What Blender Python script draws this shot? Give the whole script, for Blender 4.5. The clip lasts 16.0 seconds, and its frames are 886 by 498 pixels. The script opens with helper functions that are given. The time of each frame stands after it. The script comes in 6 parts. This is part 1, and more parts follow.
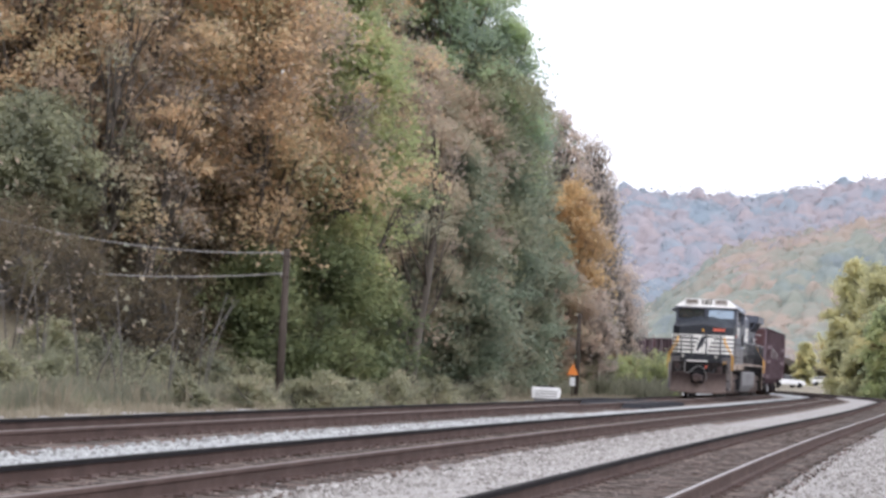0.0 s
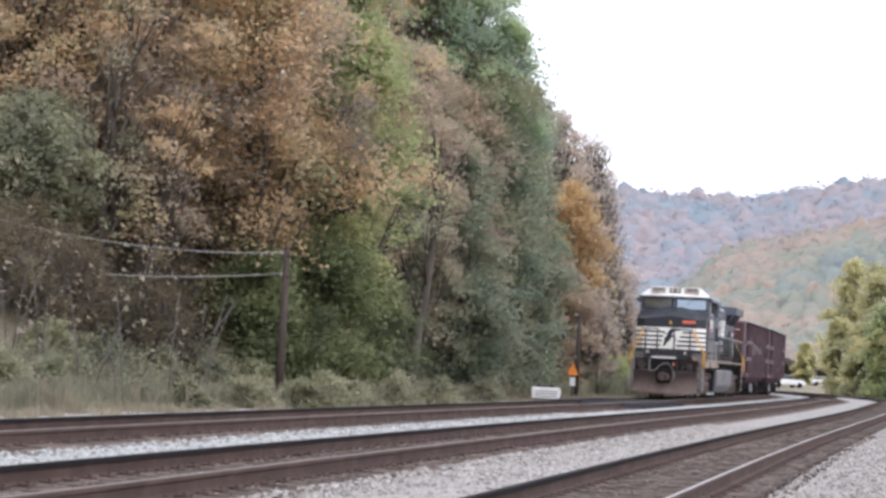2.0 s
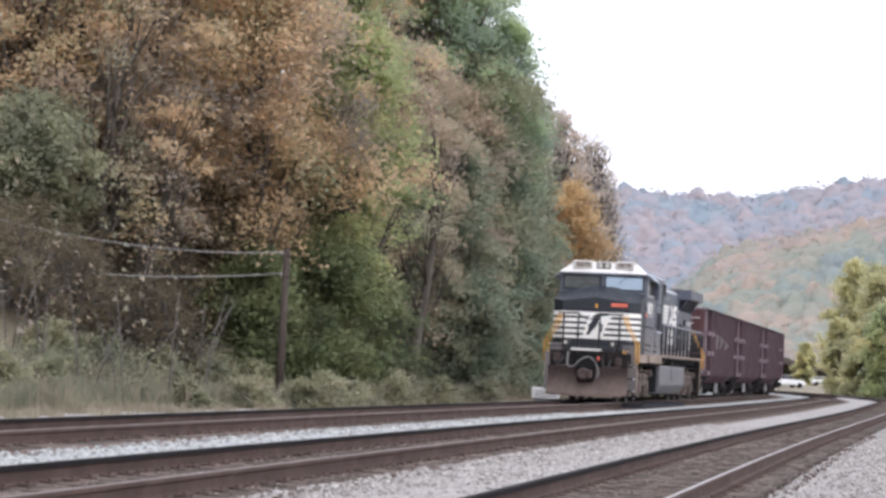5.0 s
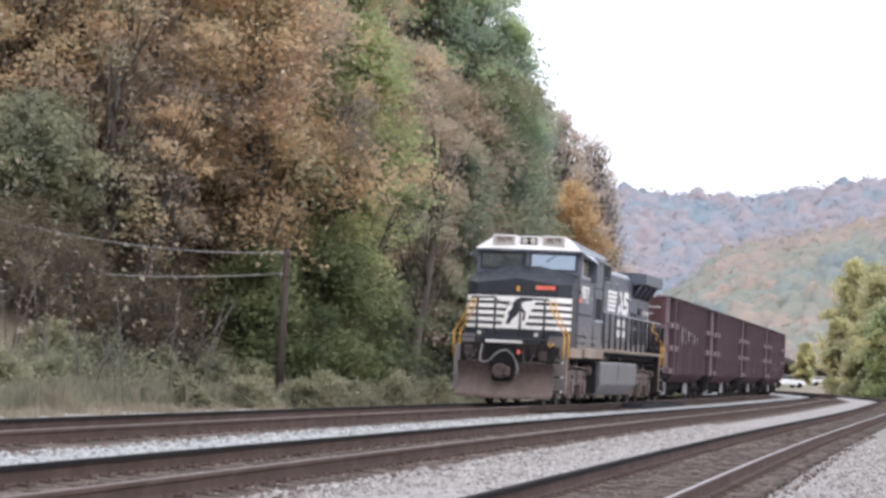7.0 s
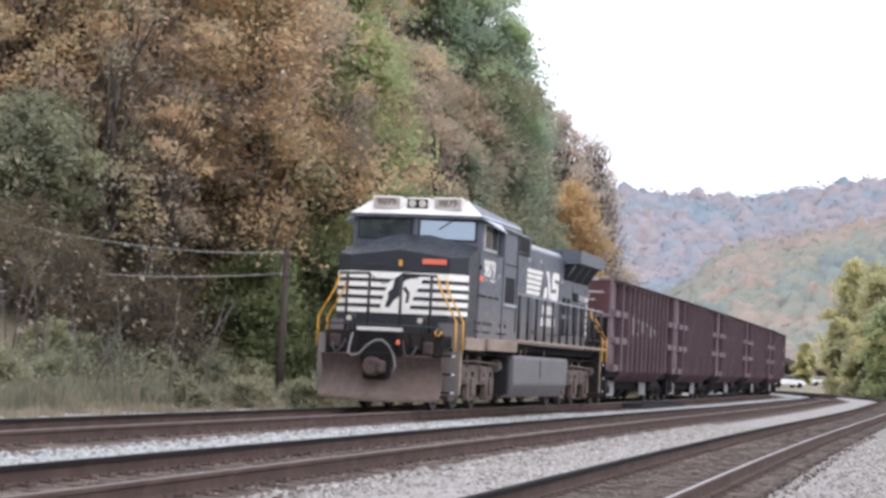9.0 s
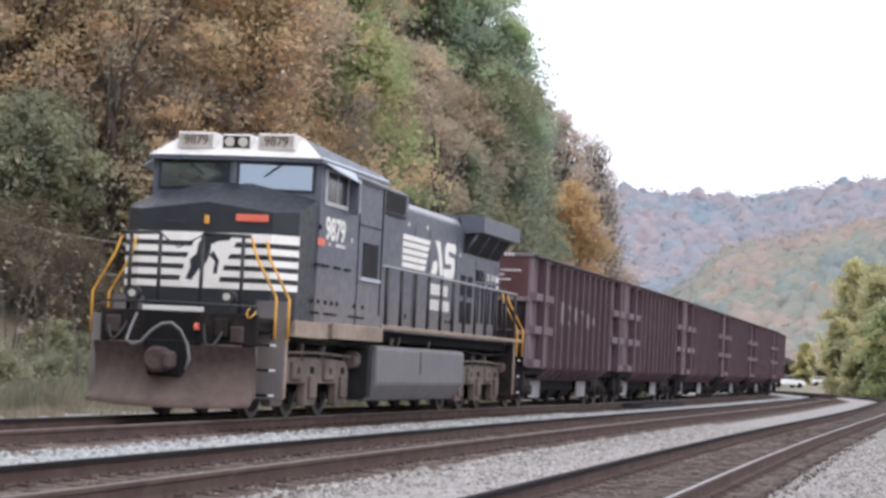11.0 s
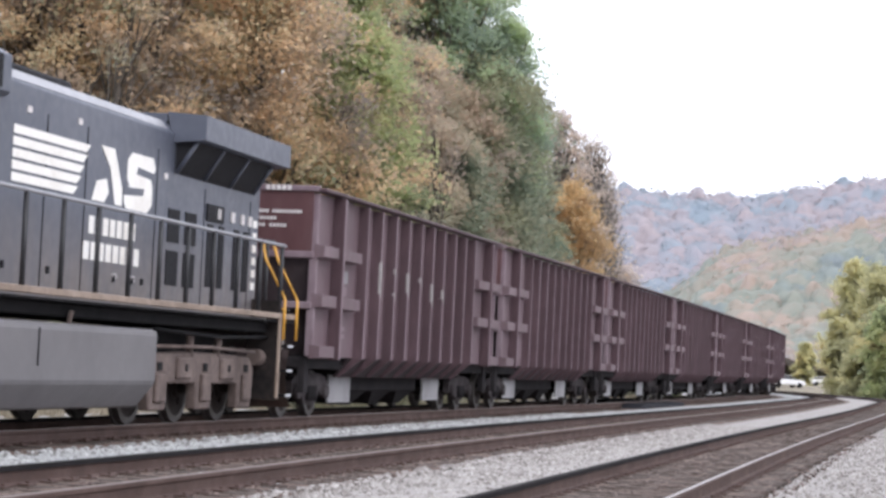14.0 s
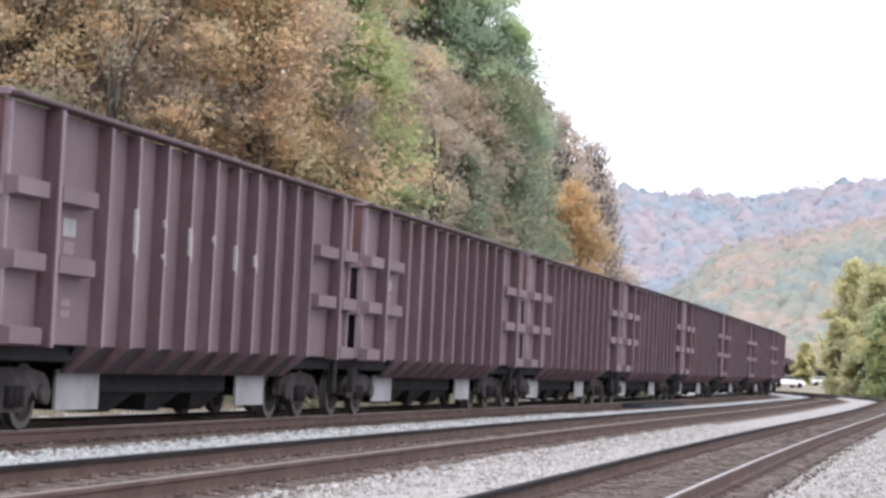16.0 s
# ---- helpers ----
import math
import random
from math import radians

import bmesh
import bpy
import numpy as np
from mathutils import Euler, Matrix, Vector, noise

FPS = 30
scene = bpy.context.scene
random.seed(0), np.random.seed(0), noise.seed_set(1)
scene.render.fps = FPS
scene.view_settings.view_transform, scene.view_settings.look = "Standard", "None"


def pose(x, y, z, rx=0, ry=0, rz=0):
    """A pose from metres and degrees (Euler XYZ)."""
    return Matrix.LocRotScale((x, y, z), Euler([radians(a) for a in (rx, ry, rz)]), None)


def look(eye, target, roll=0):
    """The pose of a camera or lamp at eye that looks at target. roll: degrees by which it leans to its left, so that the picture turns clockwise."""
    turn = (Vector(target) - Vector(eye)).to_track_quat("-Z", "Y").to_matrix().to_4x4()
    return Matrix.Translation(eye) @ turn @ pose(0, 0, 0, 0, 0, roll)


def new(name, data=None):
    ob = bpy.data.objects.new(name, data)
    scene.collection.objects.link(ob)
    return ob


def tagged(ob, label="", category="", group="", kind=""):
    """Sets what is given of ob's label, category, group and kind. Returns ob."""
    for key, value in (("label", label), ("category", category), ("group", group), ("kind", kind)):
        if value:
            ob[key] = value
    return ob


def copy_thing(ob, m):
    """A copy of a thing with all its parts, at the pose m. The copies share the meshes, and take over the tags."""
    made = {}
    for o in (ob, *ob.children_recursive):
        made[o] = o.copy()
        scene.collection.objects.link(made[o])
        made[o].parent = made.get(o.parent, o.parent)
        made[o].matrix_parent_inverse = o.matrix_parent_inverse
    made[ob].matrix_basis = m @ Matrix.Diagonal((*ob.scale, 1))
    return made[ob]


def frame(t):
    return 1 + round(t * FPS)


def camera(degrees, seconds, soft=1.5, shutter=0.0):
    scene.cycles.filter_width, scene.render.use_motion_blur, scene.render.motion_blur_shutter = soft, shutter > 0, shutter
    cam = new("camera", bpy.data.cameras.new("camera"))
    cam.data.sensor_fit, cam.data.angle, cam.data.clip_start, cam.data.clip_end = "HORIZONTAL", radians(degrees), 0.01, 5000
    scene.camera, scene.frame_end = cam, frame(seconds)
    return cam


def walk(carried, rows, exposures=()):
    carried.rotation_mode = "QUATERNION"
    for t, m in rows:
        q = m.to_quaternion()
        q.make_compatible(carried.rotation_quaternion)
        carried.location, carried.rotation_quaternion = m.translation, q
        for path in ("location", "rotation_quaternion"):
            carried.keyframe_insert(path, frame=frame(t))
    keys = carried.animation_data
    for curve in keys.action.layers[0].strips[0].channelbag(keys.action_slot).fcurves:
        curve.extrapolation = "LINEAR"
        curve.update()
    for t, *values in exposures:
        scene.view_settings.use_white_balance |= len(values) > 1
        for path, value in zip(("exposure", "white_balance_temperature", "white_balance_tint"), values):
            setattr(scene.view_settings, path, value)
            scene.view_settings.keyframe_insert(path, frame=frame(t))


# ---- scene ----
# The camera stands on a tripod beside the third track.
EYE_HEIGHT = 1.109
cam = camera(22.32, 16.0, soft=3.1)
TILT, LEAN = 2.862, 3.202
aim = (0.0, math.cos(radians(TILT)), EYE_HEIGHT + math.sin(radians(TILT)))
still = look((0, 0, EYE_HEIGHT), aim, LEAN)
walk(cam, [(0.0, still), (16.0, still)], exposures=[(0.0, 0.05), (9.0, 0.03), (11.5, -0.1), (13.0, 0.0), (15.0, 0.3), (16.0, 0.37)])

# ---- light: a bright overcast afternoon ----
world = bpy.data.worlds.new("overcast_sky")
scene.world = world
world.use_nodes = True
wn, wl = world.node_tree.nodes, world.node_tree.links
sky = wn.new("ShaderNodeTexSky")
sky.sky_type, sky.sun_disc = "NISHITA", False
sky.sun_elevation, sky.sun_rotation = radians(38), radians(150)
sky.air_density, sky.dust_density, sky.ozone_density = 1.0, 3.0, 1.0
dim = wn.new("ShaderNodeMix")
dim.data_type = "RGBA"
dim.blend_type = "MIX"
dim.inputs["Factor"].default_value = 0.93
scale_sky = wn.new("ShaderNodeMix")
scale_sky.data_type, scale_sky.blend_type = "RGBA", "MULTIPLY"
scale_sky.inputs["Factor"].default_value = 1.0
wl.new(sky.outputs["Color"], scale_sky.inputs["A"])
scale_sky.inputs["B"].default_value = (0.1, 0.1, 0.1, 1)
wl.new(scale_sky.outputs["Result"], dim.inputs["A"])
dim.inputs["B"].default_value = (0.935, 0.96, 1.085, 1)
wl.new(dim.outputs["Result"], wn["Background"].inputs["Color"])
wn["Background"].inputs["Strength"].default_value = 1.7

sun_data = bpy.data.lights.new("sun", "SUN")
sun_data.energy, sun_data.angle, sun_data.color = 0.9, radians(40), (1.0, 0.98, 0.95)
sun = new("sun", sun_data)
sun.matrix_world = look((20, -40, 40), (0, 0, 0))


# ---- mesh helpers ----
def box(bm, x0, x1, y0, y1, z0, z1, bevel=0.0):
    vs = [bm.verts.new((x, y, z)) for x in (x0, x1) for y in (y0, y1) for z in (z0, z1)]
    faces = [bm.faces.new([vs[i] for i in f]) for f in
             ((0, 1, 3, 2), (4, 6, 7, 5), (0, 4, 5, 1), (2, 3, 7, 6), (0, 2, 6, 4), (1, 5, 7, 3))]
    if bevel:
        edges = list({e for f in faces for e in f.edges})
        bmesh.ops.bevel(bm, geom=edges, offset=bevel, segments=1, affect="EDGES")


def prism(bm, outline, y0, y1, axis="y", bevel=0.0):
    """An outline in two axes, pushed along the third: axis y takes (x, z), x takes (y, z), z takes (x, y)."""
    def place(a, b, c):
        return {"y": (a, c, b), "x": (c, a, b), "z": (a, b, c)}[axis]
    lo = [bm.verts.new(place(a, b, y0)) for a, b in outline]
    hi = [bm.verts.new(place(a, b, y1)) for a, b in outline]
    n = len(outline)
    faces = [bm.faces.new(lo), bm.faces.new(list(reversed(hi)))]
    for i in range(n):
        faces.append(bm.faces.new((lo[i], hi[i], hi[(i + 1) % n], lo[(i + 1) % n])))
    bmesh.ops.recalc_face_normals(bm, faces=faces)
    if bevel:
        edges = list({e for f in faces for e in f.edges})
        bmesh.ops.bevel(bm, geom=edges, offset=bevel, segments=1, affect="EDGES")


def loft(bm, rings, closed=True):
    """Skin between rings of the same number of points."""
    rows = [[bm.verts.new(p) for p in ring] for ring in rings]
    n = len(rows[0])
    faces = []
    for a, b in zip(rows, rows[1:]):
        for i in range(n if closed else n - 1):
            faces.append(bm.faces.new((a[i], a[(i + 1) % n], b[(i + 1) % n], b[i])))
    if closed:
        faces.append(bm.faces.new(rows[0]))
        faces.append(bm.faces.new(rows[-1]))
    bmesh.ops.recalc_face_normals(bm, faces=faces)
    return faces


def tube(bm, points, radius, sides=8):
    """A round bar along points; radius is one number or one for each point."""
    points = [Vector(p) for p in points]
    radii = radius if isinstance(radius, (list, tuple)) else [radius] * len(points)
    rings = []
    for i, p in enumerate(points):
        d = (points[min(i + 1, len(points) - 1)] - points[max(i - 1, 0)]).normalized()
        side = d.cross(Vector((0, 0, 1)) if abs(d.z) < 0.9 else Vector((1, 0, 0))).normalized()
        up = side.cross(d)
        rings.append([p + (side * math.cos(a) + up * math.sin(a)) * radii[i]
                      for a in (2 * math.pi * k / sides for k in range(sides))])
    for f in loft(bm, rings):
        f.smooth = len(f.verts) == 4


def disc(bm, centre, axis, radius, depth, sides=24):
    c, a = Vector(centre), Vector(axis).normalized()
    tube(bm, [c - a * depth / 2, c + a * depth / 2], radius, sides)


def part(name, bm, material, parent, label=""):
    me = bpy.data.meshes.new(name)
    bm.to_mesh(me)
    bm.free()
    me.materials.append(material)
    ob = new(name, me)
    ob.parent = parent
    return tagged(ob, label)


def piece(name, me, parent, place=None):
    ob = new(name, me)
    ob.parent = parent
    if place is not None:
        ob.matrix_basis = place
    return ob


def fast_mesh(name, verts, faces, material, smooth=False, normals=None, tones=None):
    """verts (n, 3), faces (m, k), all with k corners; normals and tones, if given, one for each vert."""
    verts, faces = np.asarray(verts, dtype=np.float32), np.asarray(faces, dtype=np.int32)
    me = bpy.data.meshes.new(name)
    m, k = faces.shape
    me.vertices.add(len(verts))
    me.vertices.foreach_set("co", verts.ravel())
    me.loops.add(m * k)
    me.loops.foreach_set("vertex_index", faces.ravel())
    me.polygons.add(m)
    me.polygons.foreach_set("loop_start", np.arange(0, m * k, k, dtype=np.int32))
    me.update(calc_edges=True)
    me.polygons.foreach_set("use_smooth", np.full(m, smooth or normals is not None))
    if normals is not None:
        at = me.attributes.new("custom_normal", "FLOAT_VECTOR", "POINT")
        at.data.foreach_set("vector", np.asarray(normals, dtype=np.float32).ravel())
    if tones is not None:
        at = me.attributes.new("tone", "FLOAT", "POINT")
        at.data.foreach_set("value", np.asarray(tones, dtype=np.float32).ravel())
    me.materials.append(material)
    return me


def thing(name, label, category, group="", kind=""):
    return tagged(new(name), label, category, group, kind)


def text_mesh(word, size, extrude=0.004):
    curve = bpy.data.curves.new("text", "FONT")
    curve.body, curve.size, curve.extrude = word, size, extrude
    curve.offset = 0.012 * size / 0.54
    curve.align_x, curve.align_y = "CENTER", "CENTER"
    ob = bpy.data.objects.new("text", curve)
    me = bpy.data.meshes.new_from_object(ob)
    bpy.data.objects.remove(ob)
    return me


# ---- materials ----
def nodes_of(name):
    m = bpy.data.materials.new(name)
    m.use_nodes = True
    return m, m.node_tree.nodes, m.node_tree.links, m.node_tree.nodes["Principled BSDF"]


def ramp_node(ns, stops):
    r = ns.new("ShaderNodeValToRGB")
    e = r.color_ramp.elements
    while len(e) < len(stops):
        e.new(0.5)
    for el, (pos, col) in zip(e, stops):
        el.position, el.color = pos, (*col, 1)
    return r


def surface(name, colours, rough=0.6, metal=0.0, big=0.6, fine=12.0, fine_mix=0.35, bump=0.2, space="Object", stretch=(1, 1, 1), spec=0.5):
    """Paint, rust, soil, stone: colours run along a coarse noise, broken by a fine one, with relief."""
    m, ns, ln, bsdf = nodes_of(name)
    tc = ns.new("ShaderNodeTexCoord")
    mp = ns.new("ShaderNodeMapping")
    mp.inputs["Scale"].default_value = stretch
    if space == "World":
        geo = ns.new("ShaderNodeNewGeometry")
        ln.new(geo.outputs["Position"], mp.inputs["Vector"])
    else:
        ln.new(tc.outputs["Object"], mp.inputs["Vector"])
    n1, n2 = ns.new("ShaderNodeTexNoise"), ns.new("ShaderNodeTexNoise")
    n1.inputs["Scale"].default_value, n1.inputs["Detail"].default_value = big, 6
    n2.inputs["Scale"].default_value, n2.inputs["Detail"].default_value = fine, 5
    n1.inputs["Roughness"].default_value = 0.65
    ln.new(mp.outputs["Vector"], n1.inputs["Vector"])
    ln.new(mp.outputs["Vector"], n2.inputs["Vector"])
    mixer = ns.new("ShaderNodeMix")
    mixer.inputs["Factor"].default_value = fine_mix
    ln.new(n1.outputs["Fac"], mixer.inputs["A"])
    ln.new(n2.outputs["Fac"], mixer.inputs["B"])
    k = len(colours)
    r = ramp_node(ns, [(0.3 + 0.4 * i / max(1, k - 1), c) for i, c in enumerate(colours)])
    ln.new(mixer.outputs["Result"], r.inputs["Fac"])
    ln.new(r.outputs["Color"], bsdf.inputs["Base Color"])
    rr = ns.new("ShaderNodeMapRange")
    rr.inputs["From Min"].default_value, rr.inputs["From Max"].default_value = 0.3, 0.7
    rr.inputs["To Min"].default_value, rr.inputs["To Max"].default_value = max(0.03, rough - 0.12), min(1, rough + 0.12)
    ln.new(n2.outputs["Fac"], rr.inputs["Value"])
    ln.new(rr.outputs["Result"], bsdf.inputs["Roughness"])
    bsdf.inputs["Metallic"].default_value = metal
    bsdf.inputs["Specular IOR Level"].default_value = spec
    if bump:
        b = ns.new("ShaderNodeBump")
        b.inputs["Strength"].default_value, b.inputs["Distance"].default_value = bump, 0.03
        ln.new(n2.outputs["Fac"], b.inputs["Height"])
        ln.new(b.outputs["Normal"], bsdf.inputs["Normal"])
    return m


def foliage(name, colours, patch=0.5, through_light=0.55, single=0.05, detail=3, spray=0.42):
    """Leaves: tones that drift through the wood, a tone of its own for each spray, and a little for each leaf."""
    m, ns, ln, bsdf = nodes_of(name)
    geo = ns.new("ShaderNodeNewGeometry")
    n1 = ns.new("ShaderNodeTexNoise")
    n1.inputs["Scale"].default_value, n1.inputs["Detail"].default_value = patch, detail
    ln.new(geo.outputs["Position"], n1.inputs["Vector"])
    tone = ns.new("ShaderNodeAttribute")
    tone.attribute_name = "tone"
    spread_tone = ns.new("ShaderNodeMapRange")
    spread_tone.inputs["To Min"].default_value, spread_tone.inputs["To Max"].default_value = 0.22, 0.78
    ln.new(tone.outputs["Fac"], spread_tone.inputs["Value"])
    two = ns.new("ShaderNodeMix")
    two.inputs["Factor"].default_value = spray
    ln.new(n1.outputs["Fac"], two.inputs["A"])
    ln.new(spread_tone.outputs["Result"], two.inputs["B"])
    mixer = ns.new("ShaderNodeMix")
    mixer.inputs["Factor"].default_value = single
    ln.new(two.outputs["Result"], mixer.inputs["A"])
    ln.new(geo.outputs["Random Per Island"], mixer.inputs["B"])
    k = len(colours)
    r = ramp_node(ns, [(0.32 + 0.36 * i / max(1, k - 1), c) for i, c in enumerate(colours)])
    ln.new(mixer.outputs["Result"], r.inputs["Fac"])
    ln.new(r.outputs["Color"], bsdf.inputs["Base Color"])
    bsdf.inputs["Roughness"].default_value = 0.65
    bsdf.inputs["Specular IOR Level"].default_value = 0.25
    trans = ns.new("ShaderNodeBsdfTranslucent")
    ln.new(r.outputs["Color"], trans.inputs["Color"])
    both = ns.new("ShaderNodeMixShader")
    both.inputs["Fac"].default_value = through_light
    ln.new(bsdf.outputs["BSDF"], both.inputs[1])
    ln.new(trans.outputs["BSDF"], both.inputs[2])
    ln.new(both.outputs["Shader"], ns["Material Output"].inputs["Surface"])
    return m


M_SOIL = surface("valley_soil", [(0.12, 0.105, 0.068), (0.19, 0.162, 0.112), (0.27, 0.232, 0.176)], 0.95, big=0.25, fine=3, bump=0.5, space="World")
M_BALLAST_PALE = surface("pale_limestone_ballast", [(0.2153, 0.2168, 0.2203), (0.3769, 0.3806, 0.3777), (0.5377, 0.5435, 0.5271)], 0.9, big=1.2, fine=14, fine_mix=0.6, bump=1.0, space="World")
M_BALLAST_GREY = surface("grey_ballast", [(0.195, 0.178, 0.168), (0.318, 0.296, 0.28), (0.452, 0.428, 0.412)], 0.9, big=1.0, fine=14, fine_mix=0.6, bump=1.0, space="World")
M_BALLAST_RUST = surface("rust_stained_ballast", [(0.08575, 0.06005, 0.04976), (0.1416, 0.1019, 0.08612), (0.2221, 0.1751, 0.1525)], 0.95, big=1.0, fine=14, fine_mix=0.55, bump=1.0, space="World", spec=0.2)
M_TIE = surface("creosoted_tie", [(0.04316, 0.03358, 0.02892), (0.08633, 0.0688, 0.05971), (0.1377, 0.1154, 0.107)], 0.9, big=1.5, fine=20, bump=0.6, stretch=(1, 6, 1), spec=0.2)
M_RAIL = surface("rusty_rail_steel", [(0.04879, 0.0309, 0.02669), (0.08905, 0.05727, 0.04938), (0.1426, 0.09723, 0.08537)], 0.75, big=2, fine=30, bump=0.2, space="World", spec=0.2)
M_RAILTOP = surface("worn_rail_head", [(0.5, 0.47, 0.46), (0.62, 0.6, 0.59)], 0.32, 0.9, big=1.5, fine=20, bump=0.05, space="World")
M_RAILTOP_DARK = surface("black_rail_head", [(0.014, 0.013, 0.014), (0.03, 0.027, 0.028)], 0.88, 0.0, big=1.5, fine=20, bump=0.05, space="World", spec=0.08)
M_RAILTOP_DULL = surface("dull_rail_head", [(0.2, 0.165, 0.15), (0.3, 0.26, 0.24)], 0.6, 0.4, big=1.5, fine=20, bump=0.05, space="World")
M_CROSSING = surface("dark_crossing_panel", [(0.012, 0.012, 0.016), (0.028, 0.028, 0.034)], 0.85, big=2, fine=20, bump=0.2, space="World", spec=0.1)
# ribs and posts: the shade on their sides is put into this tone
M_HOPPER = surface("dusty_brown_shaded_rib_paint", [(0.04919, 0.02834, 0.03416), (0.07496, 0.04436, 0.05246), (0.123, 0.0764, 0.08906)], 0.62, big=0.5, fine=7, bump=0.08, stretch=(1, 1, 0.35), spec=0.35)
# side sheets: the same paint in a lighter tone than the shaded ribs
M_HOPPER_SHEET = surface("lighter_brown_side_sheet", [(0.0888, 0.05808, 0.06625), (0.1296, 0.08585, 0.0975), (0.192, 0.1363, 0.1525)], 0.6, big=0.5, fine=7, bump=0.08, stretch=(1, 1, 0.35), spec=0.4)
M_HOPPER_END = surface("red_brown_end_paint", [(0.0675, 0.02944, 0.03105), (0.09441, 0.04232, 0.04554), (0.1253, 0.069, 0.07245)], 0.62, big=0.6, fine=7, bump=0.08, stretch=(1, 1, 0.4), spec=0.35)
# outer faces: wear, and the light the edges catch, put into the colour
M_HOPPER_POST = surface("worn_lit_post_paint", [(0.12, 0.08447, 0.095), (0.1872, 0.1338, 0.1537), (0.276, 0.2172, 0.2425)], 0.6, big=0.7, fine=9, bump=0.08, stretch=(1, 1, 0.35), spec=0.4)
# grime, and the shade on the sloping sheets, put into one dark colour
M_HOPPER_GRIME_SHADE = surface("grimy_shaded_belly_paint", [(0.024, 0.018, 0.02), (0.04, 0.03, 0.033), (0.07, 0.056, 0.06)], 0.8, big=0.8, fine=8, bump=0.15, spec=0.2)
# near black: the shade under the car is put into the colour
M_HOPPER_DARK = surface("hopper_belly_shade", [(0.0084, 0.0077, 0.009), (0.021, 0.0189, 0.0203), (0.0385, 0.035, 0.0375)], 0.9, big=1, fine=9, bump=0.2, spec=0.1)
M_PANEL_DUST = surface("pale_dusted_plate", [(0.188, 0.18, 0.188), (0.289, 0.282, 0.291), (0.361, 0.354, 0.367)], 0.8, big=1.2, fine=6, bump=0.1, stretch=(1, 1, 0.4))
M_BARE = surface("scuffed_bare_streak", [(0.2203, 0.202, 0.1958), (0.3182, 0.2999, 0.2938), (0.3917, 0.3733, 0.3672)], 0.6, big=4, fine=20, bump=0.05)
M_TRUCK = surface("dusty_truck_casting", [(0.0173, 0.0154, 0.0166), (0.0432, 0.0365, 0.0382), (0.096, 0.0845, 0.0877)], 0.85, big=1.5, fine=10, bump=0.3, spec=0.1)
M_WHEEL = surface("wheel_steel", [(0.0264, 0.0216, 0.0204), (0.06, 0.0504, 0.048)], 0.75, 0.2, big=3, fine=20, bump=0.2, spec=0.1)
M_TREAD = surface("worn_wheel_tread", [(0.05, 0.045, 0.043), (0.09, 0.082, 0.08)], 0.55, 0.4, big=3, fine=20, bump=0.05)
M_STENCIL = surface("faded_white_stencil", [(0.5, 0.46, 0.46), (0.72, 0.69, 0.68)], 0.7, big=3, fine=20, bump=0)
M_BARK = surface("grey_brown_bark", [(0.05, 0.04, 0.034), (0.1, 0.085, 0.072), (0.17, 0.15, 0.13)], 0.95, big=2, fine=14, bump=0.8, space="World", stretch=(1, 1, 0.3))
M_TWIG = surface("grey_twigs", [(0.075, 0.0675, 0.06375), (0.135, 0.1237, 0.1162), (0.21, 0.195, 0.1875)], 0.95, big=2, fine=14, bump=0.3, space="World")
M_STEM = surface("pale_dead_stem", [(0.105, 0.094, 0.087), (0.16, 0.147, 0.138), (0.21, 0.195, 0.184)], 0.95, big=2, fine=14, bump=0.2, space="World")
M_POLE = surface("weathered_pole_wood", [(0.03, 0.022, 0.018), (0.06, 0.045, 0.037), (0.1, 0.08, 0.068)], 0.95, big=2, fine=14, bump=0.5, space="World", stretch=(1, 1, 0.2))
M_WIRE = surface("old_line_wire", [(0.25, 0.24, 0.24), (0.4, 0.38, 0.38)], 0.6, 0.2, big=1, fine=8, bump=0, space="World")
M_WHITE = surface("weathered_white_paint", [(0.55, 0.55, 0.55), (0.72, 0.72, 0.73), (0.8, 0.8, 0.8)], 0.6, big=1, fine=8, bump=0.05)
M_ORANGE = surface("orange_sign_paint", [(0.75, 0.2, 0.03), (0.85, 0.28, 0.05)], 0.5, big=2, fine=8, bump=0)

F_RUST = foliage("rust_leaves", [(0.297, 0.266, 0.245), (0.411, 0.351, 0.294), (0.570, 0.445, 0.327), (0.798, 0.581, 0.364), (0.718, 0.568, 0.364), (0.536, 0.518, 0.351), (0.398, 0.451, 0.314)], patch=0.24, single=0.05)
F_BROWN = foliage("brown_olive_leaves", [(0.310, 0.281, 0.252), (0.449, 0.373, 0.306), (0.588, 0.454, 0.343), (0.492, 0.443, 0.321), (0.396, 0.410, 0.306)], patch=0.2)
F_OLIVE = foliage("grey_olive_leaves", [(0.263, 0.278, 0.207), (0.336, 0.340, 0.241), (0.420, 0.422, 0.280), (0.462, 0.433, 0.280)], patch=0.35)
F_GREEN = foliage("green_leaves", [(0.132, 0.159, 0.101), (0.190, 0.224, 0.127), (0.247, 0.287, 0.148), (0.303, 0.323, 0.166), (0.303, 0.273, 0.166)], patch=0.4)
F_LIME = foliage("yellow_green_leaves", [(0.257, 0.281, 0.187), (0.370, 0.407, 0.243), (0.503, 0.562, 0.293), (0.596, 0.600, 0.328), (0.565, 0.456, 0.305)], patch=0.4)
F_DARK = foliage("dark_green_leaves", [(0.295, 0.364, 0.293), (0.370, 0.449, 0.346), (0.447, 0.544, 0.358), (0.545, 0.636, 0.358), (0.468, 0.487, 0.358)], patch=0.25)
F_YELLOW = foliage("amber_leaves", [(0.44, 0.33, 0.21), (0.58, 0.42, 0.25), (0.70, 0.51, 0.28), (0.80, 0.60, 0.33)], patch=0.5)
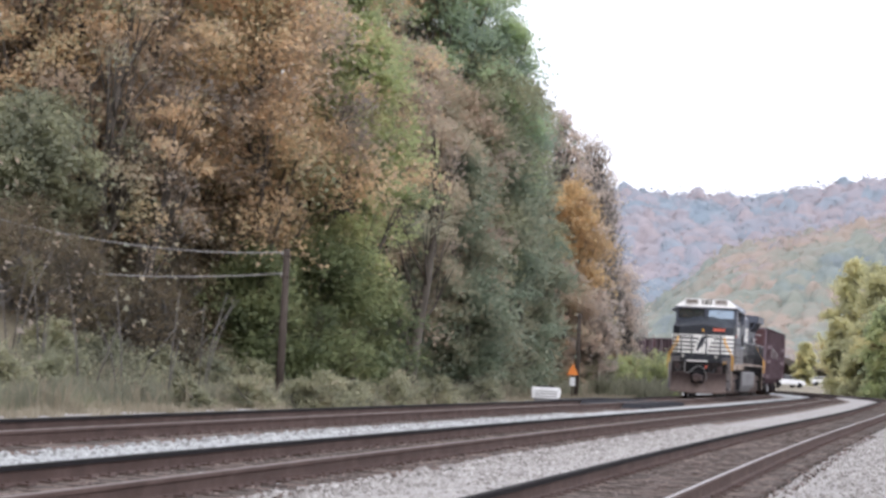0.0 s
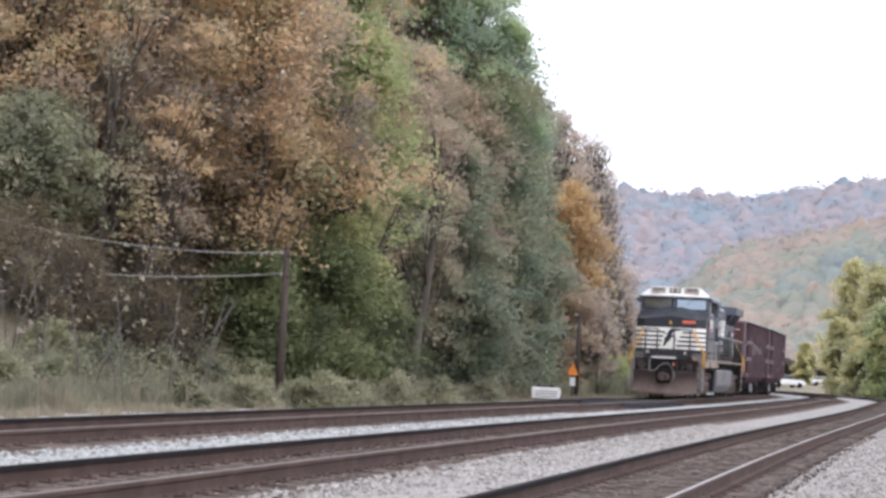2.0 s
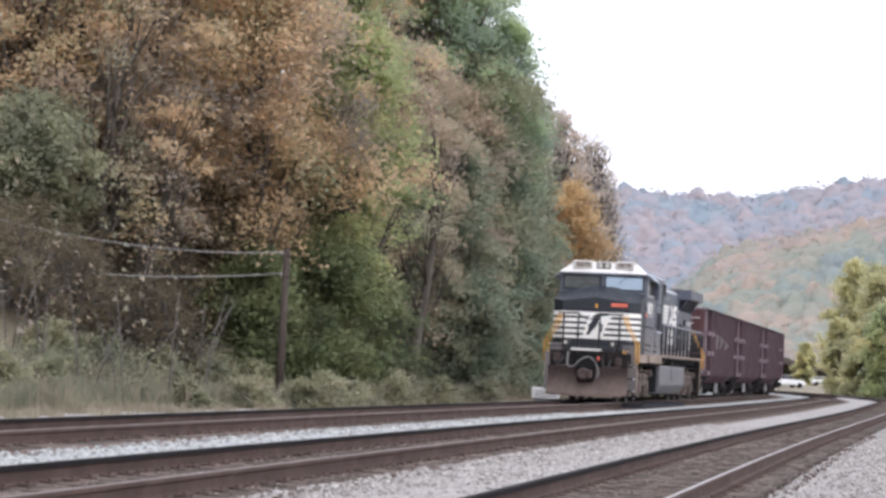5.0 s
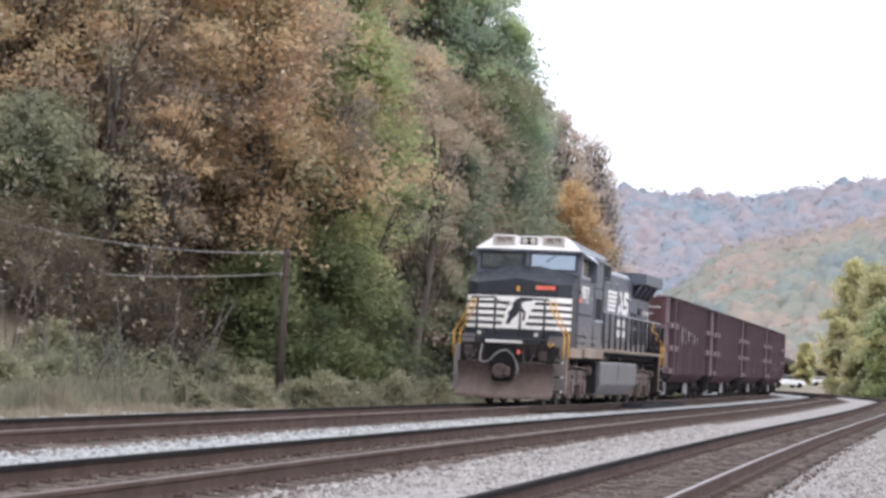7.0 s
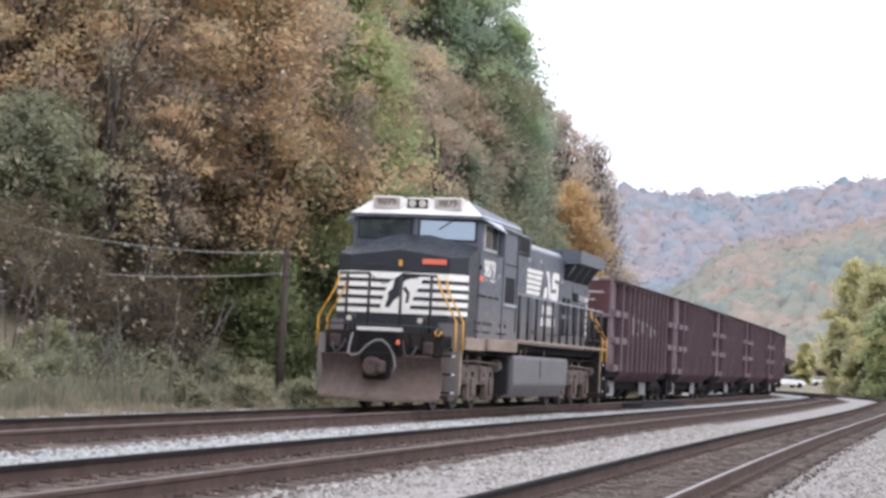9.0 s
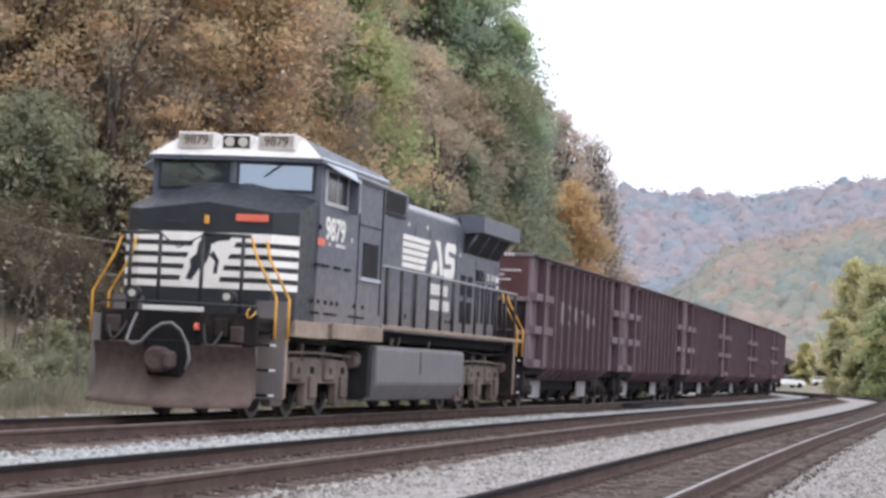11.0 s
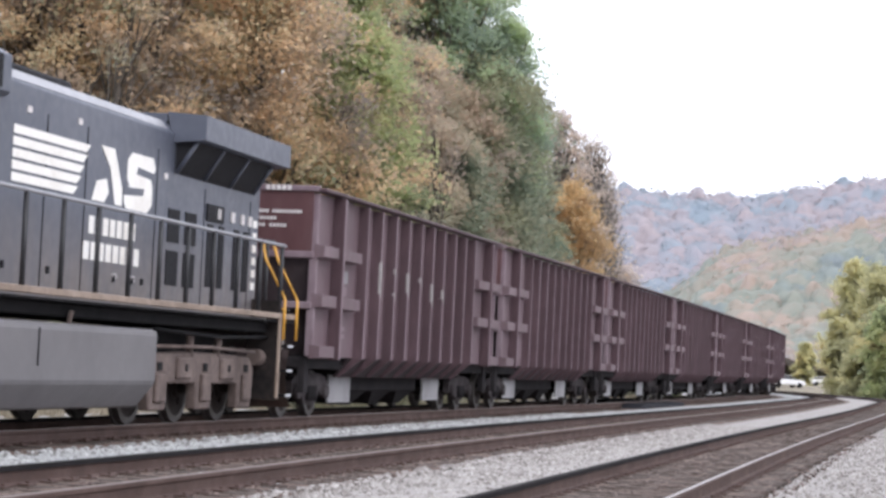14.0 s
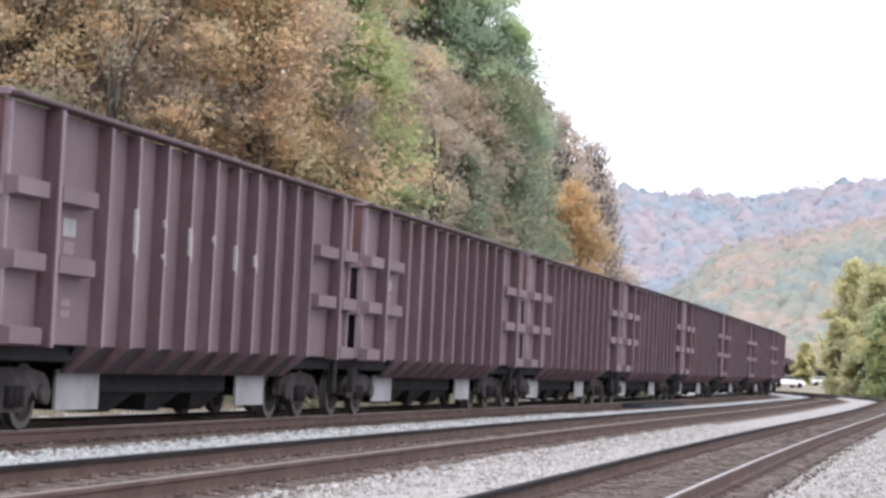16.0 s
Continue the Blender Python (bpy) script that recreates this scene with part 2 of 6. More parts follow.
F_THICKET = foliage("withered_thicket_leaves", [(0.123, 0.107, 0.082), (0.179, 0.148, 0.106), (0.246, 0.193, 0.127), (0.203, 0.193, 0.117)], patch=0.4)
F_DUSK = foliage("dark_grey_green_leaves", [(0.208, 0.245, 0.192), (0.267, 0.321, 0.234), (0.337, 0.377, 0.281), (0.376, 0.372, 0.271), (0.436, 0.388, 0.277)], patch=0.3)
F_GREY = foliage("thin_grey_brown_leaves", [(0.469, 0.425, 0.391), (0.634, 0.546, 0.480), (0.743, 0.609, 0.497)], patch=0.5)
F_WEED = foliage("roadside_weeds", [(0.234, 0.233, 0.179), (0.308, 0.308, 0.225), (0.407, 0.401, 0.263), (0.518, 0.466, 0.334)], patch=0.4)
# pale tones: the haze before the trees outside the bend is mixed in
F_HAZE = foliage("hazy_olive_leaves", [(0.458, 0.451, 0.291), (0.562, 0.549, 0.329), (0.686, 0.647, 0.367), (0.770, 0.676, 0.376)], patch=0.3)
F_DRYGRASS = foliage("dry_grass", [(0.300, 0.264, 0.198), (0.444, 0.390, 0.300), (0.564, 0.492, 0.402)], patch=0.4)
# far woods: distance haze is mixed into these pale bluish colours
F_FAR = foliage("far_autumn_wood_hazed", [(0.208, 0.240, 0.254), (0.228, 0.260, 0.243), (0.262, 0.279, 0.238), (0.297, 0.279, 0.238), (0.376, 0.294, 0.243), (0.327, 0.279, 0.270), (0.247, 0.265, 0.270)], patch=0.03, through_light=0.1, single=0.06, detail=3, spray=0.3)
F_FAR_BLUE = foliage("far_ridge_wood_hazed", [(0.228, 0.278, 0.332), (0.252, 0.303, 0.352), (0.285, 0.308, 0.352), (0.328, 0.308, 0.342), (0.371, 0.318, 0.332), (0.305, 0.303, 0.342), (0.257, 0.298, 0.347)], patch=0.02, through_light=0.1, single=0.06, detail=3, spray=0.3)

# ---- the line of the tracks ----
# s runs along the middle of track_1 in the way the train goes; lat is to the side of the camera.
S_STEP = 0.5
S_LINE = np.arange(-320, 110, S_STEP)
BENDS = ([-200, -150, -115, -80, -40, 0], [-0.0070, -0.0070, -0.0101, 0.0006, -0.0007, 0.0005])
turn_rate = np.interp(S_LINE, *BENDS)
heading = np.cumsum(turn_rate) * S_STEP
i_zero = int(np.searchsorted(S_LINE, 0))
heading += radians(256.9006) - heading[i_zero]
line_x, line_y = np.cumsum(np.cos(heading)) * S_STEP, np.cumsum(np.sin(heading)) * S_STEP
line_x += -0.9141 - line_x[i_zero]
line_y += 50.053 - line_y[i_zero]
GRADE = -0.00149
TRACKS = {"1": 0.0, "2": 4.46, "3": 8.68}


def on_line(s, lat=0.0, z=0.0):
    s = np.asarray(s, dtype=float)
    x, y, h = (np.interp(s, S_LINE, a) for a in (line_x, line_y, heading))
    return np.stack([x - np.sin(h) * lat, y + np.cos(h) * lat, GRADE * s + z + 0 * x], -1)


def to_line(x, y):
    """The nearest s and lat for arrays of places."""
    x, y = np.asarray(x, dtype=float), np.asarray(y, dtype=float)
    best, at = np.full(x.shape, 1e18), np.zeros(x.shape, dtype=int)
    for i in range(0, len(S_LINE), 4):
        d = (x - line_x[i]) ** 2 + (y - line_y[i]) ** 2
        near = d < best
        best, at = np.where(near, d, best), np.where(near, i, at)
    h = heading[at]
    lat = -(x - line_x[at]) * np.sin(h) + (y - line_y[at]) * np.cos(h)
    return S_LINE[at], np.where(np.abs(lat) > 0.5, np.sign(lat), 1) * np.sqrt(best)


def smooth(a, b, v):
    k = np.clip((v - a) / (b - a), 0, 1)
    return k * k * (3 - 2 * k)


def wave(x, y, scale, seed):
    r = np.random.RandomState(seed)
    out = 0 * x
    for i in range(6):
        a, p = r.uniform(0, 6.28), r.uniform(0, 6.28)
        k = (1.6 ** i) / scale
        out = out + np.sin((x * np.cos(a) + y * np.sin(a)) * k + p) / (1.5 ** i)
    return out / 2.2


def ground_height(x, y):
    s, lat = to_line(x, y)
    base = GRADE * np.clip(s, -320, 110) - 0.62
    # the wooded slope inside the bend
    hill = np.clip(-lat - 11.5, 0, None)
    z = base + 24 * (1 - np.exp(-hill / 42)) * 1.3 + 0.05 * hill
    # the shoulder past the third track
    z = z + 0.25 * smooth(10.5, 13, lat) * (1 - smooth(16, 30, lat)) + 0.9 * smooth(28, 60, lat)
    z = z + 0.06 * wave(x, y, 2.5, 3) * smooth(6, 9, np.abs(lat - 4)) + 0.7 * wave(x, y, 18, 4) * smooth(14, 25, -lat)
    # the far side of the valley
    bearing = x / np.maximum(y, 1.0)
    ridge = np.interp(bearing, [0.0, 0.074, 0.129, 0.154, 0.196, 0.3], [74, 77, 75, 81, 88, 92]) + 2.5 * wave(x, y, 30, 7)
    spur = np.interp(bearing, [0.06, 0.094, 0.125, 0.155, 0.197, 0.3], [0, 14, 30, 36, 44, 50]) + 1.5 * wave(x, y, 22, 9)
    far = smooth(760, 1060, y) * ridge
    near = smooth(490, 640, y) * (1 - smooth(660, 900, y)) * np.clip(spur, 0, None)
    return z + np.maximum(far, near)


# ---- ground: one sheet out to the horizon ----
def spread(lo, hi, fine_lo, fine_hi, fine, grow=1.16):
    v = list(np.arange(fine_lo, fine_hi, fine))
    step, a = fine, fine_hi
    while a < hi:
        v.append(a)
        step *= grow
        a += step
    step, a = fine, fine_lo - fine
    while a > lo:
        v.insert(0, a)
        step *= grow
        a -= step
    return np.array([lo] + v + [hi])


gx, gy = spread(-4000, 4000, -60, 60, 1.6, 1.09), spread(-3000, 4500, -10, 260, 1.8, 1.07)
GX, GY = np.meshgrid(gx, gy)
GZ = ground_height(GX, GY)
n_x, n_y = len(gx), len(gy)
ids = np.arange(n_x * n_y).reshape(n_y, n_x)
quads = np.stack([ids[:-1, :-1], ids[:-1, 1:], ids[1:, 1:], ids[1:, :-1]], -1).reshape(-1, 4)
ground = new("ground", fast_mesh("ground", np.stack([GX, GY, GZ], -1).reshape(-1, 3), quads, M_SOIL, True))
tagged(ground, "brown soil of a valley floor rising into hills", "ground", kind="structure")


def strip(name, material, profile, s0, s1, step=0.5, uneven=0.0, label="", seed=5):
    """A strip along the tracks: profile is (lat, z) from side to side."""
    ss = np.arange(s0, s1 + step, step)
    rows = [on_line(ss, lat, z) for lat, z in profile]
    v = np.stack(rows, 1)
    if uneven:
        r = np.random.RandomState(seed)
        v[..., 2] += r.uniform(-uneven, uneven, v.shape[:2])
        v[..., :2] += r.uniform(-uneven, uneven, v.shape[:2] + (2,))
    a, b = v.shape[:2]
    i = np.arange(a * b).reshape(a, b)
    q = np.stack([i[:-1, :-1], i[1:, :-1], i[1:, 1:], i[:-1, 1:]], -1).reshape(-1, 4)
    ob = new(name, fast_mesh(name, v.reshape(-1, 3), q[:, ::-1], material, True))
    return tagged(ob, label, name.split("_")[0], kind="structure")


def bank(a, b, z0, z1, n):
    return [(a + (b - a) * i / n, z0 + (z1 - z0) * i / n) for i in range(n + 1)]


S0, S1 = -210, 60
strip("ballast_1", M_BALLAST_PALE, bank(-3.4, -1.7, -0.60, -0.24, 6) + bank(-1.5, 6.0, -0.2, -0.2, 36), S0, S1, 0.4, 0.012, "pale limestone ballast under the two main tracks")
strip("ballast_2", M_BALLAST_GREY, bank(6.0, 12.2, -0.21, -0.26, 30) + bank(12.5, 17, -0.3, -0.42, 12), S0, S1, 0.4, 0.012, "grey ballast and gravel shoulder beside the third track", 6)
for k, (lat0, w0, w1) in enumerate(((0.0, -1.75, 1.75), (4.46, -0.72, 1.55), (8.68, -0.7, 1.25))):
    strip("ballast_%d" % (k + 3), M_BALLAST_RUST, bank(lat0 + w0, lat0 + w1, -0.187, -0.187, 16), S0, S1, 0.4, 0.014, "rust-stained brown ballast between the rails", 8 + k)
strip("ballast_6", M_BALLAST_PALE, bank(1.72, 2.0, -0.195, -0.15, 2) + bank(2.1, 3.56, -0.14, -0.13, 8) + bank(3.6, 3.66, -0.14, -0.18, 2), S0, S1, 0.3, 0.012, "pale limestone heaped between the main tracks", 13)
strip("ballast_7", M_BALLAST_GREY, bank(5.98, 6.2, -0.2, -0.165, 2) + bank(6.3, 7.78, -0.155, -0.135, 8) + bank(7.82, 7.88, -0.14, -0.18, 2), S0, S1, 0.3, 0.012, "grey ballast heaped beside the third track", 14)
strip("verge_1", M_BALLAST_GREY, bank(-7.5, -3.3, -0.57, -0.57, 12), S0, S1, 0.5, 0.02, "dusty gravel verge beside the track", 12)


# ---- rails and ties ----
RAIL_SHAPE = [(-0.07, -0.185), (0.07, -0.185), (0.07, -0.172), (0.012, -0.155), (0.010, -0.06), (0.036, -0.046), (0.036, -0.012)]
RAIL_SHAPE = RAIL_SHAPE + [(-x, z) for x, z in reversed(RAIL_SHAPE)][:-2]
DEEP_HEAD_SHAPE = [(-0.0375, -0.05), (0.0375, -0.05), (0.0375, -0.004), (0.028, 0.0), (-0.028, 0.0), (-0.0375, -0.004)]
HEAD_SHAPE = [(-0.012, -0.0125), (0.01, -0.0125), (0.009, -0.002), (0.006, 0.0), (-0.008, 0.0), (-0.011, -0.002)]


def sweep(name, shape, lat0, s0, s1, material, parent, step=1.0):
    ss = np.arange(s0, s1 + step, step)
    v = np.stack([on_line(ss, lat0 + lat, z) for lat, z in shape], 1)
    a, b = v.shape[:2]
    i = np.arange(a * b).reshape(a, b)
    j = np.roll(i, -1, axis=1)
    q = np.stack([i[:-1], i[1:], j[1:], j[:-1]], -1).reshape(-1, 4)
    ob = new(name, fast_mesh(name, v.reshape(-1, 3), q, material))
    ob.parent = parent
    return ob


def tie_mesh(seed):
    bm = bmesh.new()
    box(bm, -0.115, 0.115, -1.3, 1.3, -0.16, 0.0, 0.012)
    r = random.Random(seed)
    for v in bm.verts:
        v.co += Vector((r.uniform(-0.008, 0.008), r.uniform(-0.03, 0.03), r.uniform(-0.005, 0.005)))
    me = bpy.data.meshes.new("tie")
    bm.to_mesh(me)
    bm.free()
    me.materials.append(M_TIE)
    return me


def plate_mesh():
    bm = bmesh.new()
    for side in (-0.7525, 0.7525):
        box(bm, -0.09, 0.09, side - 0.17, side + 0.17, 0.0, 0.018)
        for dx in (-0.06, 0.06):
            for dy in (-0.1 * (1 if dx > 0 else -1),):
                box(bm, dx - 0.017, dx + 0.017, side + dy - 0.017, side + dy + 0.017, 0.018, 0.034)
    me = bpy.data.meshes.new("tie_plates")
    bm.to_mesh(me)
    bm.free()
    me.materials.append(M_RAIL)
    return me


def railway_track(number, lat0, tops):
    track = thing("track_" + number, "rusty steel railway track on dark wooden ties", "railway track", kind="structure")
    for side, top in zip((-0.7525, 0.7525), tops):
        rail = sweep("rail", RAIL_SHAPE, lat0 + side, S0, S1, M_RAIL, track)
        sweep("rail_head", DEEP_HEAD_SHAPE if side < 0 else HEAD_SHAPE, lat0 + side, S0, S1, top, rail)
    return track


# the far rail of each track has a black head, the near one a paler
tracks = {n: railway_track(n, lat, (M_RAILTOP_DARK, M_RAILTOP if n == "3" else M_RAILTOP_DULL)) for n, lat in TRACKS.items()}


# ---- gravel stones lying loose in the near ballast ----
def stones(name, count, s0, s1, lats, z, size, material, seed, label):
    r = np.random.RandomState(seed)
    s = s0 + (s1 - s0) * r.rand(count)
    lat = lats[0] + (lats[1] - lats[0]) * r.rand(count)
    c = on_line(s, lat, z)
    octa = np.array([(1, 0, 0), (-1, 0, 0), (0, 1, 0), (0, -1, 0), (0, 0, 1), (0, 0, -1)], float)
    tri = np.array([(0, 2, 4), (2, 1, 4), (1, 3, 4), (3, 0, 4), (2, 0, 5), (1, 2, 5), (3, 1, 5), (0, 3, 5)])
    rad = size * (0.5 + r.rand(count, 1, 1) ** 1.5)
    v = octa[None] * r.uniform(0.6, 1.2, (count, 6, 3)) * rad
    a = r.uniform(0, 6.28, (count, 1))
    tip = r.uniform(-0.9, 0.9, (count, 1))
    x, y, zz = v[..., 0], v[..., 1], v[..., 2]
    y, zz = y * np.cos(tip) - zz * np.sin(tip), y * np.sin(tip) + zz * np.cos(tip)
    x, y = x * np.cos(a) - y * np.sin(a), x * np.sin(a) + y * np.cos(a)
    v = np.stack([x, y, zz * 0.8], -1) + c[:, None]
    f = (tri[None] + 6 * np.arange(count)[:, None, None]).reshape(-1, 3)
    ob = new(name, fast_mesh(name, v.reshape(-1, 3), f, material))
    return tagged(ob, label, "gravel", kind="stuff")


def stone_material(name, colours):
    m, ns, ln, bsdf = nodes_of(name)
    geo = ns.new("ShaderNodeNewGeometry")
    r = ramp_node(ns, [(i / (len(colours) - 1), c) for i, c in enumerate(colours)])
    ln.new(geo.outputs["Random Per Island"], r.inputs["Fac"])
    ln.new(r.outputs["Color"], bsdf.inputs["Base Color"])
    bsdf.inputs["Roughness"].default_value = 0.9
    return m


M_STONE_PALE = stone_material("pale_stone", [(0.18, 0.172, 0.165), (0.314, 0.313, 0.308), (0.404, 0.409, 0.404), (0.52, 0.526, 0.52)])
M_STONE_GREY = stone_material("grey_stone", [(0.19, 0.17, 0.158), (0.29, 0.268, 0.253), (0.368, 0.345, 0.328), (0.48, 0.455, 0.435)])
M_STONE_RUST = stone_material("rust_stone", [(0.041, 0.029, 0.025), (0.103, 0.073, 0.063), (0.156, 0.112, 0.098), (0.25, 0.194, 0.178)])
stones("gravel", 8000, -12, 40, (1.75, 3.62), -0.14, 0.034, M_STONE_PALE, 21, "pale crushed limestone between the main tracks")
stones("gravel", 12000, -10, 42, (5.9, 7.84), -0.15, 0.035, M_STONE_GREY, 22, "grey crushed ballast between the tracks")
stones("gravel", 10000, -20, 30, (9.7, 13.6), -0.235, 0.035, M_STONE_GREY, 23, "grey gravel on the shoulder of the line")
stones("gravel", 2500, -10, 40, (-1.6, 1.95), -0.187, 0.026, M_STONE_RUST, 24, "rust-brown stones between the rails")
stones("gravel", 3500, -10, 42, (3.7, 6.25), -0.182, 0.028, M_STONE_RUST, 25, "rust-brown stones between the rails")
stones("gravel", 3500, -10, 42, (7.9, 10.25), -0.187, 0.026, M_STONE_RUST, 26, "rust-brown stones between the rails")


# ---- blackened crossing decks over the two main tracks ----
def crossing(lat0, s0, s1):
    c = thing("track_crossing", "blackened asphalt crossing deck laid between the rails", "crossing", "crossing decks")
    for a, b in ((-1.75, -0.82), (-0.66, 0.66), (0.82, 1.6)):
        ss = np.array([s0, s0 + 0.8, (s0 + s1) / 2, s1 - 0.8, s1])
        zz = np.array([-0.2, -0.03, -0.025, -0.03, -0.2])
        lat = np.array([a, a + 0.05, b - 0.05, b]) + lat0
        drop = np.array([-0.15, 0.0, 0.0, -0.15])
        v = np.stack([np.stack([on_line(sv, lv, min(zv, zv + dv) if k in (0, 3) else zv) for k, (lv, dv) in enumerate(zip(lat, drop))]) for sv, zv in zip(ss, zz)])
        i = np.arange(20).reshape(5, 4)
        q = np.stack([i[:-1, :-1], i[:-1, 1:], i[1:, 1:], i[1:, :-1]], -1).reshape(-1, 4)
        ob = new("deck", fast_mesh("deck", v.reshape(-1, 3), q, M_CROSSING))
        ob.parent = c


crossing(0.0, -41, -28)


# ---- trees and plants ----
def on_bearing(a, d):
    """A place at the depth d on a bearing, a running from -1 to 1 over what the camera sees."""
    return d * (a * 0.19728 + 0.0028), d


def leaves(name, clumps, count, size, material, seed, squash=0.85, shell=0.3):
    """Many small leaf faces round the clumps (x, y, z, r)."""
    r = np.random.RandomState(seed)
    cl = np.array(clumps, float)
    w = cl[:, 3] ** 2
    pick = r.choice(len(cl), count, p=w / w.sum())
    d = r.normal(size=(count, 3))
    d /= np.linalg.norm(d, axis=1)[:, None]
    rad = cl[pick, 3] * (shell + (1 - shell) * r.rand(count) ** 0.6) * (1 + 0.18 * r.normal(size=count))
    c = cl[pick, :3] + d * rad[:, None] * np.array([1, 1, squash])
    n = d * 0.9 + r.normal(size=(count, 3)) * 0.28 + np.array([0, 0, 0.5])
    n /= np.linalg.norm(n, axis=1)[:, None]
    t = np.cross(n, r.normal(size=(count, 3)))
    t /= np.linalg.norm(t, axis=1)[:, None] + 1e-9
    b = np.cross(n, t)
    h = (size * (0.6 + 0.8 * r.rand(count)))[:, None]
    v = np.stack([c - t * h * 0.5 - b * h * 0.2, c + t * h * 0.5 - b * h * 0.26, c + b * h * 0.44], 1)
    f = np.arange(count * 3).reshape(-1, 3)
    soft_n = d * 0.55 + n * 0.08 + np.array([0, 0, 0.75])
    soft_n /= np.linalg.norm(soft_n, axis=1)[:, None]
    return fast_mesh(name, v.reshape(-1, 3), f, material, normals=np.repeat(soft_n, 3, 0), tones=np.repeat(r.rand(len(cl))[pick], 3))


def sprays(name, clumps, axis, count, size, material, seed):
    """A crown of loose leaf sprays: each reaches out from the trunk, lies flat and hangs at its tip."""
    r = np.random.RandomState(seed)
    cl = np.array(clumps, float)
    k = len(cl)
    out = cl[:, :2] - np.asarray(axis)[:, :2]
    out = out / (np.linalg.norm(out, axis=1)[:, None] + 0.3) + r.normal(size=(k, 2)) * 0.45
    long = np.concatenate([out, r.uniform(-0.45, 0.35, (k, 1))], 1)
    long /= np.linalg.norm(long, axis=1)[:, None]
    side = np.cross(long, r.normal(size=(k, 3)) * 0.35 + np.array([0, 0, 1]))
    side /= np.linalg.norm(side, axis=1)[:, None]
    lift = np.cross(side, long)
    reach = cl[:, 3:4] * np.stack([r.uniform(0.75, 1.35, k), r.uniform(0.5, 1.0, k), r.uniform(0.3, 0.62, k)], 1)
    w = (cl[:, 3] ** 2) * r.uniform(0.5, 1.4, k)
    pick = r.choice(k, count, p=w / w.sum())
    g = np.clip(r.normal(size=(count, 3)) * 0.62, -1.75, 1.75)
    o = g * reach[pick]
    c = cl[pick, :3] + long[pick] * o[:, :1] + side[pick] * o[:, 1:2] + lift[pick] * o[:, 2:]
    c[:, 2] -= 0.22 * np.clip(g[:, 0], 0, 2) ** 2 * cl[pick, 3]
    n = lift[pick] * 0.7 + r.normal(size=(count, 3)) * 0.5 + np.array([0, 0, 0.25])
    n /= np.linalg.norm(n, axis=1)[:, None]
    t = np.cross(n, r.normal(size=(count, 3)))
    t /= np.linalg.norm(t, axis=1)[:, None] + 1e-9
    b = np.cross(n, t)
    h = (size * (0.55 + 0.9 * r.rand(count)))[:, None]
    v = np.stack([c - t * h * 0.5 - b * h * 0.2, c + t * h * 0.5 - b * h * 0.26, c + b * h * 0.5], 1)
    way = long[pick] * g[:, :1] + side[pick] * g[:, 1:2] + lift[pick] * g[:, 2:]
    soft_n = way * 0.3 + long[pick] * 0.25 + n * 0.15 + np.array([0, 0, 0.8])
    soft_n /= np.linalg.norm(soft_n, axis=1)[:, None]
    tone = np.clip(r.rand(k)[pick] + 0.1 * r.normal(size=count), 0, 1)
    return fast_mesh(name, v.reshape(-1, 3), np.arange(count * 3).reshape(-1, 3), material, normals=np.repeat(soft_n, 3, 0), tones=np.repeat(tone, 3))


def tree(x, y, height, spread_r, material, label, seed, count=9000, leaf=0.24, low=0.25, clump_n=42, lean=0.0, clump_r=0.2, name="tree", sparse=False, group="trees on the slope"):
    r = random.Random(seed)
    z = float(ground_height(np.array(x), np.array(y))) - 0.15
    top = thing(name, label, "tree" if name == "tree" else "bush", group)
    top.location = (x, y, z)
    clumps = []
    for i in range(clump_n):
        h = low + (1 - low) * (i + r.random()) / clump_n
        k = (h - low) / (1 - low)
        wide = spread_r * (math.sin(math.pi * min(1, 0.16 + 0.80 * k)) ** 0.7) * (0.55 + 0.5 * r.random())
        a = r.uniform(0, 6.283)
        cr = spread_r * clump_r * r.uniform(0.7, 1.6)
        q = math.sqrt(r.random())
        clumps.append((math.cos(a) * wide * q + lean * h * height, math.sin(a) * wide * q, h * height - cr * 0.4, cr))
    bm = bmesh.new()
    base_r = 0.02 * height + 0.03
    spine = [(lean * height * k + 0.25 * math.sin(k * 5 + seed), 0.25 * math.cos(k * 4 + seed) - 0.25, height * 0.93 * k) for k in (0, 0.15, 0.3, 0.45, 0.6, 0.75, 0.9, 1)]
    tube(bm, spine, [base_r * (1 - 0.9 * k / 7) for k in range(8)], 7)
    for c in clumps[:: 1 if sparse else 4]:
        h = max(0.12, min(0.9, (c[2] / height) - 0.18 - 0.1 * r.random()))
        i = min(6, int(h * 7))
        s = Vector(spine[i]).lerp(Vector(spine[i + 1]), h * 7 - i)
        e = Vector(c[:3])
        mid = s.lerp(e, 0.5) + Vector((r.uniform(-0.2, 0.2), r.uniform(-0.2, 0.2), -0.08 * (e - s).length))
        b0 = base_r * (1 - 0.85 * h) * 0.45
        tube(bm, [s, mid, e], [b0, b0 * 0.6, b0 * 0.2], 4)
        for _ in range(3 if sparse else 1):
            tip = e + Vector((r.uniform(-1, 1), r.uniform(-1, 1), r.uniform(-0.2, 1.1))) * c[3]
            tube(bm, [mid, mid.lerp(tip, 0.6), tip], [b0 * 0.4, b0 * 0.3, b0 * 0.1], 3)
    part("trunk", bm, M_TWIG if sparse and (name != "tree" or material is F_GREY) else M_BARK, top)
    axis = [(lean * c[2], 0.0, c[2]) for c in clumps]
    crown = new("crown", sprays("crown", clumps, axis, count, leaf * (1.0 if name == "tree" else 0.75), material, seed))
    crown.parent = top
    return top


def sight(column):
    return (column - 784) / 784


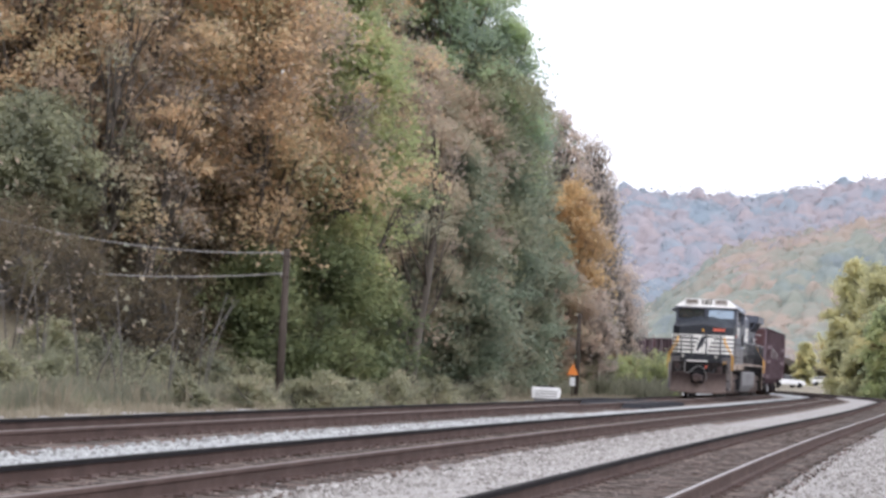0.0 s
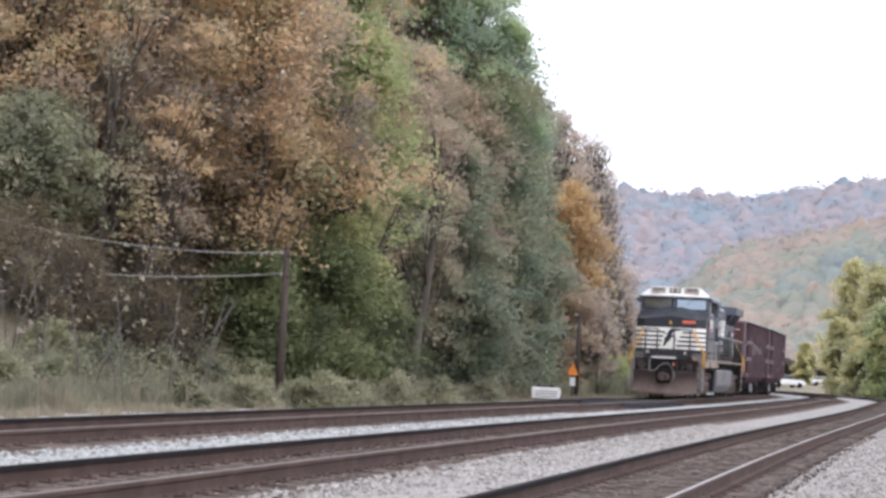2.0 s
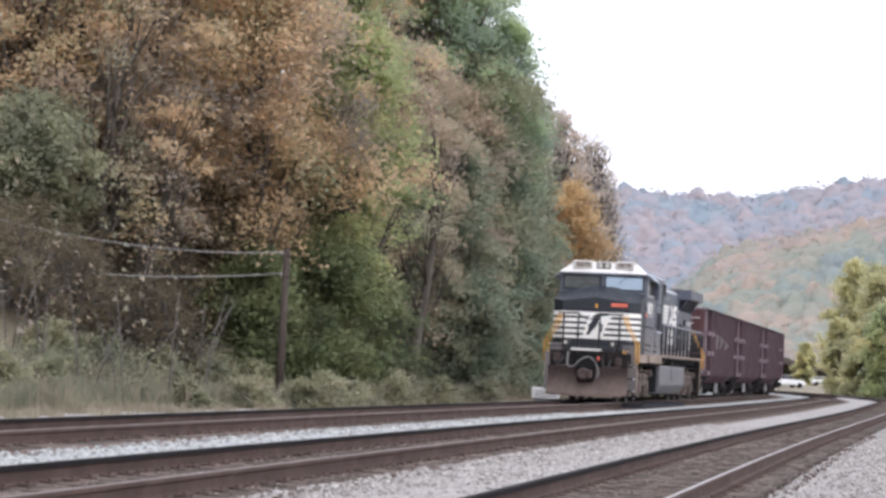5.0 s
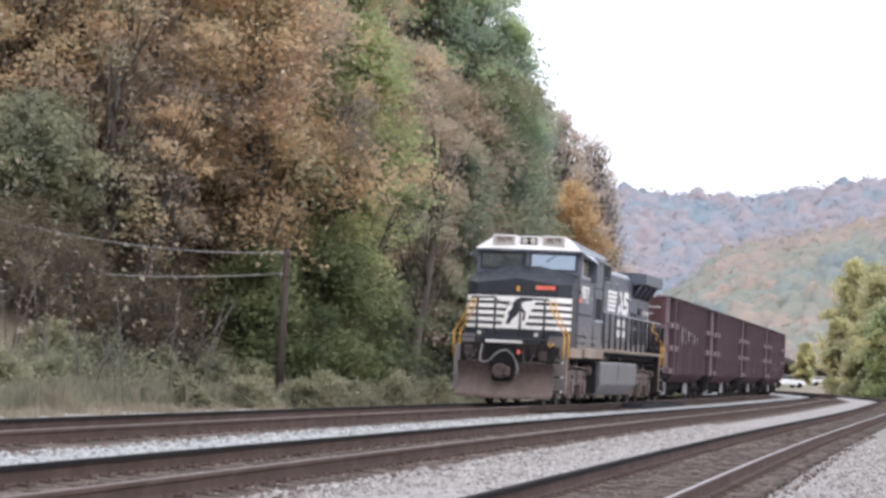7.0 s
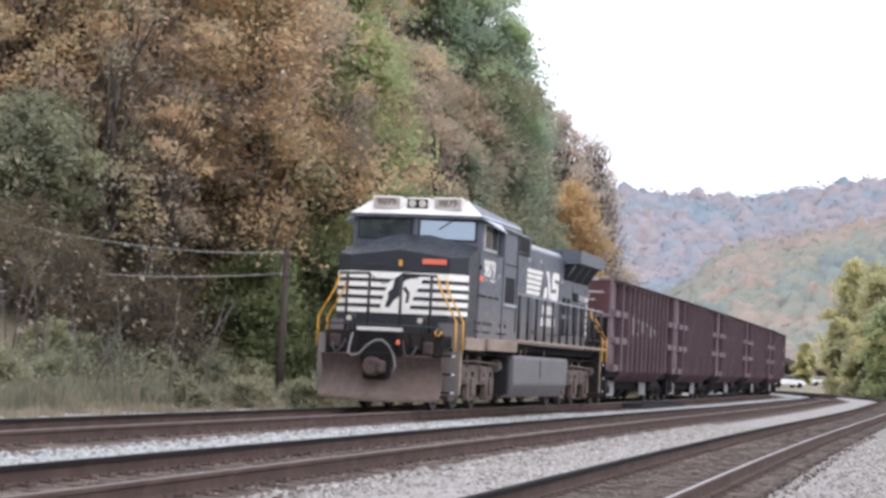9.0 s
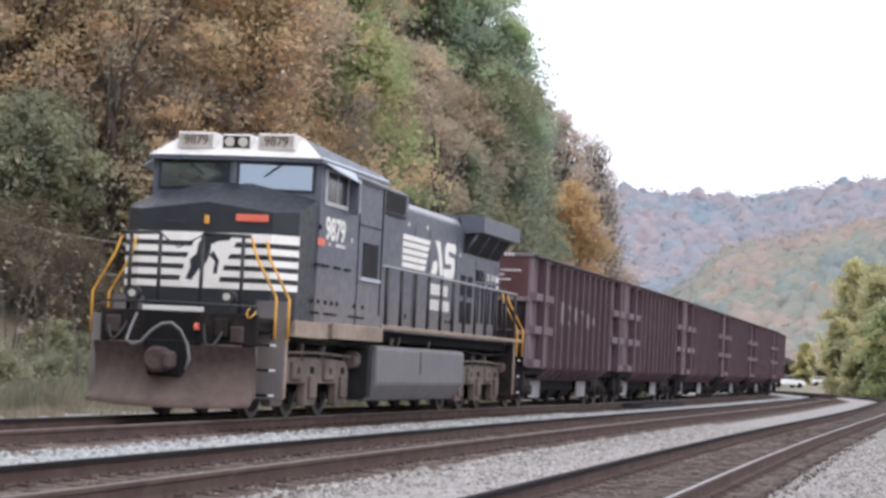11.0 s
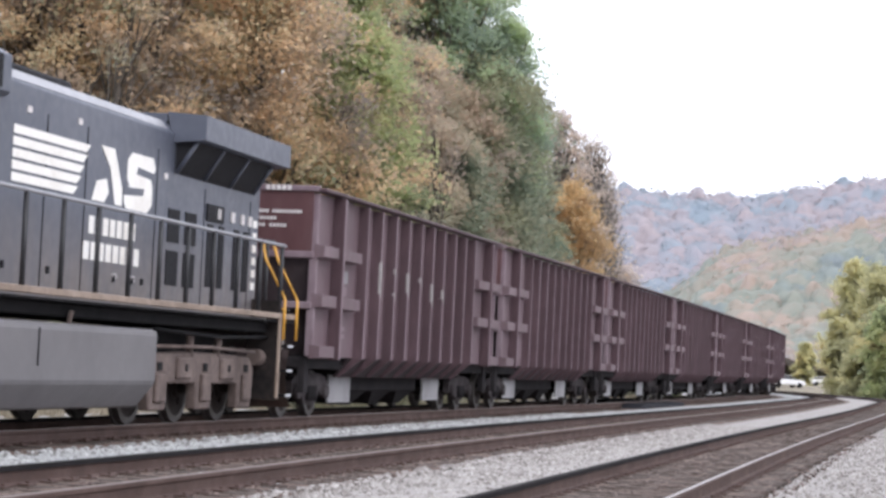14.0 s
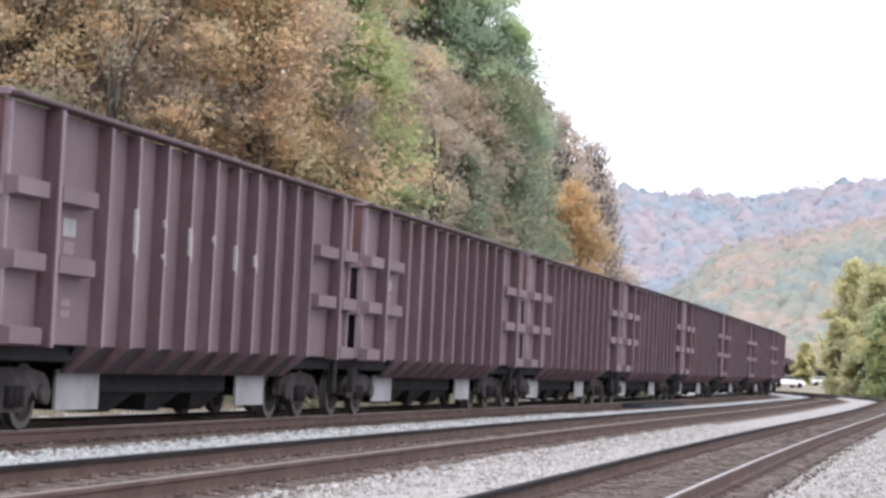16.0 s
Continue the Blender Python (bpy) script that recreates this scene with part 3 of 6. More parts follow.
TREES = (
    # column, depth, height, spread, leaves, label, count, low, clumps
    (40, 72, 5.6, 2.3, F_OLIVE, "grey-green tree with thinning leaves at the wood's edge", 15000, 0.15, 60),
    (10, 78, 16, 4.0, F_RUST, "brown oak with a thinning crown on the slope", 15000, 0.2, 60),
    (150, 82, 9.0, 3.0, F_BROWN, "low brown tree at the foot of the slope", 9000, 0.2, 50),
    (300, 82, 8.6, 3.0, F_RUST, "low russet tree at the foot of the slope", 12000, 0.1, 50),
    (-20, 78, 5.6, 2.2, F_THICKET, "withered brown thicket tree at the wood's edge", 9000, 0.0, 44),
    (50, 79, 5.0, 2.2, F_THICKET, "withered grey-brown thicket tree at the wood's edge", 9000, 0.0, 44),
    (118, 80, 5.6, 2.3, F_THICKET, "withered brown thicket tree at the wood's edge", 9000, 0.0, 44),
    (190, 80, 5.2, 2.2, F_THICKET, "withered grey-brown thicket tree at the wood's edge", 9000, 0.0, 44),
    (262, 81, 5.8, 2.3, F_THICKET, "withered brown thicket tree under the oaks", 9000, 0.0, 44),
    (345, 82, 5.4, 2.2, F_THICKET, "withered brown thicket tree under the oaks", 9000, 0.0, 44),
    (400, 84, 6.5, 2.2, F_OLIVE, "olive young tree under the oaks", 8000, 0.05, 40),
    (690, 104, 13.5, 3.2, F_BROWN, "brown tree between taller ones", 12000, 0.1, 50),
    (775, 112, 14.5, 3.4, F_BROWN, "brown tree turning on the slope", 12000, 0.2, 50),
    (820, 114, 15.5, 3.0, F_OLIVE, "olive tree on the slope", 11000, 0.15, 50),
    (-15, 96, 21, 4.4, F_BROWN, "tall brown oak on the slope", 12000, 0.3, 56),
    (60, 94, 21, 4.4, F_OLIVE, "tall olive tree among the oaks", 12000, 0.4, 56),
    (115, 76, 15, 4.2, F_RUST, "brown oak with withering leaves on the slope", 19000, 0.2, 70),
    (230, 80, 17, 4.6, F_RUST, "rust-orange oak in full autumn colour", 24000, 0.25, 85),
    (330, 92, 21, 5.0, F_RUST, "tall rust-brown oak on the slope", 22000, 0.25, 80),
    (430, 82, 16, 4.2, F_RUST, "broad orange-brown oak above the tracks", 24000, 0.3, 85),
    (540, 90, 19.5, 4.4, F_RUST, "tall orange-brown oak with a dense crown", 22000, 0.25, 80),
    (610, 86, 15.2, 2.5, F_LIME, "slender tree with yellow-green leaves", 12000, 0.28, 46),
    (596, 87, 18.0, 2.1, F_LIME, "tree turning from green to yellow", 9000, 0.45, 40),
    (560, 83, 6.6, 2.6, F_GREEN, "leafy green young tree beside the pole", 12000, 0.05, 50),
    (440, 80, 4.8, 2.2, F_GREEN, "low green tree at the foot of the slope", 9000, 0.05, 40),
    (640, 92, 5.6, 2.2, F_GREEN, "green sapling among the weeds", 9000, 0.05, 40),
    (668, 116, 24.5, 3.6, F_RUST, "tall rust-brown tree behind the others", 14000, 0.3, 60),
    (705, 120, 25.0, 3.4, F_DARK, "tall dark green tree with a broad top", 15000, 0.35, 64),
    (806, 121, 23.5, 2.8, F_DARK, "tall dark green tree at the wood's end", 18000, 0.3, 76),
    (850, 116, 17.2, 3.0, F_OLIVE, "olive-yellow tree at the wood's end", 9000, 0.6, 50),
    (715, 108, 15.2, 3.8, F_BROWN, "brown-olive tree thinning at the top", 17000, 0.15, 64),
    (760, 116, 22.5, 3.6, F_DARK, "tall dark green tree on the slope", 19000, 0.35, 70),
    (790, 108, 12.5, 3.4, F_DUSK, "grey-green tree below taller ones", 15000, 0.1, 60),
    (868, 118, 20.0, 2.4, F_DARK, "tall green tree at the end of the wood", 14000, 0.3, 56),
    (880, 116, 13.5, 3.0, F_DUSK, "grey-green tree hung with creepers", 14000, 0.05, 60),
    (925, 122, 12.5, 2.1, F_DUSK, "narrow dark green tree at the end of the wood", 12000, 0.02, 56),
    (912, 130, 17.4, 2.3, F_OLIVE, "dark green tree behind the wood's edge", 10000, 0.2, 44),
    (700, 104, 7.0, 2.8, F_DUSK, "dark green thicket tree at the slope's foot", 10000, 0.02, 44),
    (820, 106, 6.0, 2.6, F_DUSK, "grey-green bushy tree at the slope's foot", 10000, 0.02, 44),
    (972, 146, 17.2, 2.8, F_GREY, "half-bare grey-brown tree at the wood's end", 8000, 0.1, 90),
    (1030, 152, 17.2, 2.3, F_GREY, "half-bare grey tree with thin top", 4000, 0.15, 110),
    (1062, 155, 15.4, 1.6, F_GREY, "slender half-bare grey tree at the bend", 1500, 0.2, 80),
    (994, 142, 13.4, 2.7, F_YELLOW, "amber-yellow tree at the bend", 9000, 0.4, 60),
    (990, 138, 8.2, 2.2, F_BROWN, "brown tree beneath the amber one", 7000, 0.1, 30),
    (1050, 140, 6.8, 1.6, F_GREY, "grey-brown tree under the amber one", 4500, 0.05, 60),
    (1088, 158, 9.4, 2.3, F_GREY, "half-bare grey-brown tree at the bend", 4500, 0.05, 90),
    (1060, 150, 5.2, 1.6, F_BROWN, "russet young tree by the line", 5000, 0.1, 30),
)
for n, (c, d, h, w, m, lab, cnt, low, cl) in enumerate(TREES):
    x, y = on_bearing(sight(c), d)
    tree(x, y, h, w * 1.12, m, lab, 100 + n, int(cnt * 1.95), 0.1 + d * 0.0007, low, int(cl * 1.9), clump_r=0.19 if w > 3 else 0.24, sparse=m is F_GREY)

# the wood goes on up the slope
fill = random.Random(5)
for n in range(46):
    s = fill.uniform(-85, 25)
    lat = -fill.uniform(21, 52)
    x, y, _ = (float(v) for v in on_line(s, lat))
    if not 0.02 < (x / y + 0.21) < 0.225:
        continue
    h = fill.uniform(13, 19)
    m = fill.choice((F_RUST, F_BROWN, F_BROWN, F_DARK, F_OLIVE))
    tree(x, y, h, fill.uniform(3.4, 4.6), m, {F_RUST: "rust-brown oak high on the slope", F_BROWN: "brown tree high on the slope", F_DARK: "dark green tree high on the slope", F_OLIVE: "olive tree high on the slope"}[m], 300 + n, 4000, 0.46, 0.15, 40)

# unseen trees added beside and behind the camera, mirrored in the cab's glass
for n in range(15):
    s = 24 + n * 4.2
    x, y, _ = (float(v) for v in on_line(s, -fill.uniform(13, 24)))
    m = fill.choice((F_RUST, F_BROWN, F_DARK, F_OLIVE))
    tree(x, y, fill.uniform(12, 16), fill.uniform(3.6, 4.6), m, {F_RUST: "unseen rust-brown oak added for the cab glass to mirror", F_BROWN: "unseen brown tree added for the cab glass to mirror", F_DARK: "unseen dark green tree added for the cab glass to mirror", F_OLIVE: "unseen olive tree added for the cab glass to mirror"}[m], 400 + n, 1600, 0.7, 0.1, 36)

# trees outside the bend
for n, (c, d, h, w, m, lab) in enumerate((
        (1505, 205, 12.8, 2.9, F_HAZE, "olive-yellow tree outside the bend"),
        (1550, 190, 11.6, 3.0, F_HAZE, "yellow-green tree outside the bend"),
        (1486, 200, 7.0, 1.9, F_HAZE, "grey-green young tree outside the bend"),
        (1575, 175, 8.0, 2.6, F_LIME, "green tree outside the bend"),
        (1535, 180, 5.0, 2.2, F_HAZE, "low green tree outside the bend"),
        (1620, 185, 12.0, 3.6, F_HAZE, "olive tree outside the bend"),
        (1422, 300, 5.8, 1.7, F_HAZE, "small bright green tree by the road"))):
    x, y = on_bearing(sight(c), d)
    tree(x, y, h, w, m, lab, 500 + n, 14000, 0.3, 0.06, 80, clump_r=0.24, group="trees outside the bend")

# thinning trees whose grey limbs show in front of the oaks
for n, (c, d, h, w, m) in enumerate(((172, 73.5, 12.5, 2.4, F_BROWN), (262, 74, 9.0, 2.0, F_RUST), (735, 100, 13.0, 2.4, F_BROWN))):
    x, y = on_bearing(sight(c), d)
    tree(x, y, h, w, m, "thinning tree with bare grey limbs among the oaks", 650 + n, 2600, 0.16, 0.35, 18, 0.03, 0.3, "tree", True)

# bare grey shrubs and leaning dead stems at the wood's edge
for n, (c, d, h, w, lean) in enumerate(((20, 76, 6.4, 2.2, 0.15), (110, 77, 5.6, 1.9, 0.2), (200, 77, 6.2, 1.9, -0.25), (310, 78, 4.6, 1.6, -0.15))):
    x, y = on_bearing(sight(c), d)
    tree(x, y, h, w, F_THICKET, "bare grey shrub with thin tangled stems", 600 + n, 300, 0.16, 0.1, 34, lean, 0.18, "shrub", True, "shrubs at the wood's edge")

# dead saplings with pale leaning stems
dead = random.Random(21)
for n, (c, d) in enumerate(((20, 61.5), (75, 62), (150, 62.5), (225, 64), (300, 66), (355, 68))):
    x, y = on_bearing(sight(c), d)
    sapling = thing("dead_sapling", "dead sapling with thin pale leaning stems", "sapling", "dead saplings")
    sapling.location = (x, y, float(ground_height(np.array(x), np.array(y))) - 0.1)
    for k in range(3):
        a, reach, h = dead.uniform(0, 6.28), dead.uniform(0.4, 2.2), dead.uniform(1.6, 3.8)
        bx, by = math.cos(a) * reach, math.sin(a) * reach * 0.5
        bm = bmesh.new()
        tube(bm, [(bx * 0.1, by * 0.1, 0), (bx * 0.45, by * 0.45, h * 0.55), (bx, by, h)], [0.026, 0.016, 0.007], 5)
        part("stem", bm, M_STEM, sapling)

# leaning bare trunks inside the bend
for n, (c, d, h, tip) in enumerate(((1112, 150, 3.6, -0.55), (1098, 148, 3.2, 0.25))):
    x, y = on_bearing(sight(c), d)
    trunk = thing("dead_tree", "leaning bare dead trunk among the bushes", "tree", "dead trunks")
    trunk.location = (x, y, float(ground_height(np.array(x), np.array(y))) - 0.1)
    bm = bmesh.new()
    tube(bm, [(0, 0, 0), (tip * 0.45, 0.1, h * 0.5), (tip, 0.1, h)], [0.14, 0.11, 0.07], 7)
    part("trunk", bm, M_BARK, trunk)
    bm = bmesh.new()
    tube(bm, [(tip * 0.6, 0.1, h * 0.65), (tip * 0.6 + 0.35, 0.0, h * 0.85), (tip * 0.6 + 0.5, 0.0, h * 1.05)], [0.05, 0.035, 0.02], 5)
    part("branch", bm, M_BARK, trunk)

# a withered thicket on the foot of the slope
thicket = random.Random(12)
for n in range(20):
    c, d = -30 + 19 * n + thicket.uniform(-8, 8), 63.5 + n * 0.6 + 4.0 * (n % 2)
    x, y = on_bearing(sight(c), d)
    h = thicket.uniform(2.3, 3.1)
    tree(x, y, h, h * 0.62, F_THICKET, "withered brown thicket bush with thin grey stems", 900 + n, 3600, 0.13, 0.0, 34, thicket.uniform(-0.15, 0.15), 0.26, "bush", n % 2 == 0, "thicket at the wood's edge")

# bushes along the foot of the wood
edge = random.Random(9)
for n in range(46):
    s = 22 - n * 2.9 + edge.uniform(-1, 1)
    lat = -edge.uniform(10.6, 13.5)
    x, y, _ = (float(v) for v in on_line(s, lat))
    h = edge.uniform(0.9, 1.9)
    m = edge.choice((F_OLIVE, F_WEED, F_WEED, F_WEED, F_OLIVE))
    tree(x, y, h * 0.85, h * 0.55, m, "scrubby bush at the foot of the wood", 700 + n, 2600, 0.17, 0.0, 26, 0, 0.34, "bush", False, "bushes at the wood's edge")
for n in range(14):
    c, d = edge.uniform(1040, 1185), edge.uniform(128, 165)
    x, y = on_bearing(sight(c), d)
    s, lat = to_line(np.array([x]), np.array([y]))
    if abs(lat[0]) < 6:
        continue
    h = edge.uniform(1.8, 3.4)
    tree(x, y, h, h * 0.6, edge.choice((F_LIME, F_WEED, F_WEED, F_OLIVE)), "yellow-green bush inside the bend", 760 + n, 2600, 0.25, 0.0, 30, 0, 0.24, "bush", False, "bushes inside the bend")


def weeds(name, count, s0, s1, lats, heights, material, seed, label, blades=9, width=0.02):
    """Tufts of upright blades."""
    r = np.random.RandomState(seed)
    s = s0 + (s1 - s0) * r.rand(count)
    lat = lats[0] + (lats[1] - lats[0]) * r.rand(count)
    c = on_line(s, lat)
    c[:, 2] = ground_height(c[:, 0], c[:, 1]) - 0.03
    h = heights[0] + (heights[1] - heights[0]) * r.rand(count) ** 1.6
    c, h = np.repeat(c, blades, 0), np.repeat(h, blades) * r.uniform(0.6, 1.1, count * blades)
    n = len(c)
    a, lean = r.uniform(0, 6.28, n), r.uniform(0.05, 0.5, n) * h
    foot = c + np.stack([np.cos(a), np.sin(a), 0 * a], 1) * r.uniform(0, 0.14, n)[:, None]
    tip = foot + np.stack([np.cos(a) * lean, np.sin(a) * lean, h], 1)
    mid = foot + np.stack([np.cos(a) * lean * 0.35, np.sin(a) * lean * 0.35, h * 0.6], 1)
    b = r.uniform(0, 6.28, n)
    side = np.stack([np.cos(b), np.sin(b), 0 * b], 1) * (width * (0.6 + h))[:, None]
    v = np.stack([foot - side * 0.5, foot + side * 0.5, mid + side, mid - side, tip], 1).reshape(-1, 3)
    i = 5 * np.arange(n)[:, None]
    tri = np.concatenate([i + np.array([[0, 1, 2]]), i + np.array([[0, 2, 3]]), i + np.array([[3, 2, 4]])], 1).reshape(-1, 3)
    ob = new(name, fast_mesh(name, v, tri, material))
    return tagged(ob, label, "grass", kind="stuff")


weeds("weeds", 5200, -100, 22, (-13.2, -9.0), (0.2, 0.95), F_WEED, 31, "tall rank green weeds along the foot of the wood")
weeds("grass", 3600, -130, 30, (-9.9, -6.4), (0.08, 0.36), F_DRYGRASS, 32, "dry tan grass along the gravel verge", 8, 0.02)
weeds("grass", 1800, -110, 30, (-12.6, -8.6), (0.3, 1.0), F_DRYGRASS, 37, "tall straw-coloured grass among the weeds", 7, 0.014)
weeds("weeds", 1000, -140, -85, (-12, -5.2), (0.5, 1.6), F_WEED, 33, "green weeds inside the bend", 9, 0.04)

for n, (c, d, h) in enumerate(((535, 68, 1.3), (575, 68, 1.7), (625, 70, 1.4), (250, 62, 1.1), (340, 63, 1.2), (440, 66, 1.4), (700, 78, 1.7), (780, 84, 1.6), (860, 92, 1.6), (150, 61, 1.0))):
    x, y = on_bearing(sight(c), d)
    tree(x, y, h * 0.8, h * 0.7, F_WEED, "rank weedy bush beside the verge", 800 + n, 4000, 0.12, 0.0, 34, 0, 0.26, "bush", False, "bushes at the wood's edge")


def leafy_weeds(name, count, s0, s1, lats, material, seed, label, per=26, leaf=0.13):
    """Rank leafy weeds in low mounds."""
    r = np.random.RandomState(seed)
    s = s0 + (s1 - s0) * r.rand(count)
    lat = lats[0] + (lats[1] - lats[0]) * r.rand(count)
    c = on_line(s, lat)
    c[:, 2] = ground_height(c[:, 0], c[:, 1])
    rad = r.uniform(0.25, 0.75, count) * (1 + 4.5 * (leaf > 0.18) * r.rand(count)) * np.clip((-lat - lats[1] * -1 + 0.8) / 2.5, 0.35, 1)
    clumps = np.concatenate([c + np.array([0, 0, 0.45]) * rad[:, None], rad[:, None]], 1)
    ob = new(name, leaves(name, clumps, count * per, leaf, material, seed, 1.25, 0.2))
    return tagged(ob, label, "weeds", kind="stuff")


leafy_weeds("undergrowth", 2600, -110, 45, (-44, -12.5), F_BROWN, 36, "brown undergrowth and saplings on the wooded slope", 32, 0.21)
leafy_weeds("weeds", 800, -110, 30, (-13.0, -9.9), F_WEED, 34, "rank leafy weeds in low mounds along the wood", 36, 0.13)
leafy_weeds("weeds", 600, -110, 30, (-13.0, -10.3), F_OLIVE, 35, "grey-green undergrowth along the wood", 36, 0.13)


# ---- woods on the far side of the valley: nobody could count them ----
def crowns_over(x, y, cell, seed):
    """The height of a closed canopy of rounded crowns over a place, and the tone of the crown that stands there."""
    r = np.random.RandomState(seed)
    size = 512
    jx, jy, tone = r.rand(size, size), r.rand(size, size), r.rand(size, size)
    slim = r.rand(size, size) > 0.9
    tall, wide = 0.55 + 0.5 * r.rand(size, size) + 0.45 * slim, np.where(slim, 0.62, 0.98) * cell
    ix, iy = np.floor(x / cell).astype(int), np.floor(y / cell).astype(int)
    best, hue = np.zeros(x.shape), np.full(x.shape, 0.5)
    for dx in (-1, 0, 1):
        for dy in (-1, 0, 1):
            a, b = (ix + dx) % size, (iy + dy) % size
            d2 = ((ix + dx + jx[a, b]) * cell - x) ** 2 + ((iy + dy + jy[a, b]) * cell - y) ** 2
            h = cell * tall[a, b] * np.sqrt(np.clip(1 - d2 / wide[a, b] ** 2, 0, 1))
            hue = np.where(h > best, tone[a, b], hue)
            best = np.maximum(h, best)
    return best, hue


def far_wood(name, y0, y1, a0, a1, step, cell, flakes, material, seed, label):
    r = np.random.RandomState(seed)
    yy = np.arange(y0, y1, step)
    aa = np.linspace(a0, a1, int((a1 - a0) * (y0 + y1) / 2 / step))
    A, Y = np.meshgrid(aa, yy)
    Y = Y + r.uniform(-0.4, 0.4, Y.shape) * step
    X = A * Y + r.uniform(-0.4, 0.4, Y.shape) * step
    Z, tone = crowns_over(X, Y, cell, seed)
    Z = Z + ground_height(X, Y) + cell * 0.25 + r.uniform(-0.025, 0.025, X.shape) * cell
    m, k = X.shape
    i = np.arange(m * k).reshape(m, k)
    quads_ = np.stack([i[:-1, :-1], i[:-1, 1:], i[1:, 1:], i[1:, :-1]], -1).reshape(-1, 4)
    tris = np.concatenate([quads_[:, [0, 1, 2]], quads_[:, [0, 2, 3]]])
    sheet = np.stack([X, Y, Z], -1).reshape(-1, 3)
    # loose sprays break the outline of the canopy
    y = y0 + (y1 - y0) * r.rand(flakes)
    x = y * (a0 + (a1 - a0) * r.rand(flakes))
    z, hue = crowns_over(x, y, cell, seed)
    z = z + ground_height(x, y) + cell * (0.2 + 0.5 * r.rand(flakes) ** 2)
    c = np.stack([x, y, z], 1)
    t, b = r.normal(size=(flakes, 3)), r.normal(size=(flakes, 3))
    t /= np.linalg.norm(t, axis=1)[:, None]
    b /= np.linalg.norm(b, axis=1)[:, None]
    turned = (np.cross(2 * t, t + b) @ np.array([0, -1.0, 0.12]) < 0)[:, None]
    t = np.where(turned, -t, t)
    w = cell * r.uniform(0.07, 0.16, (flakes, 1))
    v = np.stack([c - t * w, c + t * w, c + b * w], 1).reshape(-1, 3)
    # soft shading: mostly towards the sky, a little by the crown's own roundness
    gx_, gy_ = np.gradient(Z, axis=1) / (step * 0.9), np.gradient(Z, axis=0) / step
    soft_n = np.stack([-gx_ * 0.6, -gy_ * 0.6, np.full_like(Z, 1.0)], -1).reshape(-1, 3)
    soft_n /= np.linalg.norm(soft_n, axis=1)[:, None]
    flake_n = np.tile(np.array([0, -0.4, 0.92]), (len(v), 1))
    verts = np.concatenate([sheet, v])
    faces = np.concatenate([tris, len(sheet) + np.arange(len(v)).reshape(-1, 3)])
    me = fast_mesh(name, verts, faces, material, normals=np.concatenate([soft_n, flake_n]), tones=np.concatenate([tone.ravel(), np.repeat(hue, 3)]))
    return tagged(new(name, me), label, "woods", kind="stuff")


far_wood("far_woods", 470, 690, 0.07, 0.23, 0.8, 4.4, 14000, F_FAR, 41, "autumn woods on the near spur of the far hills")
far_wood("far_woods", 730, 1110, 0.055, 0.23, 1.35, 8.0, 16000, F_FAR_BLUE, 42, "autumn woods on the far ridge, haze mixed into their colour")


# ---- rolling stock; x forward, y towards the camera's side, z up from the rail ----
def wheelset(parent, x, radius, gauge_half=0.7525):
    """An axle with two wheels, turning about its own middle."""
    axle = new("wheelset", bpy.data.meshes.new("wheelset"))
    bm = bmesh.new()
    tube(bm, [(0, -0.95, 0), (0, 0.95, 0)], 0.08, 10)
    for side in (-1, 1):
        y = side * gauge_half
        tube(bm, [(0, y - 0.055 * side, 0), (0, y + 0.05 * side, 0)], [radius - 0.09, radius - 0.1], 28)
        tube(bm, [(0, y - 0.06 * side, 0), (0, y + 0.1 * side, 0)], [0.16, 0.14], 14)
        for k in range(4):
            a = k * math.pi / 2 + 0.4
            box(bm, math.cos(a) * 0.24 - 0.035, math.cos(a) * 0.24 + 0.035, y + 0.045 * side, y + 0.07 * side, math.sin(a) * 0.24 - 0.035, math.sin(a) * 0.24 + 0.035)
    bm.to_mesh(axle.data)
    bm.free()
    axle.data.materials.append(M_WHEEL)
    axle.parent = parent
    axle.location = (x, 0, radius)
    for side in (-1, 1):
        bm = bmesh.new()
        y = side * gauge_half
        rows = []
        for yy, r in ((-0.07, radius + 0.022), (-0.045, radius + 0.025), (-0.03, radius), (0.065, radius - 0.004), (0.065, radius - 0.1), (-0.07, radius - 0.1)):
            rows.append([bm.verts.new((math.cos(a) * r, y + yy * side, math.sin(a) * r)) for a in (2 * math.pi * k / 28 for k in range(28))])
        rows.append(rows[0])
        for a, b in zip(rows, rows[1:]):
            for i in range(28):
                bm.faces.new((a[i], a[(i + 1) % 28], b[(i + 1) % 28], b[i]))
        bmesh.ops.recalc_face_normals(bm, faces=bm.faces[:])
        part("tyre", bm, M_TREAD, axle)
    return axle


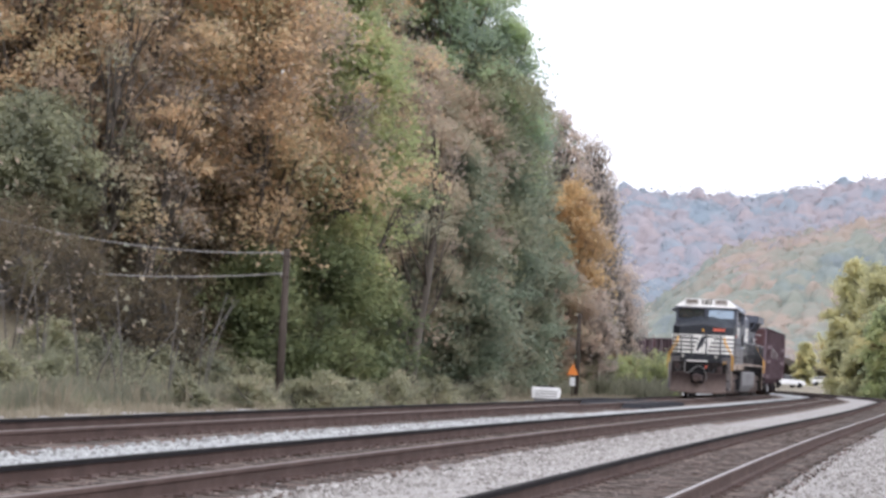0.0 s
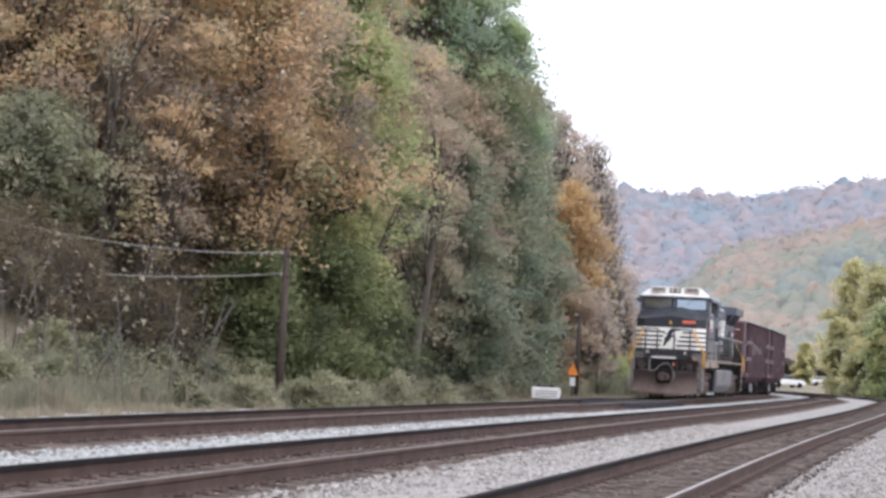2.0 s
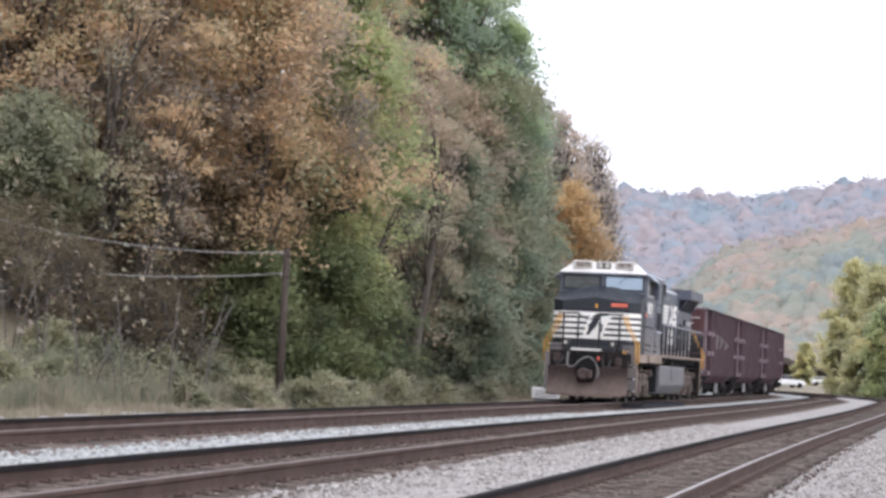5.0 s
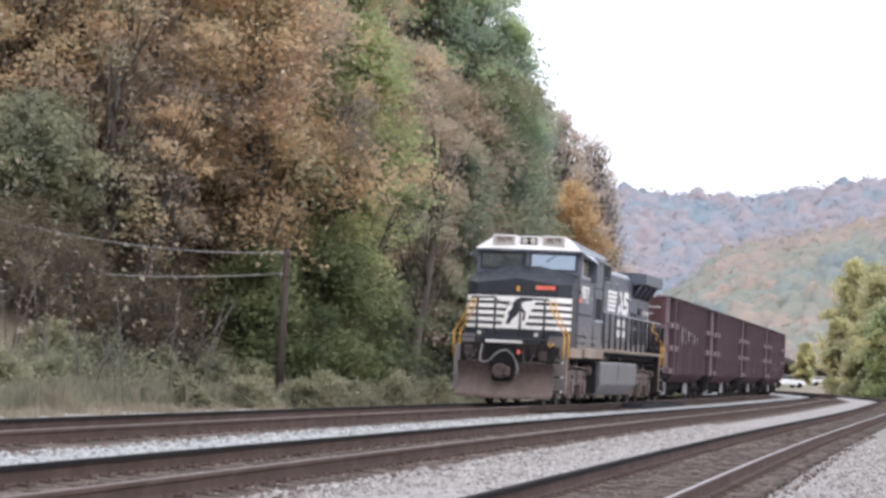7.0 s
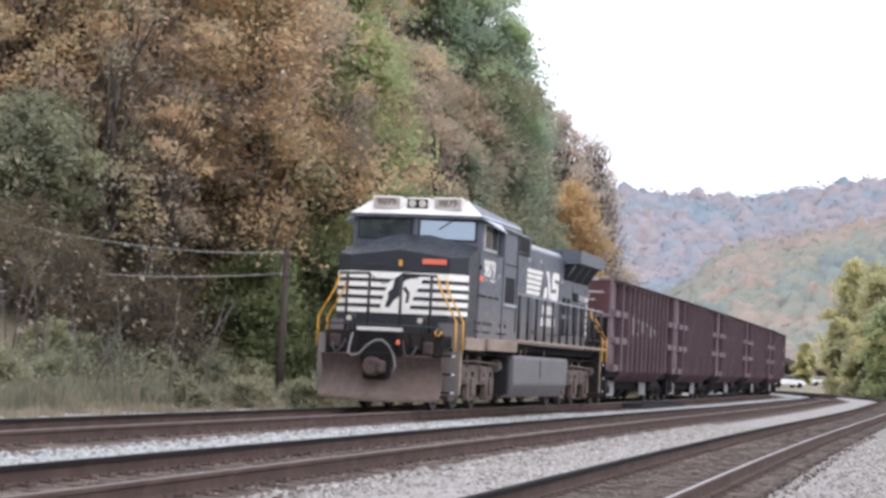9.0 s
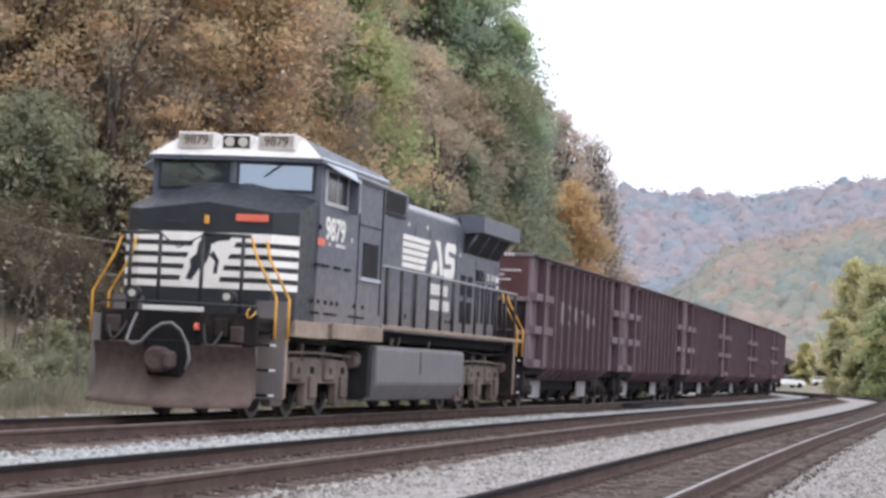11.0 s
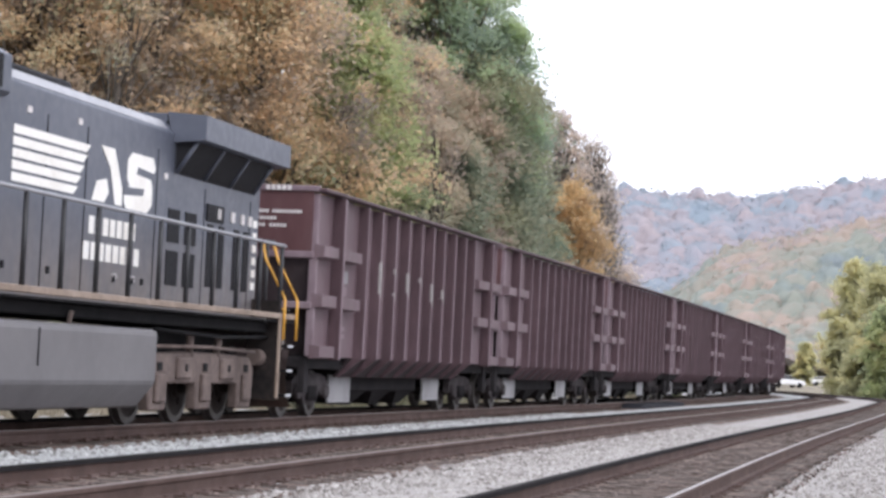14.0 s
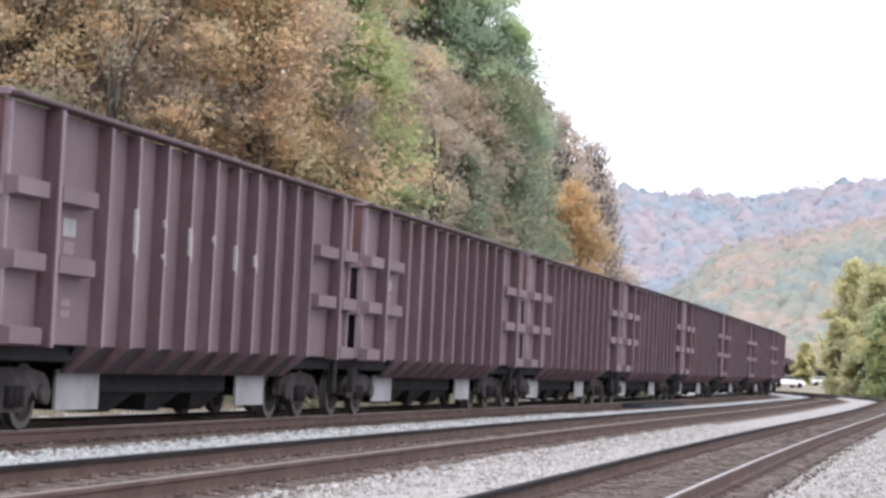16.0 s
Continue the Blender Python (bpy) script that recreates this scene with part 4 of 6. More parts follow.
def car_truck(parent, x):
    """The two side frames, springs and bolster of a freight car's four-wheel truck."""
    for side in (-1, 1):
        bm = bmesh.new()
        y0, y1 = sorted((side * 0.93, side * 1.06))
        arch = [(x - 1.12, 0.62), (x - 0.95, 0.72), (x - 0.5, 0.78), (x + 0.5, 0.78), (x + 0.95, 0.72), (x + 1.12, 0.62),
                (x + 1.12, 0.4), (x + 0.72, 0.4), (x + 0.62, 0.5), (x + 0.34, 0.24), (x - 0.34, 0.24), (x - 0.62, 0.5), (x - 0.72, 0.4), (x - 1.12, 0.4)]
        prism(bm, arch, y0, y1)
        frame_ob = part("truck_frame", bm, M_TRUCK, parent, "cast steel truck side frame caked with dust")
        for dx in (-0.875, 0.875):
            bm = bmesh.new()
            disc(bm, (x + dx, side * 1.08, 0.46), (0, 1, 0), 0.13, 0.12, 14)
            part("axle_cap", bm, M_TRUCK, frame_ob)
        for dx in (-0.18, 0, 0.18):
            bm = bmesh.new()
            tube(bm, [(x + dx, side * 1.075, 0.3), (x + dx, side * 1.075, 0.56)], 0.07, 8)
            part("spring", bm, M_HOPPER_DARK, frame_ob)
    bm = bmesh.new()
    box(bm, x - 0.2, x + 0.2, -0.92, 0.92, 0.5, 0.8, 0.02)
    part("bolster", bm, M_HOPPER_DARK, parent)


HOPPER_LENGTH, HOPPER_PITCH, LOCO_TO_HOPPER = 15.4, 16.28, 21.24
RIBS = (2.95, 3.98, 5.09, 6.15, 7.20, 8.24, 9.24, 10.30, 11.33, 12.34)
POSTS = (1.24, 14.17)


def hopper_car():
    car = thing("hopper_car", "dusty maroon-brown open coal hopper car with ribbed sides", "train car", "cars of the train")
    L, top, sill = HOPPER_LENGTH, 3.86, 1.08
    for side in (-1, 1):
        bm = bmesh.new()
        y0, y1 = sorted((side * 1.41, side * 1.44))
        box(bm, -L + 0.06, -0.06, y0, y1, sill, top)
        part("side_sheet", bm, M_HOPPER_SHEET, car)
    for side in (-1, 1):
        for u in RIBS:
            bm = bmesh.new()
            a, b = side * 1.441, side * 1.62
            outline = [(-u - 0.05, a), (-u - 0.032, b), (-u + 0.032, b), (-u + 0.05, a)]
            prism(bm, outline, sill - 0.02, top - 0.02, "z")
            rib = part("rib", bm, M_HOPPER, car)
            bm = bmesh.new()
            box(bm, -u - 0.034, -u + 0.034, *sorted((side * 1.62, side * 1.626)), sill - 0.015, top - 0.03)
            part("rib_face", bm, M_HOPPER_POST, rib, "pale outer face, wear and caught light in its colour")
            bm = bmesh.new()
            low = [[(-u - 0.045, a, sill), (-u - 0.03, b, sill), (-u + 0.03, b, sill), (-u + 0.045, a, sill)],
                   [(-u - 0.035, side * 1.12, 0.74), (-u - 0.02, side * 1.2, 0.72), (-u + 0.02, side * 1.2, 0.72), (-u + 0.035, side * 1.12, 0.74)]]
            loft(bm, low)
            part("rib_foot", bm, M_HOPPER, car)
        for u in POSTS:
            bm = bmesh.new()
            a, b = sorted((side * 1.441, side * 1.655))
            box(bm, -u - 0.06, -u + 0.06, a, b, sill - 0.05, top, 0.012)
            post = part("side_post", bm, M_HOPPER, car)
            bm = bmesh.new()
            box(bm, -u - 0.048, -u + 0.048, *sorted((side * 1.655, side * 1.66)), sill - 0.04, top - 0.01)
            part("post_face", bm, M_HOPPER_POST, post, "pale outer face, wear and caught light in its colour")
        for u in (0.09, L - 0.09):
            bm = bmesh.new()
            a, b = sorted((side * 1.36, side * 1.5))
            box(bm, -u - 0.035, -u + 0.035, a, b, sill, top, 0.012)
            part("corner_post", bm, M_HOPPER_POST, car)
        # ledges in the end bays
        for u0, u1 in ((0.05, 0.98), (1.40, 2.55), (L - 2.55, L - 1.40), (L - 0.98, L - 0.05)):
            for z0, z1 in ((2.75, 2.97), (1.90, 2.13), (1.04, 1.26)):
                if z0 < 1.5 and 1.2 < u0 < 13:
                    continue
                bm = bmesh.new()
                a, b = sorted((side * 1.441, side * 1.63))
                prism(bm, [(a if side > 0 else b, z0), (b if side > 0 else a, z0 + 0.03), (b if side > 0 else a, z1), (a if side > 0 else b, z1 + 0.02)], -u1, -u0, "x")
                part("ledge", bm, M_HOPPER_SHEET, car)
        bm = bmesh.new()
        a, b = sorted((side * 1.40, side * 1.64))
        box(bm, -L, 0.0, a, b, top + 0.02, top + 0.08, 0.015)
        part("top_rail", bm, M_HOPPER, car)
        bm = bmesh.new()
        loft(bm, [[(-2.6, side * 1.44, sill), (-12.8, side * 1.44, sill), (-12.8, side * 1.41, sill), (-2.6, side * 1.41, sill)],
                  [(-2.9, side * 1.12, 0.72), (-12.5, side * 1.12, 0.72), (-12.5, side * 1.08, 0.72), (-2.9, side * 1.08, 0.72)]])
        part("slope_sheet", bm, M_HOPPER_GRIME_SHADE, car, "grimy sloping belly sheet, its underside shade in the colour")
        # pale plates inboard of the trucks
        for u0, u1 in ((3.2, 4.7), (10.7, 12.2)):
            bm = bmesh.new()
            a, b = sorted((side * 0.9, side * 0.94))
            box(bm, -u1, -u0, a, b, 0.24, 0.76)
            part("shield_plate", bm, M_PANEL_DUST, car, "pale dust-covered plate")
        # ladder at the trailing and leading corners
        for x in (-L + 0.02,):
            bm = bmesh.new()
            out = 0.06 if x > -1 else -0.06
            for yy in (side * 0.95, side * 1.34):
                tube(bm, [(x + out, yy, 1.15), (x + out, yy, 3.75)], 0.016, 6)
            for k in range(7):
                tube(bm, [(x + out, side * 0.95, 1.3 + k * 0.38), (x + out, side * 1.34, 1.3 + k * 0.38)], 0.02, 6)
            part("ladder", bm, M_HOPPER_POST, car)
    for x, d in ((-0.03, 1), (-L + 0.03, -1)):
        bm = bmesh.new()
        box(bm, min(x, x - 0.05 * d), max(x, x - 0.05 * d), -1.4, 1.4, 2.84, top + 0.02)
        end = part("end_sheet", bm, M_HOPPER_END, car, "red-brown upper end panel")
        bm = bmesh.new()
        box(bm, min(x + 0.02 * d, x - 0.25 * d), max(x + 0.02 * d, x - 0.25 * d), -1.45, 1.45, 2.74, 2.86, 0.015)
        box(bm, min(x + 0.02 * d, x - 0.25 * d), max(x + 0.02 * d, x - 0.25 * d), -1.45, 1.45, 1.88, 2.0, 0.015)
        box(bm, min(x + 0.04 * d, x - 0.1 * d), max(x + 0.04 * d, x - 0.1 * d), -1.5, 1.5, top + 0.02, top + 0.12, 0.015)
        part("end_beam", bm, M_HOPPER_POST, end)
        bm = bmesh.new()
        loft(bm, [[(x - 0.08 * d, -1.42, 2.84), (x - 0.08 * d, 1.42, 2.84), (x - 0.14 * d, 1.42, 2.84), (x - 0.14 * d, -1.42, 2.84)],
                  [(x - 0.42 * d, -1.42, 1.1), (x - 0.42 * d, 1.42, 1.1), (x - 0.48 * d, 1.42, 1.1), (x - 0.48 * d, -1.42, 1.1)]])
        part("slope_end", bm, M_HOPPER_GRIME_SHADE, car, "grimy sloping end sheet, the recess's shade in its colour")
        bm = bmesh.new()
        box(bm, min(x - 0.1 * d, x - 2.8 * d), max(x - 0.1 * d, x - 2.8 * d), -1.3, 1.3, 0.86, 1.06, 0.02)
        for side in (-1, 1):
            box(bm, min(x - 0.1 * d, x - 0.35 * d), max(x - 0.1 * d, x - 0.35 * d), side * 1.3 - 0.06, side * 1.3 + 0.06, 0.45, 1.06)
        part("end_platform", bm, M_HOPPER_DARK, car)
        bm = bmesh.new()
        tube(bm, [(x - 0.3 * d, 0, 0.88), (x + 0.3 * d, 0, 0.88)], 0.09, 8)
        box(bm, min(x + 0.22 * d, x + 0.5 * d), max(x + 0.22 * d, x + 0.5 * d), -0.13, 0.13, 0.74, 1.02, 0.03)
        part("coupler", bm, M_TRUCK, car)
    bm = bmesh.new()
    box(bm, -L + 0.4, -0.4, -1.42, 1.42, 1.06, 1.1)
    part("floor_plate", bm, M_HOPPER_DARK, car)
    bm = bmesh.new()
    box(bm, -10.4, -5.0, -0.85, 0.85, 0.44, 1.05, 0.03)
    part("belly", bm, M_HOPPER_DARK, car, "near-black belly above the chutes, shade in its colour")
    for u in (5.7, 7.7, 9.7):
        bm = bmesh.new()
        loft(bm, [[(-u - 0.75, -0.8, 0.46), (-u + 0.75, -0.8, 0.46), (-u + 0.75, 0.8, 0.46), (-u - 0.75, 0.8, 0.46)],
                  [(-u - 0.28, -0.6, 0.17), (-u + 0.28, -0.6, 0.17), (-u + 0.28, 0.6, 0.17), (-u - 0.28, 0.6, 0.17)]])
        part("chute", bm, M_HOPPER_DARK, car, "near-black discharge chute, shade in its colour")
    # stencilled lines too small to read
    for z0, tall, runs in ((top + 0.03, 0.085, ((0.0, 0.46), (0.56, 1.02))), (3.5, 0.055, ((0.2, 0.62), (0.68, 1.2))), (3.38, 0.055, ((0.2, 0.34), (0.4, 0.78))), (3.26, 0.055, ((0.2, 0.58), (0.64, 0.95)))):
        for y0, y1 in runs:
            y = y0
            while y < y1 - 0.02:
                bm = bmesh.new()
                x0 = 0.012 if z0 > 3.8 else -0.03
                box(bm, x0, x0 + 0.008, y, min(y + tall * 0.82, y1), z0, z0 + tall)
                part("stencil", bm, M_STENCIL, car)
                y += tall * 1.12
    for k, (z0, z1, w) in enumerate(((2.4, 2.62, 0.4), (2.18, 2.34, 0.34), (1.55, 1.63, 0.3), (1.42, 1.5, 0.3))):
        bm = bmesh.new()
        box(bm, -2.1 - w / 2, -2.1 + w / 2, 1.441, 1.446, z0, z1)
        part("stencil", bm, M_PANEL_DUST if k < 1 else M_HOPPER_POST, car)
    for x in (-1.55, -13.85):
        car_truck(car, x)
        for dx in (0.875, -0.875):
            wheelset(car, x + dx, 0.42)
    return car


# ---- the locomotive; u is metres back from the nose face, so x = -u ----
M_BLACK = surface("dusty_black_paint", [(0.06, 0.067, 0.09), (0.083, 0.092, 0.122), (0.114, 0.123, 0.154)], 0.46, big=0.45, fine=6, bump=0.02, spec=0.5)


def dust_and_light(m, low, high, tint):
    """Dust thrown up by the wheels lies on the paint, thickest near the sill, in uneven streaks. On the plow the tint
    also carries the light on its lower curve.
    """
    ns, ln = m.node_tree.nodes, m.node_tree.links
    bsdf = ns["Principled BSDF"]
    under = bsdf.inputs["Base Color"].links[0].from_socket
    tc, split = ns.new("ShaderNodeTexCoord"), ns.new("ShaderNodeSeparateXYZ")
    ln.new(tc.outputs["Object"], split.inputs["Vector"])
    reach = ns.new("ShaderNodeMapRange")
    reach.inputs["From Min"].default_value, reach.inputs["From Max"].default_value = low, high
    reach.inputs["To Min"].default_value, reach.inputs["To Max"].default_value = 0.95, 0.0
    ln.new(split.outputs["Z"], reach.inputs["Value"])
    mp, streak = ns.new("ShaderNodeMapping"), ns.new("ShaderNodeTexNoise")
    mp.inputs["Scale"].default_value = (1.6, 1.6, 0.7)
    streak.inputs["Scale"].default_value, streak.inputs["Detail"].default_value = 1.8, 5
    ln.new(tc.outputs["Object"], mp.inputs["Vector"])
    ln.new(mp.outputs["Vector"], streak.inputs["Vector"])
    amount = ns.new("ShaderNodeMath")
    amount.operation = "MULTIPLY"
    ln.new(reach.outputs["Result"], amount.inputs[0])
    ln.new(streak.outputs["Fac"], amount.inputs[1])
    mixer = ns.new("ShaderNodeMix")
    mixer.data_type = "RGBA"
    mixer.inputs["B"].default_value = (*tint, 1)
    ln.new(amount.outputs["Value"], mixer.inputs["Factor"])
    ln.new(under, mixer.inputs["A"])
    ln.new(mixer.outputs["Result"], bsdf.inputs["Base Color"])


dust_and_light(M_BLACK, 1.6, 2.9, (0.26, 0.205, 0.165))
# nose: the cab's black, with the shade on its front put in
M_NOSE_BLACK = surface("shaded_nose_black_paint", [(0.019, 0.021, 0.027), (0.034, 0.037, 0.047)], 0.48, big=0.9, fine=8, bump=0.03, spec=0.35)
M_STRIPE = surface("cream_white_stripe_paint", [(0.72, 0.68, 0.62), (0.85, 0.825, 0.785), (0.9, 0.89, 0.88)], 0.5, big=1.2, fine=10, bump=0.02)
M_ROOF_PALE = surface("dusty_pale_roof_paint", [(0.55, 0.52, 0.5), (0.74, 0.72, 0.7), (0.84, 0.83, 0.83)], 0.6, big=1.5, fine=9, bump=0.05)
M_SILL = surface("tan_dusted_sill", [(0.14, 0.1016, 0.0762), (0.2706, 0.2058, 0.1617), (0.4292, 0.3429, 0.2877)], 0.8, big=0.8, fine=8, bump=0.1)
M_BOARD = surface("smudged_number_board", [(0.24, 0.21, 0.19), (0.42, 0.38, 0.35), (0.6, 0.57, 0.54)], 0.6, big=6, fine=20, bump=0)
M_TANK = surface("grey_dusted_fuel_tank", [(0.106, 0.0986, 0.103), (0.142, 0.135, 0.14), (0.18, 0.171, 0.174)], 0.65, big=0.6, fine=7, bump=0.05)
M_LOCO_TRUCK = surface("tan_grey_dusted_truck", [(0.0636, 0.04802, 0.04278), (0.1378, 0.1058, 0.09672), (0.2226, 0.1744, 0.1581)], 0.85, big=1.3, fine=9, bump=0.25, spec=0.2)
# near black: the shade beneath the locomotive is put into the colour
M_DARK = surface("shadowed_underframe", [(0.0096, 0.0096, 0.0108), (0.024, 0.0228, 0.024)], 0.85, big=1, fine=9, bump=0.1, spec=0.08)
M_PLOW = surface("rust_dusted_plow", [(0.03572, 0.02448, 0.02322), (0.06677, 0.04806, 0.04635), (0.1102, 0.0846, 0.08345)], 0.85, big=1.0, fine=8, bump=0.15, spec=0.2)
# dust, and the light on the plow's lower curve, put into the colour
dust_and_light(M_PLOW, 0.2, 1.0, (0.24, 0.182, 0.155))
M_ORANGE_RAIL = surface("orange_yellow_grab_rail", [(0.62, 0.3, 0.04), (0.78, 0.42, 0.07)], 0.5, big=2, fine=9, bump=0)
M_RED = surface("red_lettering", [(0.7, 0.13, 0.08), (0.8, 0.2, 0.13)], 0.5, big=2, fine=9, bump=0)
M_GRILLE = surface("dark_grille", [(0.0156, 0.0156, 0.0182), (0.0364, 0.0364, 0.0403)], 0.7, big=3, fine=40, fine_mix=0.7, bump=0.5, spec=0.08)
M_SEAM = surface("door_seam_shadow", [(0.014, 0.014, 0.017), (0.022, 0.022, 0.026)], 0.7, big=2, fine=9, bump=0, spec=0.08)
M_RAILING = surface("black_railing_paint", [(0.018, 0.018, 0.021), (0.034, 0.034, 0.038)], 0.5, big=2, fine=9, bump=0)
M_RAILING_TOP = surface("rubbed_top_rail", [(0.24, 0.24, 0.26), (0.4, 0.4, 0.42)], 0.45, 0.3, big=2, fine=9, bump=0)
M_AWNING = surface("grey_awning_sheet", [(0.36, 0.4, 0.47), (0.52, 0.56, 0.62)], 0.5, big=2, fine=9, bump=0)
M_GRIME = surface("brown_grimed_end_plate", [(0.012, 0.011, 0.012), (0.03, 0.025, 0.024), (0.065, 0.05, 0.045)], 0.75, big=1.2, fine=9, bump=0.1, spec=0.08)
M_HOSE = surface("grey_rubber_hose", [(0.14, 0.133, 0.133), (0.238, 0.231, 0.224)], 0.7, big=3, fine=9, bump=0)


def glass_material(name, tint, rough):
    m, ns, ln, bsdf = nodes_of(name)
    n1 = ns.new("ShaderNodeTexNoise")
    n1.inputs["Scale"].default_value = 2.5
    r = ramp_node(ns, [(0.35, tint), (0.7, tuple(c * 1.5 for c in tint))])
    ln.new(n1.outputs["Fac"], r.inputs["Fac"])
    ln.new(r.outputs["Color"], bsdf.inputs["Base Color"])
    bsdf.inputs["Roughness"].default_value = rough
    bsdf.inputs["Metallic"].default_value = 0.0
    bsdf.inputs["Specular IOR Level"].default_value = 1.0
    bsdf.inputs["Coat Roughness"].default_value = 0.02
    bsdf.inputs["IOR"].default_value = 2.3
    bsdf.inputs["Specular Tint"].default_value = (0.7, 0.85, 1.0, 1)
    bsdf.inputs["Coat Weight"].default_value = 0.35
    return m


M_WINDSHIELD = glass_material("mirroring_windshield_glass", (0.03, 0.036, 0.045), 0.03)
M_WINDOW = surface("dark_side_glass", [(0.02, 0.021, 0.024), (0.035, 0.035, 0.038)], 0.15, big=2, fine=9, bump=0, spec=0.35)
M_FRAME = surface("pale_window_frame", [(0.36, 0.36, 0.38), (0.55, 0.55, 0.56)], 0.5, big=3, fine=9, bump=0)
M_LENS, _ns, _ln, _b = nodes_of("lit_lamp_lens")
_b.inputs["Base Color"].default_value = (0.42, 0.4, 0.37, 1)
_b.inputs["Emission Color"].default_value = (1.0, 0.94, 0.82, 1)
_b.inputs["Emission Strength"].default_value = 0.08
M_LAMP_GLASS = surface("dull_lamp_glass", [(0.3, 0.29, 0.27), (0.5, 0.48, 0.45)], 0.2, big=4, fine=9, bump=0)


def band(bm, y0, y1, z0, z1, out=0.006):
    """A thin strip that wraps round the nose between two sides."""
    corner = [(-0.42, -1.5), (-0.35, -1.5), (0.0, -1.15), (0.0, 1.15), (-0.35, 1.5), (-0.42, 1.5)]
    pts = [p for p in corner if y0 <= p[1] <= y1]
    if y0 > -1.5:
        pts.insert(0, (0.0, y0))
    if y1 < 1.5:
        pts.append((0.0, y1))
    grown = [(x + out * (1 if abs(y) < 1.49 else 0.3), y + out * (0 if abs(y) < 1.2 else math.copysign(1, y))) for x, y in pts]
    lo, hi = [bm.verts.new((x, y, z0)) for x, y in grown], [bm.verts.new((x, y, z1)) for x, y in grown]
    li, hi2 = [bm.verts.new((x, y, z0)) for x, y in pts], [bm.verts.new((x, y, z1)) for x, y in pts]
    for i in range(len(pts) - 1):
        bm.faces.new((lo[i], lo[i + 1], hi[i + 1], hi[i]))
        bm.faces.new((hi[i], hi[i + 1], hi2[i + 1], hi2[i]))
        bm.faces.new((lo[i + 1], lo[i], li[i], li[i + 1]))
    bmesh.ops.recalc_face_normals(bm, faces=bm.faces[:])


def flat_on_side(bm, outline, y, thick=0.006):
    """A plate on the camera's side (or the other) with outline (u, z)."""
    s = 1 if y > 0 else -1
    prism(bm, [(-u, z) for u, z in outline], y, y + s * thick)


def rect(u0, u1, z0, z1):
    return [(u0, z0), (u1, z0), (u1, z1), (u0, z1)]


def plates_on_side(name, outlines, y, thick, material, parent):
    for outline in outlines:
        bm = bmesh.new()
        flat_on_side(bm, outline, y, thick)
        part(name, bm, material, parent)


def loco_truck(loco, centre, pitch, outer):
    """Three axles; the cast frame hangs down over each axle and opens between them. outer is the end that carries the brake gear."""
    c = -centre
    for side in (-1, 1):
        bm = bmesh.new()
        y0, y1 = sorted((side * 1.08, side * 1.24))
        top = [(c + pitch + 0.42, 0.86), (c + pitch + 0.2, 1.02), (c + 0.9, 1.06), (c - 0.9, 1.06), (c - pitch - 0.2, 1.02), (c - pitch - 0.42, 0.86)]
        low = []
        for dx in (-pitch, 0, pitch):
            low += [(c + dx - 0.37, 0.6), (c + dx - 0.34, 0.22), (c + dx + 0.34, 0.22), (c + dx + 0.37, 0.6)]
        low = [(c - pitch - 0.42, 0.6)] + low[1:-1] + [(c + pitch + 0.42, 0.6)]
        outline = top + low
        prism(bm, outline, y0, y1, "y", 0.02)
        f = part("truck_frame", bm, M_LOCO_TRUCK, loco, "cast truck side frame coated in tan dust")
        for dx in (-pitch, 0, pitch):
            bm = bmesh.new()
            box(bm, c + dx - 0.2, c + dx + 0.2, *sorted((side * 1.24, side * 1.3)), 0.34, 0.74, 0.02)
            part("journal_box", bm, M_LOCO_TRUCK, f)
            # near-black blocks stand for the shade in the casting's slots
            bm = bmesh.new()
            box(bm, c + dx - 0.1, c + dx + 0.1, *sorted((side * 1.241, side * 1.262)), 0.78, 0.9, 0.01)
            part("slot", bm, M_DARK, f)
        for dx in (-pitch / 2, pitch / 2):
            bm = bmesh.new()
            box(bm, c + dx - 0.3, c + dx + 0.3, *sorted((side * 1.22, side * 1.3)), 0.66, 0.98, 0.03)
            part("brake_plate", bm, M_LOCO_TRUCK, f)
            bm = bmesh.new()
            box(bm, c + dx - 0.05, c + dx + 0.05, *sorted((side * 1.302, side * 1.31)), 0.78, 0.88)
            part("slot", bm, M_DARK, f)
        for dx in (-0.62, 0.62):
            bm = bmesh.new()
            tube(bm, [(c + dx, side * 1.2, 1.0), (c + dx * 1.1, side * 1.22, 1.32)], 0.06, 8)
            part("damper", bm, M_LOCO_TRUCK, f)
        bm = bmesh.new()
        tube(bm, [(c - pitch - 0.3, side * 1.28, 1.1), (c, side * 1.3, 1.14), (c + pitch + 0.3, side * 1.28, 1.12)], 0.03, 6)
        part("brake_pipe", bm, M_LOCO_TRUCK, f)
        bm = bmesh.new()
        e = c + outer * (pitch + 0.75)
        tube(bm, [(e - 0.2, side * 1.2, 1.02), (e + 0.2, side * 1.2, 1.02)], 0.13, 12)
        part("brake_cylinder", bm, M_LOCO_TRUCK, f)
    # one box closes the view between the wheels, shade in its colour
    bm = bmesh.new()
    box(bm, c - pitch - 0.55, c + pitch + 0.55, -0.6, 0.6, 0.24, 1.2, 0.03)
    part("traction_motors", bm, M_DARK, loco, "near-black box for the motors and the shade between the wheels")
    for dx in (-pitch, 0, pitch):
        wheelset(loco, c + dx, 0.52)


